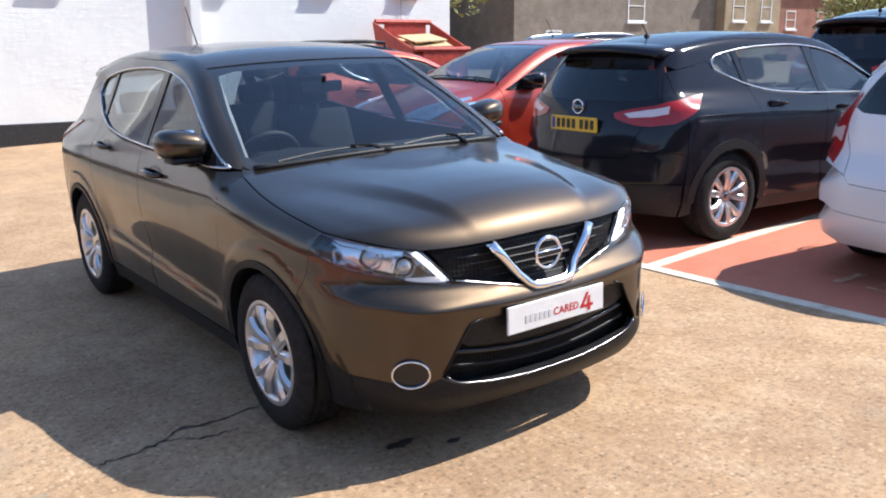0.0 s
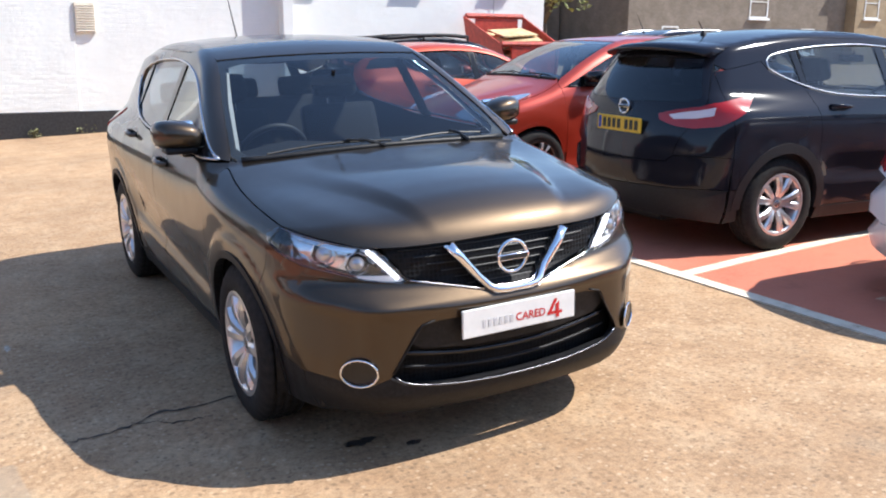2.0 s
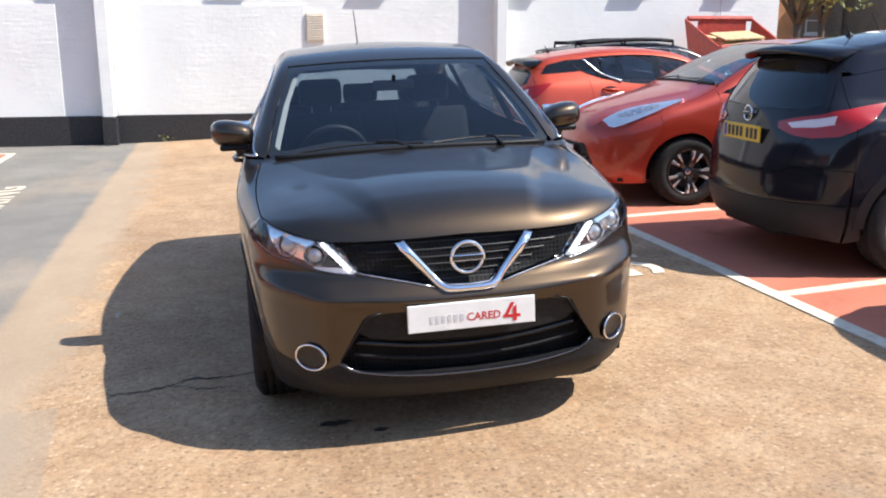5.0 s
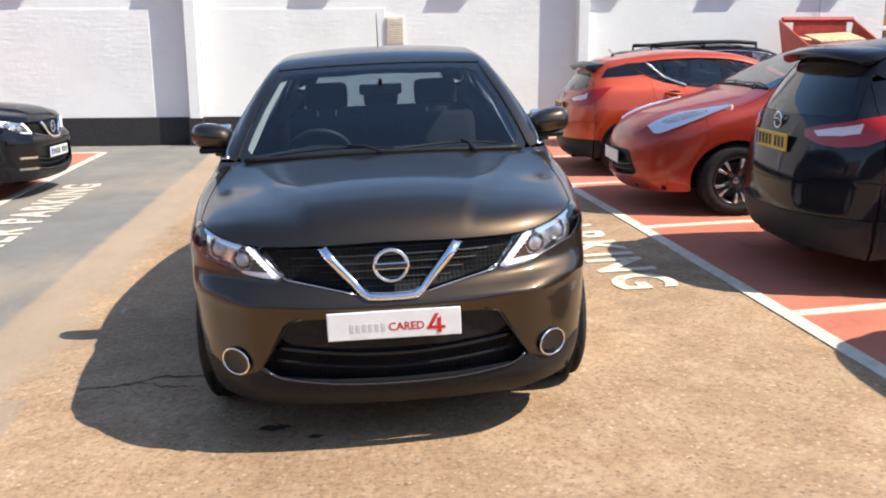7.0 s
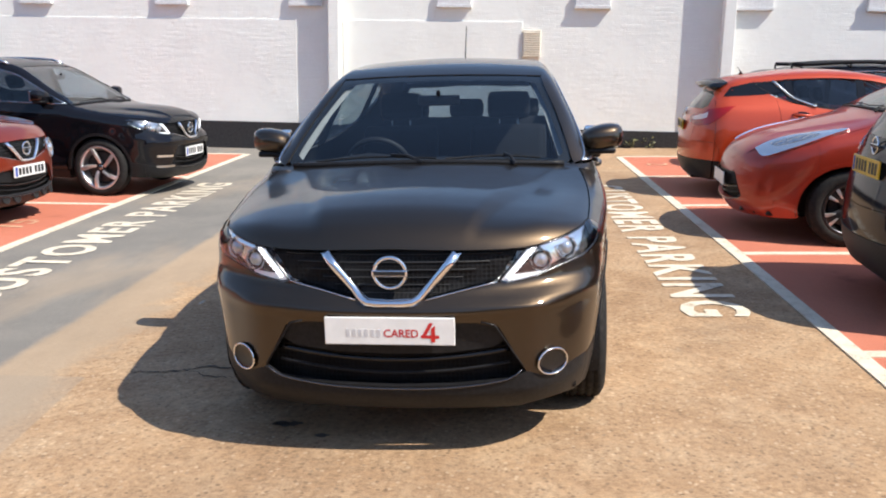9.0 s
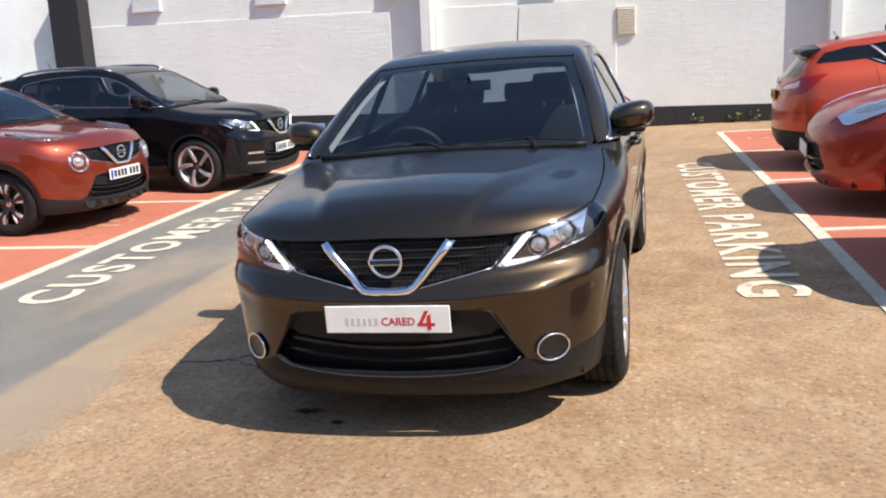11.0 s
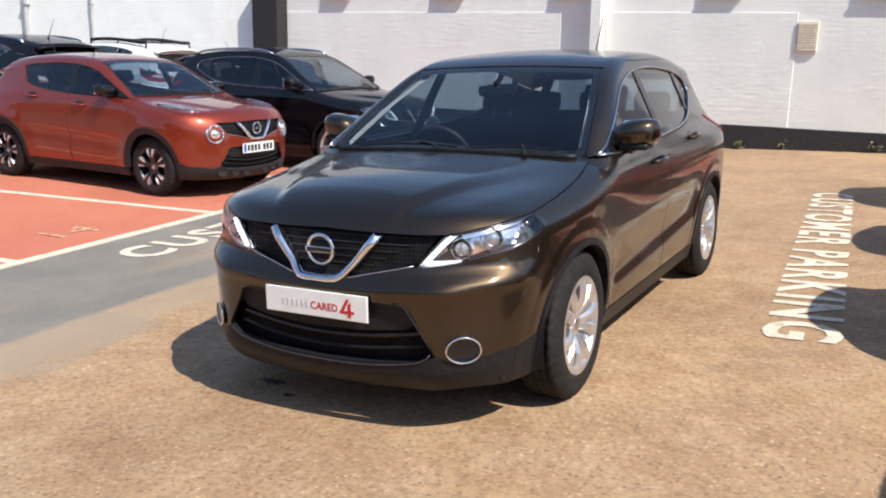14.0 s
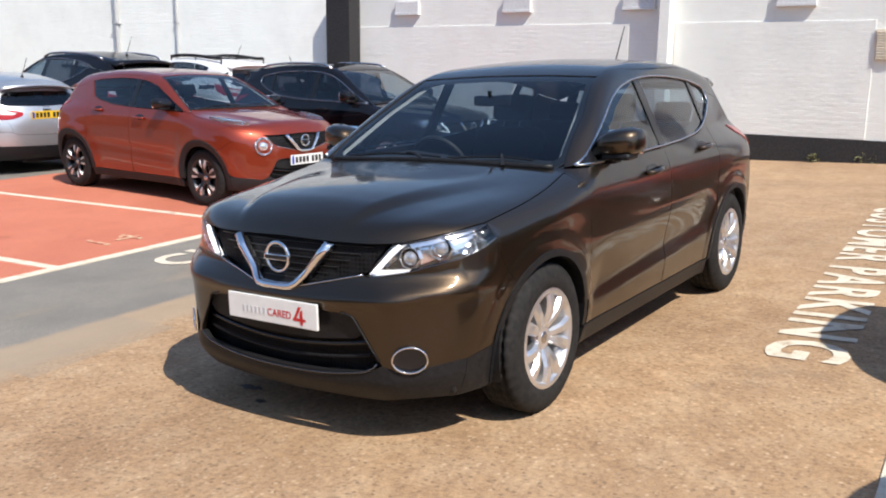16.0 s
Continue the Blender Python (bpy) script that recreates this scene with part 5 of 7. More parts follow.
def long_lamps(car, B, p, colour):
    """Long raised lamps that run from the nose up over the wings; the nose itself is closed."""
    lamp_patch(car, B, p, colour)
    up = p["hood_edge"][:3]
    nose_skin = half_loop(arr(B.on_nose(*curve(up, 0.04)), B.on_nose(*curve([up[-1], (0.44, 0.73)] + p["grille_low"][::-1], 0.04, False))[1:]))
    skin("nose_panel", panel(B, nose_skin, (0, -1, 0), (0, -1.0, 0.7), 0.05, lift=0.001, thick=0, gap=-0.002), colour, car)
    loop = B.on_top(*curve([(0.52, -1.99), (0.67, -1.945), (0.775, -1.78), (0.815, -1.56), (0.775, -1.36), (0.68, -1.50), (0.57, -1.76), (0.52, -1.99)], 0.04)[:-1])
    inner = B.on_top(*curve([(0.60, -1.89), (0.68, -1.85), (0.755, -1.70), (0.76, -1.56), (0.68, -1.62), (0.60, -1.89)], 0.04)[:-1])
    for f in (lambda a: a, mirrored):
        unit = skin("headlamp", f(panel(B, loop, (0.35, -0.35, 0.85), (0.3, -1.4, 0.55), 0.04, lift=0.022, thick=0.035, gap=0)), WHITE_LENS, car, "long clear headlamp with a pale blue inside")
        skin("lamp_inside", f(panel(B, inner, (0.35, -0.35, 0.85), (0.3, -1.4, 0.55), 0.04, lift=0.027, thick=0.006, gap=0)), LAMP_DARK, unit)


def round_intakes(car, B):
    """A row of round openings in the lower bumper, each with a satin edge."""
    for x, z, r in ((-0.50, 0.305, 0.052), (-0.16, 0.285, 0.044), (0.16, 0.285, 0.044), (0.50, 0.305, 0.052), (-0.325, 0.295, 0.044), (0.325, 0.295, 0.044)):
        c = B.on_nose((x, z))[0]
        n = B.normal(c[None])[0]
        turn = Matrix.Translation(Vector(c) + Vector(n) * 0.004) @ Vector((n[0], n[1], 0.1)).to_track_quat('Z', 'Y').to_matrix().to_4x4()
        bm = bmesh.new()
        lathe(bm, [(r * 1.08, -0.012), (r * 1.10, 0.006), (r * 0.98, 0.012), (r * 0.88, 0.004), (r * 0.78, -0.006)], 20, turn)
        ring = part("intake_ring", bm, GREY_TRIM, car, "grey rim of a round intake", True)
        # no hole is cut: a flat black disc stands for the shade inside
        bm = bmesh.new()
        lathe(bm, [(r * 0.86, 0.004), (r * 0.5, 0.003), (0.0, 0.003)], 20, turn)
        part("opening", bm, INK, ring)


def strip_lamps(car, B, p, colour):
    """Swept lamps above, two slim bright strips low in each corner."""
    headlamps(car, B, p, colour)
    for x0, x1, z, h, mat in ((0.52, 0.70, 0.475, 0.014, WHITE_LENS), (0.50, 0.71, 0.352, 0.016, SATIN)):
        loop = B.on_nose(*curve([(x0, z - h), (x1, z - h * 0.6), (x1, z + h), (x0, z + h * 0.7), (x0, z - h)], 0.015, False)[:-1])
        both("lamp_strip", panel(B, loop, (0.3, -0.9, 0), (0.3, -1.3, z), 0.04, lift=0.006, thick=0.015, gap=0), mat, car, "slim bright strip in the bumper")


LAMPS = {"strip": strip_lamps, "swept": swept_lamps, "round": round_lamps, "long": long_lamps}


def badge(car, B, z, way, r):
    """A round maker's badge as a plain ring with a bar across."""
    sgn = way[1]
    c = (B.on_nose if sgn < 0 else B.on_tail)((0.0, z))[0]
    m = Matrix.Translation((0, c[1] + sgn * 0.016, c[2])) @ Matrix.Rotation(radians(90 if sgn < 0 else -90), 4, 'X')
    bm = bmesh.new()
    ring = [m @ Vector((r * math.cos(a), r * math.sin(a) * 0.97, 0)) for a in np.linspace(0, 2 * math.pi, 40, endpoint=False)]
    tube(bm, ring, r * 0.13, 8, True)
    box(bm, (-r * 1.12, -r * 0.20, -0.008), (r * 1.12, r * 0.20, 0.012), 0.004, m)
    o = part("badge", bm, CHROME, car, "round chrome emblem with a bar", True)
    bm = bmesh.new()
    box(bm, (-r * 0.98, -r * 0.13, 0.011), (r * 0.98, r * 0.13, 0.0135), 0, m)
    part("badge_bar", bm, GREY_TRIM, o)


def headlamps(car, B, p, colour):
    """Swept headlamps: clear lens, black bowl, two framed projectors, a bright brow and a boomerang of small lights."""
    edge = B.on_nose(*curve(p["hood_edge"][2:], 0.03))
    low = arr(B.on_nose(*curve([(0.425, 0.728)] + p["light_low"], 0.03)), B.on_side(*curve([(p["seam"], p["light_seam"])] + p["light_side"], 0.03)))
    loop = arr(edge, (low[::-1]))
    way = (0.45, -0.82, 0.30)
    heart = (0.42, -1.35, 0.62)
    on = lambda pts, lift: B.on_nose(*curve(pts, 0.02, False), lift=lift)[:-1]
    guide = on([(0.437, 0.733), (0.541, 0.851), (0.581, 0.859), (0.484, 0.752), (0.60, 0.757), (0.585, 0.741), (0.452, 0.727), (0.437, 0.733)], -0.014)
    brow = on([(0.585, 0.861), (0.68, 0.882), (0.775, 0.914), (0.765, 0.890), (0.68, 0.858), (0.605, 0.842), (0.585, 0.861)], -0.016)
    shade = on([(0.497, 0.757), (0.545, 0.800), (0.60, 0.768), (0.66, 0.782), (0.715, 0.808), (0.70, 0.788), (0.62, 0.755), (0.497, 0.757)], -0.030)
    web = on([(0.565, 0.775), (0.610, 0.838), (0.70, 0.862), (0.765, 0.885), (0.755, 0.835), (0.68, 0.795), (0.62, 0.772), (0.565, 0.775)], -0.034)
    for sx in (1, -1):
        flip = mirrored if sx < 0 else (lambda q: q)
        laid_in = lambda nm, outline, lift, mat, label="", thick=0.012: skin(nm, flip(panel(B, outline, way, heart, 0.03, lift=lift, thick=thick, gap=0)), mat, unit, label)
        unit = skin("headlamp", flip(panel(B, loop, way, heart, 0.05, lift=-0.055, thick=0, gap=-0.008)), LAMP_DARK, car, "clear headlamp with a bright light guide")
        o = skin("lens", flip(panel(B, loop, way, heart, 0.04, lift=0.0, thick=0, gap=0.002)), LENS, unit)
        o.visible_shadow = False
        bm = bmesh.new()
        tube(bm, loop + B.normal(loop) * -0.012, 0.0042, 5, True)
        part("lamp_rim", flip_x(bm) if sx < 0 else bm, LIP, unit, smooth=True)
        laid_in("reflector", web, -0.034, WHITE_LENS, "satin bowl round the projectors", 0.01)
        laid_in("lower_shade", shade, -0.030, LAMP_BLACK, "black shelf under the projectors", 0.02)
        laid_in("brow", brow, -0.016, WHITE_LENS, "bright strip along the top")
        laid_in("light_guide", guide, -0.014, LED, "white daytime light strip")
        for (x, z, r) in ((0.590, 0.800, 0.040), (0.690, 0.836, 0.042)):
            c = B.on_nose((x, z), lift=-0.030)[0]
            nn = B.normal(c[None])[0]
            turn = Matrix.Translation(c) @ Vector((nn[0] * 0.7, nn[1] - 0.25, nn[2] * 0.75)).to_track_quat('Z', 'Y').to_matrix().to_4x4()
            bm = bmesh.new()
            lathe(bm, [(r * 1.22, -0.02), (r * 1.20, 0.010), (r * 1.12, 0.014), (r * 1.02, 0.006), (r * 0.92, -0.012), (r * 0.7, -0.016)], 8, turn)
            part("projector_ring", flip_x(bm) if sx < 0 else bm, WHITE_LENS, unit)
            bm = bmesh.new()
            lathe(bm, [(r * 0.80, -0.014), (r * 0.79, 0.000), (r * 0.72, 0.004)], 24, turn)
            part("projector_collar", flip_x(bm) if sx < 0 else bm, GLOSS_BLACK, unit, smooth=True)
            bm = bmesh.new()
            lathe(bm, [(r * 0.74, 0.004), (r * 0.66, 0.012), (r * 0.46, 0.019), (r * 0.22, 0.023), (0.0, 0.024)], 24, turn)
            part("projector", flip_x(bm) if sx < 0 else bm, PROJECTOR, unit, smooth=True)
        row = B.on_nose(*[(0.466 + 0.093 * u, 0.746 + 0.102 * u) for u in np.linspace(0, 1, 8)], lift=-0.006)
        for c in row:
            bm = bmesh.new()
            bmesh.ops.create_uvsphere(bm, u_segments=8, v_segments=5, radius=0.0095, matrix=Matrix.Translation(c))
            part("led", flip_x(bm) if sx < 0 else bm, DAY_LED, unit, smooth=True)


def fog_lamps(car, B, x=0.633, z=0.405, rx=0.060, rz=0.060):
    for sx in (1, -1):
        c = B.on_nose((x, z))[0]
        n = B.normal(c[None])[0]
        way = Vector((n[0] * 0.9, n[1], n[2]))
        turn = Matrix.Translation(Vector(c) + way.normalized() * 0.004) @ way.to_track_quat('Z', 'Y').to_matrix().to_4x4()
        bm = bmesh.new()
        lathe(bm, [(0.0, 0.003), (0.040, 0.004), (0.056, 0.006), (0.061, 0.009)], 28, turn @ Matrix.Diagonal((1.14, 0.87, 1, 1)))
        unit = part("fog_lamp", flip_x(bm) if sx < 0 else bm, GLOSS_BLACK, car, "round fog lamp in a chrome ring", True)
        bm = bmesh.new()
        tube(bm, [turn @ Vector((0.071 * math.cos(a), 0.053 * math.sin(a), 0.008)) for a in np.linspace(0, 2 * math.pi, 36, endpoint=False)], 0.0042, 8, True)
        part("chrome_ring", flip_x(bm) if sx < 0 else bm, CHROME, unit, smooth=True)


def tail_lamps(car, B, style="swept"):
    """Tail lamps that wrap from the tailgate to the flank, or stand upright beside it."""
    q = lambda pts, lift=0.0: B.on_side(*pts, lift=lift)
    t = lambda pts, lift=0.0: B.on_tail(*pts, lift=lift)
    loop = arr(t(curve([(0.36, 0.985), (0.50, 1.020), (0.66, 1.050)], 0.03)), q(curve([(1.88, 1.075), (1.70, 1.108), (1.54, 1.130)], 0.03)),
               q(curve([(1.62, 1.072), (1.76, 0.985), (1.88, 0.920)], 0.03)), t(curve([(0.66, 0.897), (0.52, 0.908), (0.38, 0.945)], 0.03)))
    inner = arr(t([(0.45, 0.983), (0.60, 1.014), (0.665, 1.024)]), q([(1.88, 1.046)]), q([(1.90, 0.990)]), t([(0.66, 0.968), (0.50, 0.955)]))
    if style == "upright":
        loop = arr(t(curve([(0.60, 1.22), (0.655, 1.05), (0.665, 0.88), (0.70, 0.76)], 0.03)), q(curve([(1.90, 0.77), (1.84, 0.90), (1.80, 1.08), (1.78, 1.24)], 0.03)))
        inner = arr(t([(0.675, 0.99), (0.685, 0.90)]), q([(1.90, 0.90), (1.88, 0.99)]))
    pieces = panel(B, loop, (0.6, 0.8, 0.0), (0.2, 1.2, 0.95), 0.04, lift=0.007, thick=0.02, gap=0)
    clear = panel(B, inner, (0.6, 0.8, 0.0), (0.2, 1.2, 0.95), 0.04, lift=0.012, thick=0.008, gap=0)
    for f in (lambda a: a, mirrored):
        unit = skin("tail_lamp", f(pieces), RED_LENS, car, "red tail lamp with a clear centre")
        skin("reverse_lens", f(clear), CLEAR_RED, unit)


def spoiler(car, B, colour):
    """A lip that carries the roof out over the rear window."""
    xs = np.linspace(-0.56, 0.56, 21)
    rows = []
    for x in xs:
        k = 1 - (abs(x) / 0.56) ** 3
        a = B.on_top((x, 1.66 - 0.03 * (1 - k)), lift=0.004)[0]
        y_end = B.place((0, 1.86 + 0.10 * k, 0))[0][1]
        y_low = B.place((0, 1.80, 0))[0][1]
        x = a[0]
        e = np.array([x, y_end, a[2] - 0.045 - 0.01 * (1 - k)])
        rows.append([a, (a * 0.5 + e * 0.5) + np.array([0, 0, 0.012]), e, e + np.array([0, -0.01, -0.018]), np.array([x, y_low, a[2] - 0.085])])
    bm = bmesh.new()
    vs = [[bm.verts.new(q) for q in r] for r in rows]
    for a, b in zip(vs, vs[1:]):
        for k in range(4):
            bm.faces.new((a[k], b[k], b[k + 1], a[k + 1]))
    bm.faces.new(vs[0])
    bm.faces.new(vs[-1][::-1])
    bmesh.ops.recalc_face_normals(bm, faces=bm.faces)
    part("spoiler", bm, colour, car, smooth=True)


def cabin(car, B, detail):
    """What shows through the glass: dash, wheel, seats, inner trim."""
    before = set(car.children_recursive)
    bm = bmesh.new()
    # dash: a swelling shelf under the screen
    prof = [(-0.93, 1.05), (-0.80, 1.075), (-0.62, 1.07), (-0.50, 1.03), (-0.46, 0.95), (-0.52, 0.75), (-0.60, 0.45), (-0.92, 0.45)]
    xs = np.linspace(-0.72, 0.72, 13)
    vs = [[bm.verts.new((x, y, z - 0.04 * abs(x) ** 3 + (0.03 * math.exp(-((x + 0.36) / 0.16) ** 2) if -0.66 < y < -0.47 and z > 0.9 else 0))) for y, z in prof] for x in xs]
    for a, b in zip(vs, vs[1:]):
        for k in range(len(prof)):
            bm.faces.new((a[k], a[(k + 1) % len(prof)], b[(k + 1) % len(prof)], b[k]))
    bmesh.ops.recalc_face_normals(bm, faces=bm.faces)
    part("dashboard", bm, CABIN, car, smooth=True)
    m = Matrix.Translation((-0.36, -0.36, 0.985)) @ Matrix.Rotation(radians(-66), 4, 'X')
    bm = bmesh.new()
    tube(bm, [m @ Vector((0.185 * math.cos(a), 0.185 * math.sin(a), 0)) for a in np.linspace(0, 2 * math.pi, 32, endpoint=False)], 0.016, 8, True)
    w = part("steering_wheel", bm, CABIN, car, smooth=True)
    bm = bmesh.new()
    box(bm, (-0.175, -0.03, -0.02), (0.175, 0.035, 0.01), 0.01, m)
    box(bm, (-0.065, -0.07, -0.03), (0.065, 0.065, 0.03), 0.02, m)
    part("wheel_boss", bm, CABIN, w)

    def seat(x, y, lean, wide, nm):
        base = bmesh.new()
        box(base, (x - wide / 2, y - 0.25, 0.45), (x + wide / 2, y + 0.27, 0.66), 0.06)
        st = part(nm, base, CLOTH, car, smooth=True)
        t = Matrix.Translation((x, y + 0.26, 0.60)) @ Matrix.Rotation(radians(lean), 4, 'X')
        bm = bmesh.new()
        box(bm, (-wide / 2, -0.06, 0), (wide / 2, 0.07, 0.60), 0.055, t)
        part("backrest", bm, CLOTH, st, smooth=True)
        return st, t
    for x in (-0.36, 0.36):
        st, t = seat(x, 0.02, -20, 0.50, "front_seat")
        bm = bmesh.new()
        box(bm, (-0.14, -0.06, 0.64), (0.14, 0.05, 0.82), 0.045, t)
        part("headrest", bm, CLOTH, st, smooth=True)
        for q in (-0.06, 0.06):
            bm = bmesh.new()
            tube(bm, [t @ Vector((q, 0, 0.56)), t @ Vector((q, 0, 0.68))], 0.007, 6)
            part("headrest_post", bm, SATIN, st)
    st, t = seat(0.0, 0.90, -22, 1.30, "rear_seat")
    for x in (-0.42, 0.0, 0.42):
        bm = bmesh.new()
        box(bm, (x - 0.13, -0.05, 0.60), (x + 0.13, 0.05, 0.74), 0.04, t)
        part("headrest", bm, CLOTH, st, smooth=True)
    shelf = bmesh.new()
    box(shelf, (-0.62, 1.32, 0.98), (0.62, 1.86, 1.00), 0.006)
    part("parcel_shelf", shelf, CABIN, car)
    # interior mirror
    bm = bmesh.new()
    box(bm, (-0.12, -0.36, 1.335), (0.12, -0.335, 1.395), 0.012)
    tube(bm, [(0, -0.36, 1.38), (0, -0.38, 1.42)], 0.012, 6)
    part("interior_mirror", bm, GLOSS_BLACK, car)
    B.refit([o for o in car.children_recursive if o not in before])
    side = lambda pts: B.on_side(*curve(pts, 0.06, False))
    inner = panel(B, side([(-0.98, 0.28), (-0.98, 1.06), (0.1, 1.085), (0.9, 1.17), (1.3, 1.30), (1.75, 1.25), (1.80, 0.30)]), (1, 0, 0), (0, 0.3, 0.7), 0.12, lift=-0.055, thick=0)
    both("door_lining", inner, CABIN, car)
    pil = panel(B, arr(B.on_top((0.755, -0.93), (0.66, -0.50), (0.56, -0.16), (0.52, -0.16), (0.61, -0.50), (0.70, -0.90))), (0.5, -0.3, 0.8), (0.2, -0.4, 0.8), 0.08, lift=-0.03, thick=0)
    both("pillar_trim", pil, HEADLINER, car, "pale grey pillar lining")
    head = panel(B, half_loop(B.on_top(*curve([(0, -0.16), (0.55, -0.18), (0.58, 0.5), (0.50, 1.7), (0, 1.75)], 0.1, False))), (0, 0, 1), (0, 0.6, 1.0), 0.15, lift=-0.035, thick=0)
    skin("headliner", head, HEADLINER, car)


def mirrors(car, B, colour, y=-0.66, z=1.095, x=0.80):
    before = set(car.children_recursive)
    for sx in (1, -1):
        bm = bmesh.new()
        bmesh.ops.create_uvsphere(bm, u_segments=20, v_segments=12, radius=1.0)
        for v in bm.verts:
            c = v.co
            q = Vector((math.copysign(abs(c.x) ** 0.62, c.x), math.copysign(abs(c.y) ** 0.8, c.y), math.copysign(abs(c.z) ** 0.66, c.z)))
            wide = 0.112
            px = x + 0.108 + q.x * wide
            taper = 1.0 - 0.18 * max(0.0, -q.x)
            py = y + 0.045 + (q.y * 0.115 if q.y < 0 else q.y * 0.035) + 0.035 * (q.x + 1) * 0.5
            pz = z + 0.070 + q.z * (0.074 if q.z > 0 else 0.066) * taper + 0.010 * q.x
            v.co = (px, py, pz)
        unit = part("door_mirror", flip_x(bm) if sx < 0 else bm, colour, car, smooth=True)
        bm = bmesh.new()
        box(bm, (x + 0.03, y - 0.030, z - 0.010), (x + 0.178, y + 0.10, z + 0.024), 0.016)
        part("mirror_underside", flip_x(bm) if sx < 0 else bm, TRIM, unit, "black plastic lower shell", True)
        bm = bmesh.new()
        box(bm, (x + 0.014, y + 0.085, z + 0.012), (x + 0.200, y + 0.118, z + 0.132), 0.014)
        part("mirror_glass", flip_x(bm) if sx < 0 else bm, CHROME, unit)
        bm = bmesh.new()
        box(bm, (x - 0.045, y - 0.01, z - 0.03), (x + 0.10, y + 0.08, z + 0.012), 0.015)
        part("mirror_foot", flip_x(bm) if sx < 0 else bm, GLOSS_BLACK, unit)
    B.refit([o for o in car.children_recursive if o not in before])


def handles(car, B, colour, spots=((-0.02, 0.985), (0.88, 1.045))):
    for sx in (1, -1):
        for y, z in spots:
            c = B.on_side((y, z), (y - 0.21, z - 0.008), (y - 0.105, z - 0.003))
            bm = bmesh.new()
            tube(bm, [c[0] + np.array([0.004, 0, 0]), c[0] + np.array([0.034, -0.03, 0]), c[2] + np.array([0.044, 0, 0]), c[1] + np.array([0.034, 0.03, 0]), c[1] + np.array([0.004, 0, 0])],
                 [0.013, 0.015, 0.014, 0.015, 0.013], 8)
            unit = part("door_handle", flip_x(bm) if sx < 0 else bm, colour, car, smooth=True)
            cup = panel(B, B.on_side(*[(y - 0.105 + 0.085 * math.cos(a), z + 0.030 * math.sin(a)) for a in np.linspace(0, 2 * math.pi, 18, endpoint=False)]), (1, 0, 0), (0, y, z), 0.05, lift=0.002, thick=0.01, gap=0)
            skin("handle_cup", cup if sx > 0 else mirrored(cup), GLOSS_BLACK, unit)


def aerial(car, B, y=1.36, rod=1.0):
    c = B.on_top((0.0, y))[0]
    bm = bmesh.new()
    lathe(bm, [(0.026, -0.004), (0.022, 0.012), (0.010, 0.024), (0.006, 0.03)], 12, Matrix.Translation(c))
    unit = part("aerial", bm, TRIM, car, "short black rod aerial", True)
    bm = bmesh.new()
    tube(bm, [c + np.array([0, 0, 0.02]), c + np.array([0, 0.165 * rod, 0.285 * rod])], [0.0055, 0.0035], 8)
    part("aerial_rod", bm, TRIM, unit)


def wipers(car, B):
    for x0, y0, x1, y1 in ((-0.58, -0.945, 0.05, -0.955), (0.10, -0.965, 0.58, -0.925)):
        pts = B.on_top(*[(x0 + (x1 - x0) * u, y0 + (y1 - y0) * u + 0.02 * math.sin(math.pi * u)) for u in np.linspace(0, 1, 9)], lift=0.009)
        bm = bmesh.new()
        tube(bm, pts, 0.0058, 5)
        arm = part("wiper", bm, TRIM, car)
        mid = pts[5] + np.array([0, 0, 0.012])
        base = B.on_top((x1 - 0.06 if x1 < 0.2 else x1 - 0.12, -1.015), lift=0.004)[0]
        bm = bmesh.new()
        tube(bm, [base, (np.array(base) + mid) / 2 + np.array([0, 0, 0.014]), mid], [0.012, 0.008, 0.006], 6)
        part("wiper_arm", bm, TRIM, arm)


def roof_rack(car, B):
    """Two black side rails with cross bars, standing clear of the roof."""
    for sx in (1, -1):
        bm = bmesh.new()
        pts = B.on_top(*[(0.55, y) for y in np.linspace(0.0, 1.55, 9)], lift=0.0)
        flat = [np.array([p[0], p[1], max(p[2], pts[3][2] - 0.05) + 0.06]) for p in pts]
        tube(bm, flat, 0.030, 8)
        for k in (0, 4, 8):
            tube(bm, [pts[k] - np.array([0, 0, 0.01]), flat[k]], 0.016, 6)
        part("rack_rail", flip_x(bm) if sx < 0 else bm, TRIM, car, "black roof rack rail", True)
    for k in (1, 4, 7):
        bm = bmesh.new()
        tube(bm, [flat[k], flat[k] * np.array([-1, 1, 1])], 0.016, 6)
        part("cross_bar", bm, TRIM, car, "black cross bar")


def rails(car, B):
    for sx in (1, -1):
        pts = B.on_top(*[(0.60 - 0.05 * u, -0.05 + 1.55 * u) for u in np.linspace(0, 1, 12)], lift=0.03)
        pts[0, 2] -= 0.03
        pts[-1, 2] -= 0.03
        bm = bmesh.new()
        tube(bm, pts, 0.016, 8)
        part("roof_rail", flip_x(bm) if sx < 0 else bm, SATIN, car, smooth=True)


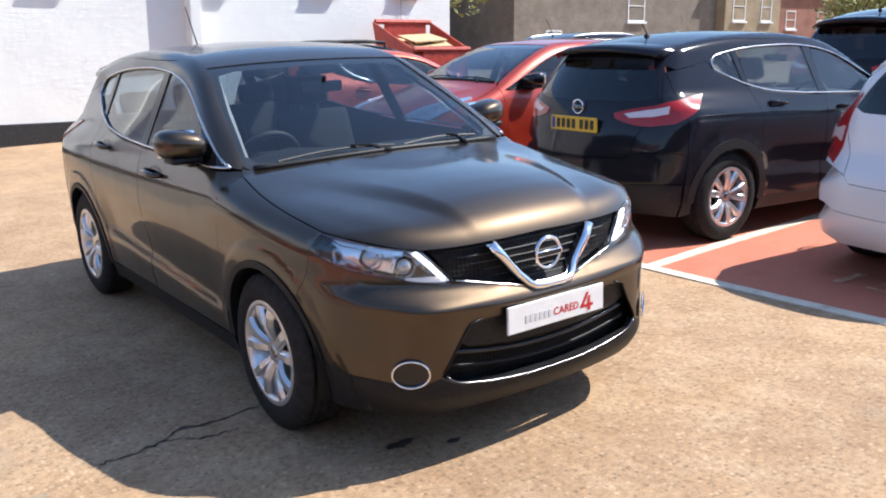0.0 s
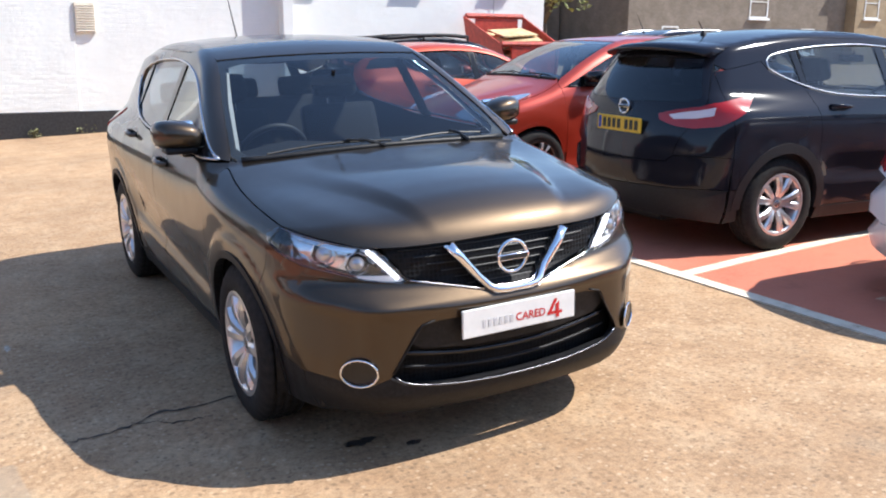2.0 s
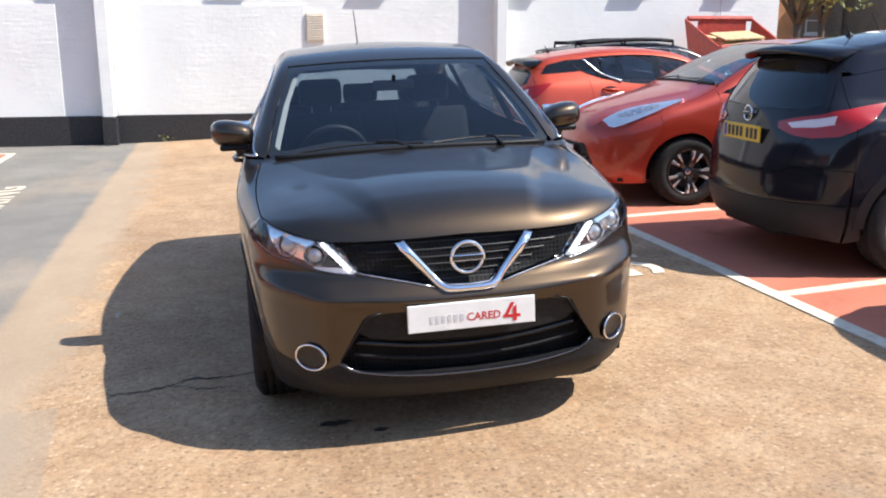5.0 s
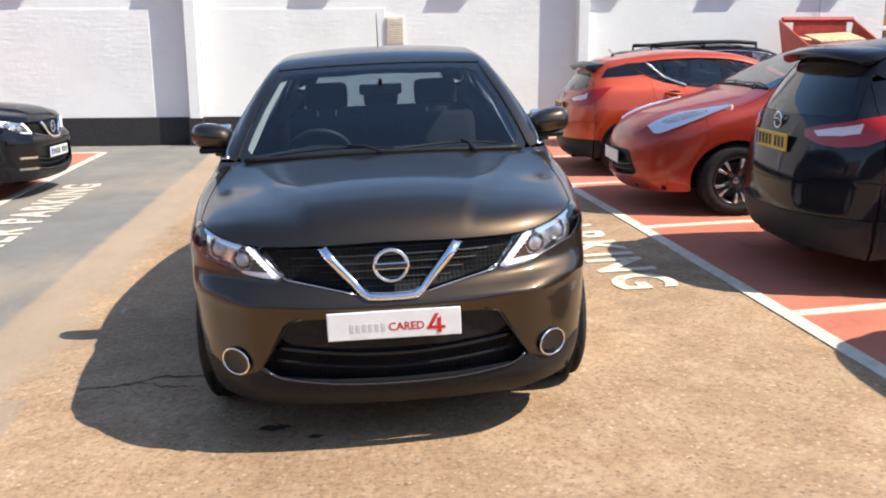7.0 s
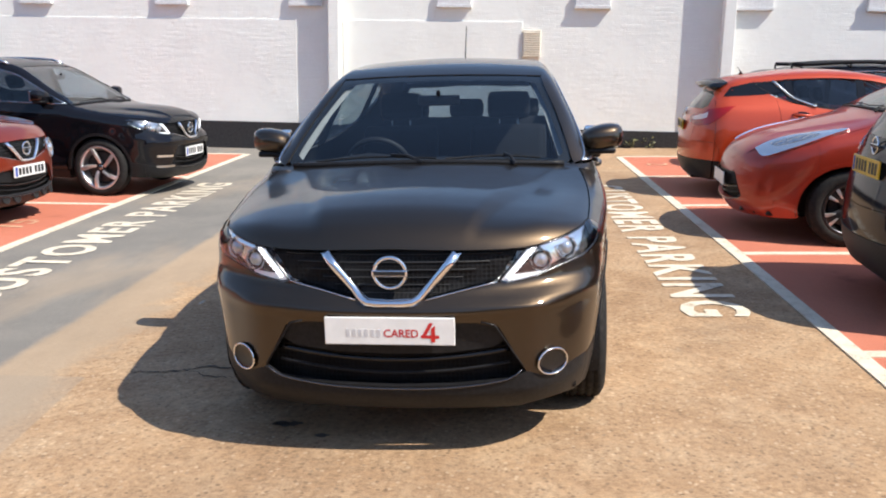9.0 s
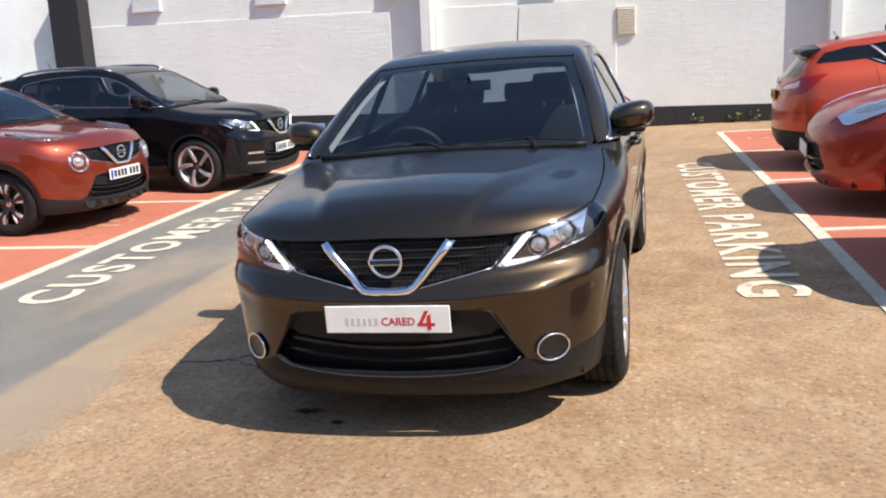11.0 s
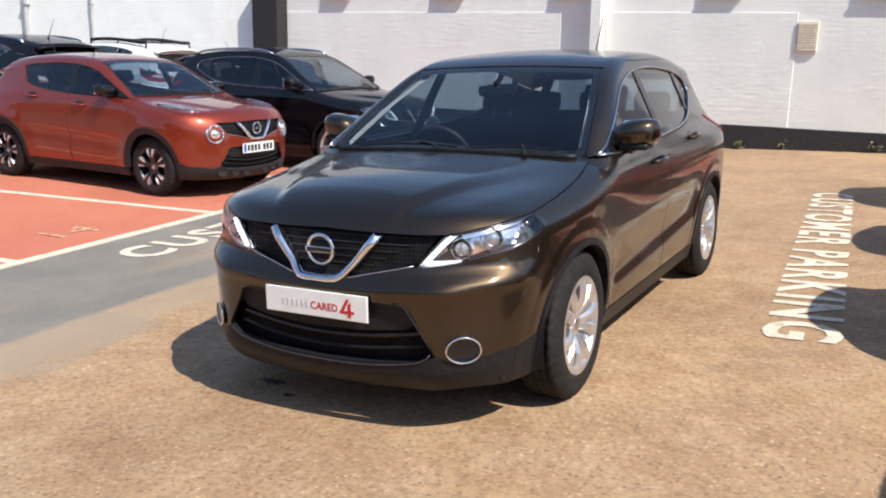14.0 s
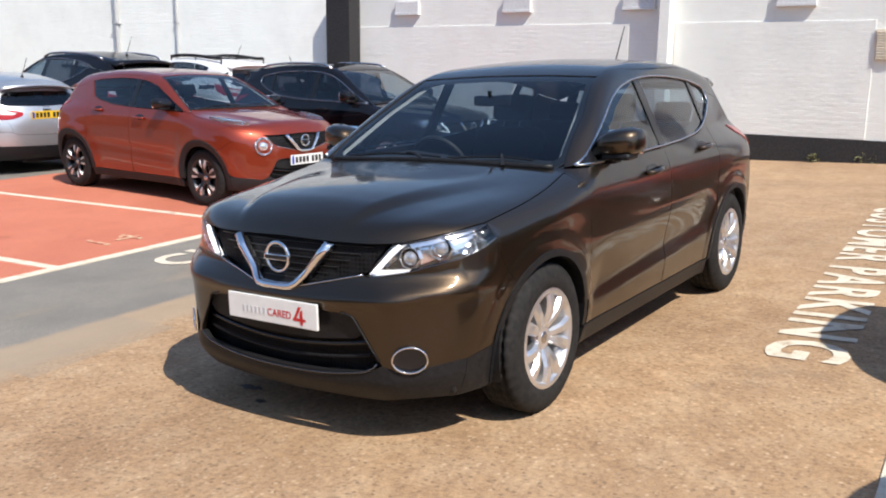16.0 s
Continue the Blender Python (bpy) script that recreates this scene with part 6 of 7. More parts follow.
def number_plate(car, B, end, z, material, marks):
    """A plate with plain bars where characters stand; marks are rows of (x, z, width, height, ink)."""
    c = (B.on_nose if end < 0 else B.on_tail)((0.0, z), (0.22, z))
    y, z = c[0][1] + end * 0.022, c[0][2]
    bm = bmesh.new()
    box(bm, (-0.26, min(y, y - end * 0.012), z - 0.056), (0.26, max(y, y - end * 0.012), z + 0.056), 0.004)
    plate = part("number_plate", bm, material, car, "flat rectangular plate with plain markings")
    bm = bmesh.new()
    box(bm, (-0.15, min(y - end * 0.012, y - end * 0.05), z - 0.05), (0.15, max(y - end * 0.012, y - end * 0.05), z + 0.05))
    part("plate_holder", bm, TRIM, plate)
    for mx, mz, mw, mh, ink in marks:  # plain bars
        bm = bmesh.new()
        yy = y + end * 0.0015
        xa = mx if end < 0 else -mx - mw
        box(bm, (xa, min(yy, y - end * 0.002), z + mz), (xa + mw, max(yy, y - end * 0.002), z + mz + mh))
        part("plate_mark", bm, ink, plate)


# ---- the brown crossover in the middle ----
TILT = 2.2
HERO = pose(0, 0, 0.0, 0.34, -TILT, 0)
PROMO = ([(-0.172 + 0.0245 * k, -0.0225, 0.014, 0.030, GREY_INK) for k in range(6)])
hero_car = crossover("crossover_car", HERO, BRONZE, "dark bronze-brown five-door crossover car parked in the yard", detail=2.0, front="v", p=SCULPTED,
          plate_front=(0.556, PLATE_WHITE, PROMO), plate_rear=(0.86, PLATE_YELLOW, []))
# the large red figure at the end of the plate
plate = [o for o in hero_car.children if o.name.startswith("number_plate") and o.data.materials[0] == PLATE_WHITE][0]
front = min(v.co.y for v in plate.data.vertices)
low = min(v.co.z for v in plate.data.vertices)
bm = text_mesh("CARED", 1.0, bold=0.014)
xs, ys = [v.co.x for v in bm.verts], [v.co.y for v in bm.verts]
for v in bm.verts:
    v.co = (-0.022 + 0.138 * (v.co.x - min(xs)) / (max(xs) - min(xs)), front - 0.0015, low + 0.032 + 0.033 * (v.co.y - min(ys)) / (max(ys) - min(ys)))
part("plate_word", bm, RED_INK, plate, "red word CARED")
bm = bmesh.new()
for k, stroke in enumerate((((0.00, 0.24), (0.46, 1.0), (0.68, 1.0), (0.22, 0.24)), ((0.00, 0.20), (0.00, 0.36), (1.00, 0.36), (1.00, 0.20)), ((0.56, 0.0), (0.56, 0.72), (0.78, 0.86), (0.78, 0.0)))):
    bm.faces.new([bm.verts.new((0.126 + 0.072 * u, front - 0.0012 - 0.0004 * k, low + 0.014 + 0.078 * w)) for u, w in stroke][::-1])
bmesh.ops.recalc_face_normals(bm, faces=bm.faces)
part("plate_figure", bm, RED_INK, plate, "large red figure 4")
ground_text("CUSTOMER PARKING", (1.10, 5.88), (0.062, -1), (1, 0.062), 5.92, 0.43, "words CUSTOMER PARKING in worn white paint")
ground_text("CUSTOMER PARKING", (-3.22, -0.05), (-0.064, 1), (-1, -0.064), 6.28, 0.46, "words CUSTOMER PARKING in worn white paint")



# ---- the other cars in the bays ----
def variant(**changes):
    p = dict(CROSSOVER)
    p.update(changes)
    return p


def warp(nose, front, door0, door1, rear, tail):
    return ([-2.4, -2.17, -1.323, -0.9, 0.1, 1.323, 2.165, 2.4], [nose - 0.23, nose, front, door0, door1, rear, tail, tail + 0.235])


SMALL_CROSSOVER = variant(
    top=[(-2.2, 0.74), (-2.08, 0.86), (-1.95, 0.945), (-1.65, 1.005), (-1.25, 1.055), (-0.98, 1.085), (-0.85, 1.14), (-0.5, 1.335), (-0.2, 1.47),
         (-0.02, 1.515), (0.2, 1.54), (0.6, 1.555), (1.05, 1.535), (1.45, 1.485), (1.75, 1.39), (2.05, 1.22)],
    wide=[(0.12, 0.78), (0.28, 0.835), (0.5, 0.865), (0.72, 0.882), (0.88, 0.880), (0.98, 0.862), (1.06, 0.832), (1.12, 0.805), (1.30, 0.715), (1.48, 0.62), (1.62, 0.55)],
    nose=[(0.12, -1.86), (0.20, -1.95), (0.28, -2.02), (0.40, -2.055), (0.55, -2.06), (0.70, -2.05), (0.80, -2.03), (0.90, -1.98), (1.1, -1.85)],
    tail=[(0.15, 1.92), (0.3, 2.02), (0.5, 2.06), (0.75, 2.05), (0.92, 2.0), (1.05, 1.93), (1.25, 1.80), (1.40, 1.68), (1.6, 1.55)],
    crown=[(-2.2, 0.10), (-1.3, 0.08), (-0.9, 0.05), (-0.2, 0.04), (0.2, 0.09), (1.9, 0.12)],
    flare=0.030, quarter_bar=(1.12, 1.18), swells=((1.36, 0.80, 0.40, 0.20, 0.035), (-1.28, 0.82, 0.40, 0.18, 0.030)), bulge=(0.30, 0.55, -1.95, -0.98, 0.012), hubs=(-1.265, 1.35), radius=0.335, rim=0.228, track=0.765, across=0.98,
    lengthwise=warp(-2.06, -1.265, -0.86, 0.12, 1.35, 2.12), upright=([0, 0.345, 0.9, 1.07, 1.5, 1.6, 2.0], [0, 0.335, 0.885, 1.075, 1.445, 1.545, 1.9]))
ELECTRIC_HATCH = variant(
    top=[(-2.45, 0.62), (-2.28, 0.77), (-2.1, 0.85), (-1.8, 0.93), (-1.45, 1.02), (-1.2, 1.085), (-1.05, 1.15), (-0.65, 1.345), (-0.3, 1.475),
         (-0.1, 1.515), (0.2, 1.545), (0.6, 1.55), (1.1, 1.51), (1.55, 1.43), (1.9, 1.34), (2.15, 1.28)],
    wide=[(0.12, 0.78), (0.28, 0.835), (0.5, 0.865), (0.72, 0.880), (0.88, 0.872), (0.98, 0.852), (1.06, 0.822), (1.12, 0.80), (1.30, 0.725), (1.48, 0.635), (1.62, 0.56)],
    nose=[(0.12, -2.1), (0.20, -2.19), (0.28, -2.25), (0.40, -2.275), (0.55, -2.27), (0.68, -2.24), (0.80, -2.17), (0.90, -2.05), (1.1, -1.8)],
    bow=(0.24, 0.50), r_nose=0.14, flare=0.006, bulge=(0.30, 0.55, -2.1, -1.2, 0.010), hubs=(-1.35, 1.35), radius=0.325, rim=0.218, track=0.765, across=0.97,
    lengthwise=warp(-2.28, -1.35, -1.02, 0.05, 1.35, 2.165), upright=([0, 0.345, 0.9, 1.07, 1.5, 1.6, 2.0], [0, 0.325, 0.86, 1.045, 1.455, 1.55, 1.9]))
SMALL_HATCH = variant(
    top=[(-2.15, 0.62), (-2.0, 0.78), (-1.85, 0.87), (-1.55, 0.94), (-1.2, 1.00), (-0.98, 1.035), (-0.85, 1.08), (-0.5, 1.25), (-0.2, 1.375),
         (-0.02, 1.415), (0.2, 1.445), (0.6, 1.455), (1.05, 1.415), (1.45, 1.35), (1.75, 1.28), (2.0, 1.2)],
    wide=[(0.12, 0.77), (0.26, 0.825), (0.46, 0.855), (0.66, 0.870), (0.80, 0.866), (0.90, 0.848), (0.98, 0.818), (1.04, 0.79), (1.20, 0.71), (1.38, 0.62), (1.5, 0.55)],
    nose=[(0.12, -1.84), (0.20, -1.93), (0.28, -1.98), (0.40, -2.0), (0.55, -2.0), (0.66, -1.98), (0.78, -1.94), (0.9, -1.85), (1.1, -1.7)],
    tail=[(0.15, 1.84), (0.3, 1.92), (0.5, 1.955), (0.75, 1.94), (0.88, 1.90), (0.98, 1.85), (1.15, 1.72), (1.30, 1.60), (1.5, 1.45)],
    flare=0.012, bulge=(0.30, 0.55, -1.9, -0.98, 0.010), hubs=(-1.262, 1.262), radius=0.31, rim=0.21, track=0.745, across=0.96,
    lengthwise=warp(-2.0, -1.262, -0.86, 0.10, 1.262, 1.955), upright=([0, 0.345, 0.9, 1.07, 1.5, 1.6, 2.0], [0, 0.31, 0.80, 0.985, 1.36, 1.455, 1.8]))
TALL_HATCH = variant(
    top=[(-2.15, 0.66), (-2.0, 0.83), (-1.85, 0.92), (-1.55, 1.00), (-1.2, 1.06), (-1.02, 1.09), (-0.9, 1.14), (-0.55, 1.33), (-0.25, 1.455),
         (-0.05, 1.495), (0.2, 1.52), (0.6, 1.53), (1.1, 1.505), (1.55, 1.46), (1.95, 1.41), (2.2, 1.37)],
    wide=[(0.12, 0.76), (0.26, 0.81), (0.46, 0.835), (0.66, 0.848), (0.86, 0.845), (0.98, 0.83), (1.06, 0.805), (1.12, 0.785), (1.30, 0.715), (1.48, 0.63), (1.6, 0.56)],
    tail=[(0.15, 2.06), (0.3, 2.17), (0.5, 2.20), (0.68, 2.17), (0.80, 2.09), (0.95, 2.05), (1.08, 2.01), (1.25, 1.94), (1.40, 1.86), (1.6, 1.75)],
    nose=[(0.12, -1.84), (0.20, -1.93), (0.28, -1.98), (0.40, -2.0), (0.55, -2.0), (0.66, -1.98), (0.78, -1.95), (0.9, -1.88), (1.1, -1.7)],
    flare=0.010, bulge=(0.30, 0.55, -1.9, -0.98, 0.010), hubs=(-1.30, 1.30), radius=0.31, rim=0.21, track=0.73, across=0.94,
    lengthwise=warp(-2.0, -1.30, -0.90, 0.08, 1.30, 2.08), upright=([0, 0.345, 0.9, 1.07, 1.5, 1.6, 2.0], [0, 0.31, 0.875, 1.06, 1.43, 1.53, 1.9]))


def parked(x, y, turn):
    """A car's pose in a bay, on the slope of the yard."""
    return pose(x, y, ground_z(x, y) + 0.003, 0, 0, turn)


YELLOW_MARKS = [(-0.245, -0.045, 0.035, 0.09, BLUE_INK)] + [(-0.19 + 0.058 * k + (0.03 if k > 3 else 0), -0.036, 0.040, 0.072, INK) for k in range(7)]
crossover("crossover_car", parked(4.71, 0.313, 88), NAVY_PAINT, "black crossover car with a yellow rear plate and silver wheels", "parked cars", 0.9,
          gate_glass=DARK_GLASS, cladding=GREY_TRIM, arch_band=0.045, rod=0.35, p=SCULPTED, plate_rear=(0.885, PLATE_YELLOW, YELLOW_MARKS))
crossover("crossover_car", parked(-6.10, 5.72, 88) @ Matrix.Diagonal((1, 1, 1.025, 1)), BLACK_PAINT, "black crossover car with dark two-tone wheels and silver roof rails", "parked cars", 0.8,
          glass_rear=DARK_GLASS, lamps="strip", wheel=("blade", 5), p=dict(SCULPTED, rim=0.25), rod=0.5, roof_rails=True, plate_front=(0.50, PLATE_WHITE, YELLOW_MARKS))
crossover("small_crossover_car", parked(-6.685, 3.063, 88), RUST_PAINT, "burnt orange small crossover car with black arches and round headlamps", "parked cars", 0.9, p=SMALL_CROSSOVER,
          lamps="round", wheel=("dark", 5), arch_band=0.05, rod=0.5, mirror_colour=GLOSS_BLACK, cladding=GREY_TRIM, strip_material=TRIM, thick_pillar=(1.14, 1.00), plate_front=(0.56, PLATE_WHITE, YELLOW_MARKS))
crossover("electric_hatchback_car", parked(4.48, 2.99, -92), RED_PAINT, "dark red electric hatchback with long raised headlamps", "parked cars", 0.8, p=ELECTRIC_HATCH,
          lamps="long", cladding=RED_PAINT, strip_material=TRIM, rod=0.5, front="closed", wheel=("dark", 5), mirror_colour=GLOSS_BLACK, plate_front=(0.50, PLATE_WHITE, []))
orange_hatch = crossover("small_hatchback_car", parked(4.13, 5.6, 88), ORANGE_PAINT, "bright orange-red small hatchback seen from behind", "parked cars", 0.8, p=SMALL_HATCH, strip_material=TRIM, gate_glass=DARK_GLASS,
          lamps="swept", rod=0.3, spoiler_colour=GLOSS_BLACK, plate_rear=(0.88, PLATE_YELLOW, YELLOW_MARKS))
# its black rear pillar behind a silver chevron
hatch_body = Body(SMALL_HATCH)
black = panel(hatch_body, hatch_body.on_side(*curve([(1.06, 1.445), (1.32, 1.425), (1.60, 1.36), (1.70, 1.24), (1.45, 1.25), (1.22, 1.27), (0.98, 1.31), (1.06, 1.445)], 0.04, False)[:-1]),
              (1, 0, 0), (0, 1.3, 1.1), 0.05, lift=0.004, thick=0.012, gap=0)
both("pillar_cover", black, GLOSS_BLACK, orange_hatch, "gloss black cover on the rear pillar")
bead("chevron", hatch_body, hatch_body.on_side(*curve([(1.10, 1.44), (0.98, 1.33), (0.86, 1.23), (0.62, 1.135)], 0.04)), 0.006, 0.016, SATIN, orange_hatch, "silver chevron behind the side window")
crossover("tall_hatchback_car", parked(5.12, -2.20, 88), WHITE_PAINT, "white tall hatchback with upright red tail lamps", "parked cars", 0.8, p=TALL_HATCH,
          lamps="swept", tail_style="upright", glass_rear=DARK_GLASS, cladding=WHITE_PAINT)



# ---- beyond the bays ----
def brick_material(name, a, b, mortar):
    n = Nodes(name, a, 0.85)
    brick = n.tree.nodes.new("ShaderNodeTexBrick")
    for key, v in (("Scale", 1.0), ("Mortar Size", 0.008), ("Brick Width", 0.225), ("Row Height", 0.075)):
        brick.inputs[key].default_value = v
    brick.inputs["Color1"].default_value, brick.inputs["Color2"].default_value, brick.inputs["Mortar"].default_value = (*a, 1), (*b, 1), (*mortar, 1)
    n.coords()
    sep, join = n.node("ShaderNodeSeparateXYZ"), n.node("ShaderNodeCombineXYZ")
    n.link(n.geo.outputs["Position"], sep.inputs[0])
    n.link(n.math('ADD', sep.outputs[0], sep.outputs[1]), join.inputs[0])
    n.link(sep.outputs[2], join.inputs[1])
    n.link(join.outputs[0], brick.inputs["Vector"])
    stain = n.ramp(n.noise(0.8, 5, 0.6, local=False), [(0.35, (0.75, 0.73, 0.7)), (0.65, (1.05, 1.05, 1.05))])
    n.color(n.mix(1.0, brick.outputs["Color"], stain, 'MULTIPLY'))
    return n.bump(brick.outputs["Fac"], 0.3, -0.01).mat


BROWN_STONE = brick_material("brown_stone", (0.215, 0.178, 0.142), (0.265, 0.216, 0.172), (0.19, 0.162, 0.135))
TAN_STONE = brick_material("tan_stone", (0.36, 0.27, 0.16), (0.42, 0.32, 0.20), (0.33, 0.27, 0.2))
RED_BRICK = brick_material("red_brick", (0.24, 0.075, 0.045), (0.30, 0.10, 0.06), (0.3, 0.25, 0.2))
ORANGE_BRICK = brick_material("orange_brick", (0.50, 0.20, 0.08), (0.56, 0.25, 0.11), (0.5, 0.35, 0.22))
SLATE = plain("slate_roof", (0.07, 0.07, 0.08), 0.7, 0, 6, 0.3, 0.5)
WINDOW_WHITE = plain("white_window_frame", (0.75, 0.75, 0.74), 0.45, 0, 30, 0.05, 0)
BARK = plain("bark", (0.10, 0.07, 0.05), 0.9, 0, 14, 0.4, 0.6)
PANE = Nodes("house_pane", (0.02, 0.025, 0.03), 0.06).mat


def leaf_material(name, color):
    n = Nodes(name, color, 0.6)
    r = n.tree.nodes.new("ShaderNodeNewGeometry").outputs["Random Per Island"]
    n.color(n.ramp(r, [(0.0, tuple(c * 0.55 for c in color)), (0.5, color), (1.0, tuple(min(1, c * 1.6) for c in color))]))
    n.set("Subsurface Weight", 0.0)
    return n.mat


LEAVES = leaf_material("tree_leaves", (0.21, 0.215, 0.06))
HEDGE = leaf_material("hedge_leaves", (0.035, 0.055, 0.018))
WEED = leaf_material("weed_leaves", (0.13, 0.125, 0.05))


def leaf_cloud(clumps, count, size, rng):
    """Many small folded leaves round the given clumps, as plain lists."""
    vs, fs = [], []
    for k in range(count):
        c, r = clumps[rng.randrange(len(clumps))]
        d = Vector((rng.gauss(0, 1), rng.gauss(0, 1), rng.gauss(0, 0.8)))
        d = d.normalized() * r * rng.random() ** 0.4
        p = Vector(c) + d
        a = Vector((rng.uniform(-1, 1), rng.uniform(-1, 1), rng.uniform(-0.6, 0.6))).normalized()
        b = a.cross(Vector((rng.uniform(-1, 1), rng.uniform(-1, 1), rng.uniform(0.2, 1)))).normalized()
        s = size * rng.uniform(0.6, 1.4)
        n = len(vs)
        vs += [p - a * s, p + b * s * 0.5, p + a * s, p - b * s * 0.5]
        fs.append((n, n + 1, n + 2, n + 3))
    return vs, fs


def raw(name, vs, fs, material, parent=None, kind=""):
    me = bpy.data.meshes.new(name)
    me.from_pydata([tuple(v) for v in vs], [], fs)
    me.materials.append(material)
    ob = new(name, me)
    ob.parent = parent
    if kind:
        tagged(ob, kind=kind)
    return ob


def tree(x, y, high, spread, seed, label, leaves=LEAVES, count=2600):
    rng = random.Random(seed)
    top = thing("tree", pose(x, y, ground_z(x, y)), label, "tree", "trees beyond the yard")
    bm = bmesh.new()
    fork = high * 0.35
    tube(bm, [(0, 0, -0.2), (0.1, 0.05, fork * 0.5), (0.05, 0.1, fork)], [high * 0.035, high * 0.028, high * 0.024], 10)
    clumps = []
    for k in range(9):
        a = 2 * math.pi * k / 9 + rng.uniform(-0.3, 0.3)
        r = spread * rng.uniform(0.35, 0.95)
        end = Vector((r * math.cos(a), r * math.sin(a), fork + (high - fork) * rng.uniform(0.25, 0.95)))
        mid = Vector((0.05, 0.1, fork)) * 0.5 + end * 0.5 + Vector((0, 0, 0.3))
        tube(bm, [(0.05, 0.1, fork - 0.1), mid, end], [high * 0.018, high * 0.010, high * 0.004], 6)
        clumps += [(end, spread * 0.33), (mid + Vector((rng.uniform(-1, 1), rng.uniform(-1, 1), 0.4)) * spread * 0.25, spread * 0.30)]
    clumps.append((Vector((0, 0, high * 0.9)), spread * 0.4))
    part("trunk", bm, BARK, top, smooth=True)
    vs, fs = leaf_cloud(clumps, count, high * 0.022, rng)
    raw("crown", vs, fs, leaves, top, "stuff")
    return top


def house_window(wall, x0, x1, z0, z1, y, material=WINDOW_WHITE, way=-1):
    """A sash window set in a wall that faces -y: frame, bars, panes, sill."""
    t = 0.09
    bm = bmesh.new()
    for lo, hi in (((x0, z0), (x0 + t, z1)), ((x1 - t, z0), (x1, z1)), ((x0 + t, z0), (x1 - t, z0 + t)), ((x0 + t, z1 - t), (x1 - t, z1)),
                   ((x0 + t, (z0 + z1) / 2 - 0.03), (x1 - t, (z0 + z1) / 2 + 0.03))):
        box(bm, (lo[0], y - 0.03, lo[1]), (hi[0], y + 0.06, hi[1]))
    w = part("window", bm, material, wall, "white sash window")
    for a, b in ((z0 + t, (z0 + z1) / 2 - 0.03), ((z0 + z1) / 2 + 0.03, z1 - t)):
        bm = bmesh.new()
        box(bm, (x0 + t, y + 0.02, a), (x1 - t, y + 0.04, b))
        part("pane", bm, PANE, w)
    bm = bmesh.new()
    box(bm, (x0 - 0.12, y - 0.16, z0 - 0.16), (x1 + 0.12, y, z0), 0.02)
    part("sill", bm, material, w)


def house(x0, x1, y0, y1, high, material, windows, label, roof=2.6, storey=0.0):
    """A plain terrace house facing -y, with its slate roof."""
    top = thing("house", pose(0, 0, 0), label, "house", "houses beyond the yard")
    bm = bmesh.new()
    box(bm, (x0, y0, -0.5), (x1, y1, high))
    wall = part("wall", bm, material, top)
    bm = bmesh.new()
    ym = (y0 + y1) / 2
    a = [bm.verts.new(v) for v in ((x0 - 0.2, y0 - 0.35, high - 0.05), (x1 + 0.2, y0 - 0.35, high - 0.05), (x1 + 0.2, y1 + 0.35, high - 0.05), (x0 - 0.2, y1 + 0.35, high - 0.05),
                                   (x0 - 0.2, ym, high + roof), (x1 + 0.2, ym, high + roof))]
    for f in ((0, 1, 5, 4), (2, 3, 4, 5), (0, 4, 3), (1, 2, 5), (3, 2, 1, 0)):
        bm.faces.new([a[k] for k in f])
    part("roof", bm, SLATE, top)
    for q in windows:
        house_window(top, *q, y0 - 0.01)
    return top


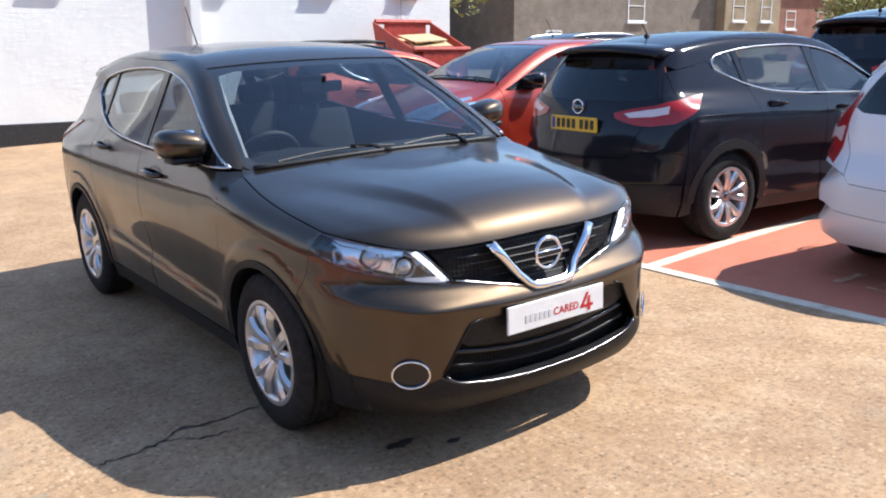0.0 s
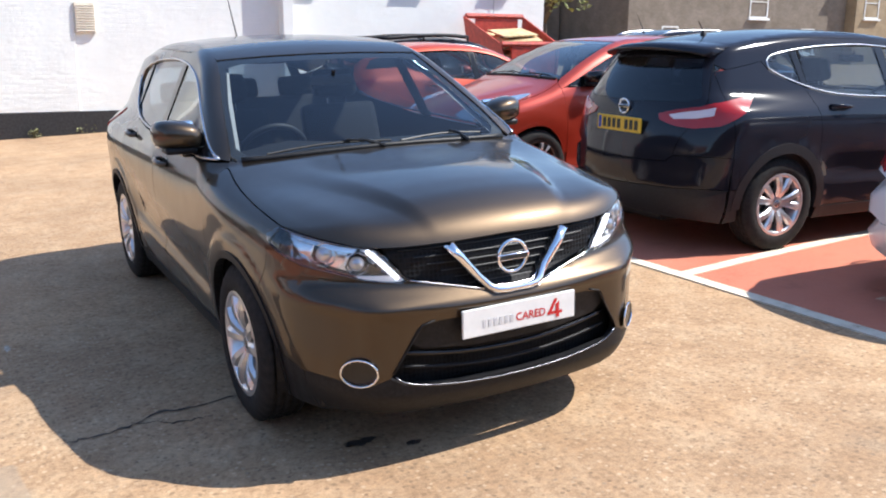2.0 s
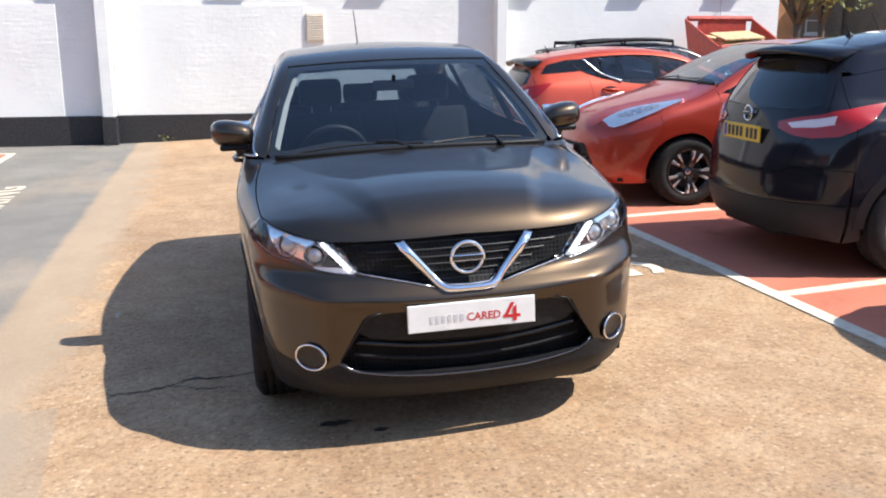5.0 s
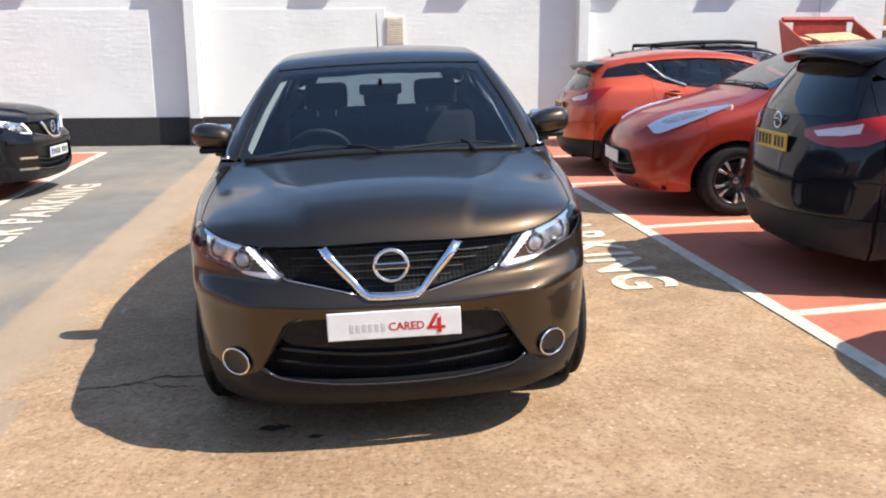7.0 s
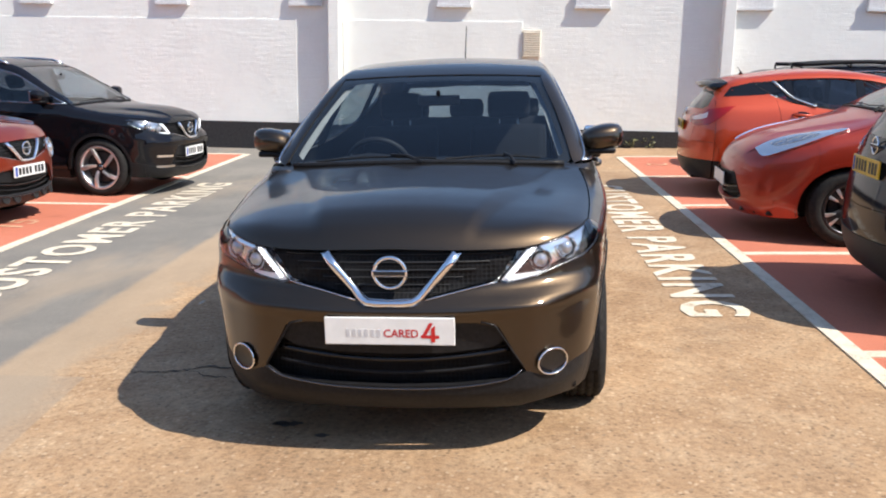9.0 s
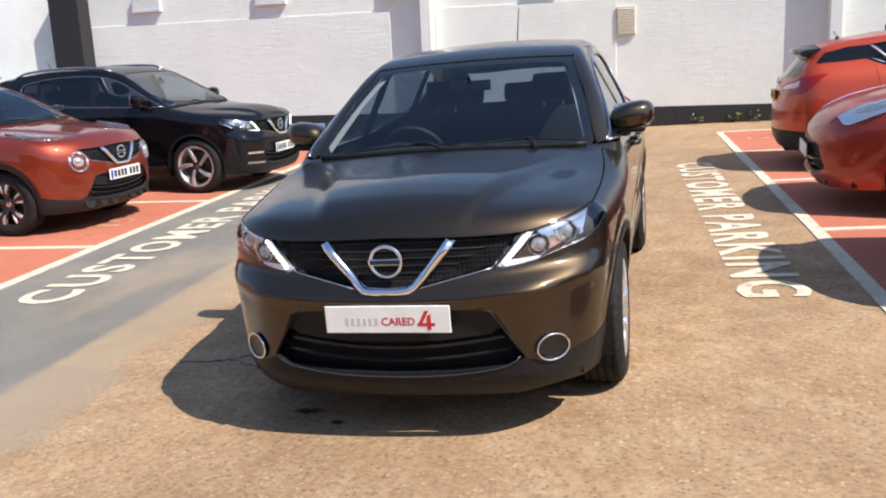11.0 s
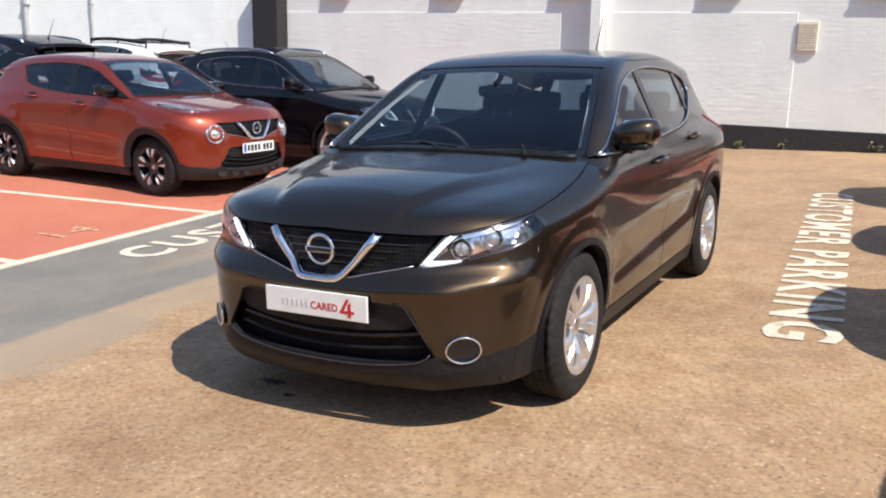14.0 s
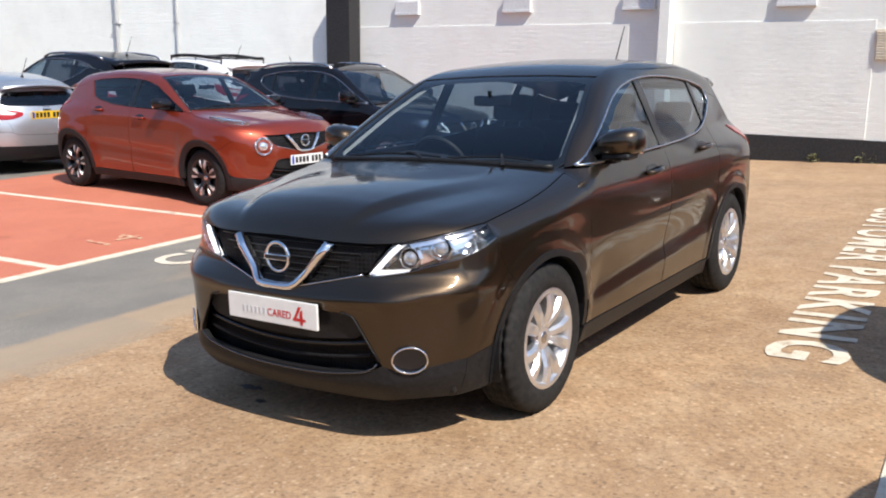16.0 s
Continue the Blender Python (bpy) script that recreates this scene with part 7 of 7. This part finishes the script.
def build_beyond():
    house(36.2, 56.6, 40.0, 48.0, 7.2, BROWN_STONE, [(46.75, 48.5, 3.25, 5.4), (39.0, 40.4, 0.9, 2.6), (52.0, 53.4, 0.9, 2.6)], "long brown stone house with a white sash window")
    house(56.7, 63.8, 39.2, 47.0, 7.4, TAN_STONE, [(57.6, 59.2, 3.4, 5.6), (61.2, 62.6, 3.4, 5.6)], "tan stone house end with white sash windows")
    house(66.0, 96.0, 44.0, 52.0, 6.0, RED_BRICK, [(68.0, 69.5, 3.0, 4.6), (72.0, 73.5, 3.0, 4.6), (77.0, 78.5, 3.0, 4.6)], "red brick terrace house in the distance")
    house(27.0, 32.3, 46.0, 54.0, 5.5, ORANGE_BRICK, [(28.4, 29.6, 2.6, 4.2)], "orange brick house beside the trees")
    house(32.5, 36.0, 47.0, 53.0, 7.0, BROWN_STONE, [(33.4, 34.4, 2.2, 3.8)], "narrow brown stone house behind the trees")
    tree(24.5, 34.0, 7.0, 3.2, 3, "half-bare tree with thin yellow-green leaves")
    tree(30.5, 41.0, 7.5, 3.0, 5, "half-bare tree with thin yellow-green leaves")
    tree(60.0, 30.5, 6.6, 3.6, 8, "leafy street tree in front of brick houses")
    tree(67.0, 33.0, 7.0, 3.6, 9, "leafy street tree in front of brick houses")
    # unseen surroundings added behind the camera: brick wall, hedge, and building
    bm = bmesh.new()
    box(bm, (-36, -22.3, -0.5), (46, -22.0, 2.2), 0.02)
    box(bm, (-36, -22.36, 2.2), (46, -21.94, 2.3), 0.02)
    tagged(part("wall_south", bm, RED_BRICK), "unseen red brick wall added behind the yard", "wall", kind="structure")
    rng = random.Random(12)
    clumps = [(Vector((x, -24.5 + rng.uniform(-0.8, 0.8), rng.uniform(1.0, 5.2))), 1.5) for x in np.arange(-34, 44, 0.7)]
    vs, fs = leaf_cloud(clumps, 9000, 0.30, rng)
    tagged(raw("hedge", vs, fs, HEDGE, None, "stuff"), "unseen tall dark green hedge added along the south wall", "hedge")
    bm = bmesh.new()
    box(bm, (-30, -36, -0.5), (44, -27.5, 8.0))
    tagged(part("wall_far_south", bm, RED_BRICK), "unseen tall red brick building added behind the hedge", "building", kind="structure")
    # unseen wall, added tall and dark to darken the cars' reflections
    bm = bmesh.new()
    box(bm, (-34.4, -22, -0.5), (-34.0, 11.35, 8.5))
    tagged(part("wall_far_west", bm, RED_BRICK), "unseen red brick wall added to darken reflections in the cars", "wall", kind="structure")


def skip():
    """An open red skip loaded with boards, standing by the wall."""
    x0, x1, y0, y1 = 7.22, 8.50, 9.3, 10.6
    g = ground_z(8, 10)
    top = thing("skip", pose(0, 0, g), "open red steel skip loaded with old timber boards", "skip")
    red = plain("red_steel", (0.42, 0.045, 0.025), 0.5, 0, 12, 0.25, 0.2)
    for x, lean in ((x0, -0.28), (x1, 0.12)):
        bm = bmesh.new()
        s = 1 if lean > 0 else -1
        pts = [(x - lean, y0, 0.10), (x - lean, y1, 0.10), (x + lean * 0.2, y1, 1.95), (x, y0, 1.42)]
        a = [bm.verts.new(q) for q in pts]
        b = [bm.verts.new((q[0] + 0.03 * s, q[1], q[2])) for q in pts]
        bm.faces.new(a), bm.faces.new(b[::-1])
        for k in range(4):
            bm.faces.new((a[k], b[k], b[(k + 1) % 4], a[(k + 1) % 4]))
        bmesh.ops.recalc_face_normals(bm, faces=bm.faces)
        part("end_panel", bm, red, top)
    for y, z in ((y0, 1.42), (y1, 1.95)):
        bm = bmesh.new()
        box(bm, (x0 + 0.2, y - 0.02, 0.1), (x1 - 0.1, y + 0.02, z))
        tube(bm, [(x0 - 0.02, y, z), (x1 + 0.02, y, z)], 0.05, 8)
        part("side_panel", bm, red, top)
    bm = bmesh.new()
    box(bm, (x0 + 0.2, y0, 0.08), (x1 - 0.1, y1, 0.12))
    part("floor_plate", bm, red, top)
    wood = plain("raw_timber", (0.52, 0.38, 0.20), 0.8, 0, 8, 0.25, 0.3)
    rng = random.Random(4)
    for k in range(11):
        m = pose(7.93 + rng.uniform(-0.12, 0.12), 9.90 + rng.uniform(-0.2, 0.2), g + 1.18 + 0.045 * k, rng.uniform(6, 24), rng.uniform(-9, 9), rng.uniform(-10, 10))
        bm = bmesh.new()
        box(bm, (-0.46, -0.22 - 0.02 * (k % 3), -0.014), (0.42, 0.10 + 0.08 * (k % 4), 0.014), 0.003)
        o = part("timber_board", bm, wood)
        o.matrix_basis = m
        tagged(o, "loose pale timber board thrown in the skip", "board", "boards in the skip")


def weeds():
    rng = random.Random(7)
    for x, n in ((-0.6, 60), (0.15, 20), (1.50, 55), (2.10, 60), (2.45, 35), (3.3, 30), (-2.4, 25)):
        g = ground_z(x, 10.9)
        clumps = [(Vector((x + rng.uniform(-0.12, 0.12), 10.90 + rng.uniform(-0.04, 0.03), g + rng.uniform(0.02, 0.16))), 0.07) for _ in range(5)]
        vs, fs = leaf_cloud(clumps, n, 0.028, rng)
        stalk = len(vs)
        vs += [(x - 0.004, 10.9, g - 0.01), (x + 0.004, 10.9, g - 0.01), (x, 10.9, g + 0.16)]
        fs.append((stalk, stalk + 1, stalk + 2))
        tagged(raw("weed", vs, fs, WEED), "small green weed growing at the wall foot", "weed", "weeds along the wall")


def bay_number(text, x, y, turn, size):
    """A faded number painted in a bay."""
    bm = text_mesh(text, 1.0)
    m = pose(x, y, 0, 0, 0, turn)
    for v in bm.verts:
        p = m @ Vector((v.co.x * size, v.co.y * size * 0.8, 0))
        v.co = (p.x, p.y, ground_z(p.x, p.y) + 0.010)
    for f in bm.faces:
        f.normal_update()
        if f.normal.z < 0:
            f.normal_flip()
    tagged(part("painted_number", bm, FADED), "faded bay number painted on red surfacing", "road marking", kind="structure")


def faded_paint():
    n = Nodes("faded_line_paint", (0.6, 0.4, 0.25), 0.8)
    w = n.noise(14, 6, 0.7, local=False)
    n.color(n.ramp(w, [(0.40, (0.50, 0.17, 0.10)), (0.55, (0.62, 0.42, 0.26)), (0.75, (0.68, 0.55, 0.40))]))
    return n.mat


FADED = faded_paint()
build_beyond()
skip()
weeds()
bay_number("14", -4.48, 0.02, 90, 0.60)
bay_number("15", -4.58, 2.60, 90, 0.55)
bay_number("2", 2.12, 8.4, -90, 0.55)
bay_number("15", 2.9, -1.55, -90, 0.60)

crossover("hatchback_car", parked(-11.55, 2.95, -92), SILVER_PAINT, "silver hatchback car with a yellow rear plate", "parked cars", 0.6, p=SMALL_HATCH, plate_rear=(0.95, PLATE_YELLOW, YELLOW_MARKS))
crossover("estate_car", parked(-12.3, 5.25, -92) @ Matrix.Diagonal((1.04, 1.08, 1.11, 1)), BLACK_PAINT, "dark tall estate car with roof rails", "parked cars", 0.6, glass_rear=DARK_GLASS, roof_rails=True)
crossover("estate_car", parked(-16.6, 3.3, -92) @ Matrix.Diagonal((1.04, 1.08, 1.16, 1)), NAVY_PAINT, "dark estate car with roof rails in the back row", "parked cars", 0.5, glass_rear=DARK_GLASS, roof_rails=True)
crossover("estate_car", parked(-12.6, 8.15, -92) @ Matrix.Diagonal((1.0, 1.0, 1.07, 1)), WHITE_PAINT, "white estate car with a black roof rack", "parked cars", 0.6, glass_rear=DARK_GLASS, roof_rails="rack")
crossover("crossover_car", parked(5.5, 8.15, 88) @ Matrix.Diagonal((1, 1, 0.955, 1)), BLACK_PAINT, "black crossover car parked close to the white wall", "parked cars", 0.6, glass_rear=DARK_GLASS, roof_rails="rack", rod=0.2)
crossover("estate_car", parked(10.6, 1.5, 88) @ Matrix.Diagonal((1.08, 1.06, 1.22, 1)), BLACK_PAINT, "tall black estate car in the next row", "parked cars", 0.6, glass_rear=DARK_GLASS)
crossover("estate_car", parked(10.2, 7.2, 88) @ Matrix.Diagonal((1.04, 1.04, 1.06, 1)), NAVY_PAINT, "dark estate car with bright silver roof rails", "parked cars", 0.6, glass_rear=DARK_GLASS, roof_rails=True)


def ground_crack(points, width, seed, label):
    """A thin ragged line of tar in the surface."""
    rng = random.Random(seed)
    line = []
    for a, b in zip(points, points[1:]):
        for u in np.linspace(0, 1, 9)[:-1]:
            line.append((a[0] + (b[0] - a[0]) * u + rng.uniform(-0.012, 0.012), a[1] + (b[1] - a[1]) * u + rng.uniform(-0.016, 0.016)))
    bm = bmesh.new()
    rows = []
    for k, (x, y) in enumerate(line):
        w = width * rng.uniform(0.25, 1.0) * math.sin(math.pi * (k + 0.6) / (len(line) + 0.2)) ** 0.4
        rows.append([bm.verts.new((x, y + s * w, ground_z(x, y) + 0.004)) for s in (-1, 1)])
    for a, b in zip(rows, rows[1:]):
        bm.faces.new((a[0], b[0], b[1], a[1]))
    tagged(part("ground_crack", bm, TAR), label, "crack", kind="structure")


def stain(x, y, rx, ry, seed, material, label):
    """A flat ragged spot on the ground."""
    rng = random.Random(seed)
    bm = bmesh.new()
    ring = []
    for k in range(26):
        a = 2 * math.pi * k / 26
        r = rng.uniform(0.55, 1.0)
        px, py = x + rx * r * math.cos(a), y + ry * r * math.sin(a)
        ring.append(bm.verts.new((px, py, ground_z(px, py) + 0.004)))
    bm.faces.new(ring)
    tagged(part("ground_stain", bm, material), label, "stain", kind="structure")


TAR = plain("tar_line", (0.055, 0.040, 0.030), 0.8, 0, 60, 0.4, 0.3)
OIL = plain("oil_spot", (0.040, 0.030, 0.024), 0.5, 0, 40, 0.4, 0.2)
CHALK = plain("pale_smudge", (0.42, 0.36, 0.29), 0.9, 0, 60, 0.3, 0.2)
ground_crack([(-1.62, -1.18), (-1.40, -1.17), (-1.20, -1.08), (-0.95, -1.10), (-0.70, -1.03)], 0.012, 3, "dark ragged crack across the worn tarmac")
ground_crack([(-1.30, -1.13), (-1.12, -1.24), (-0.98, -1.22)], 0.007, 4, "dark ragged crack across the worn tarmac")
stain(-0.55, -1.815, 0.09, 0.035, 5, OIL, "small dark oil spot on the tarmac")
stain(-0.36, -1.93, 0.04, 0.025, 6, OIL, "small dark oil spot on the tarmac")
stain(-1.735, 0.20, 0.022, 0.075, 8, CHALK, "small pale smudge on the tarmac")
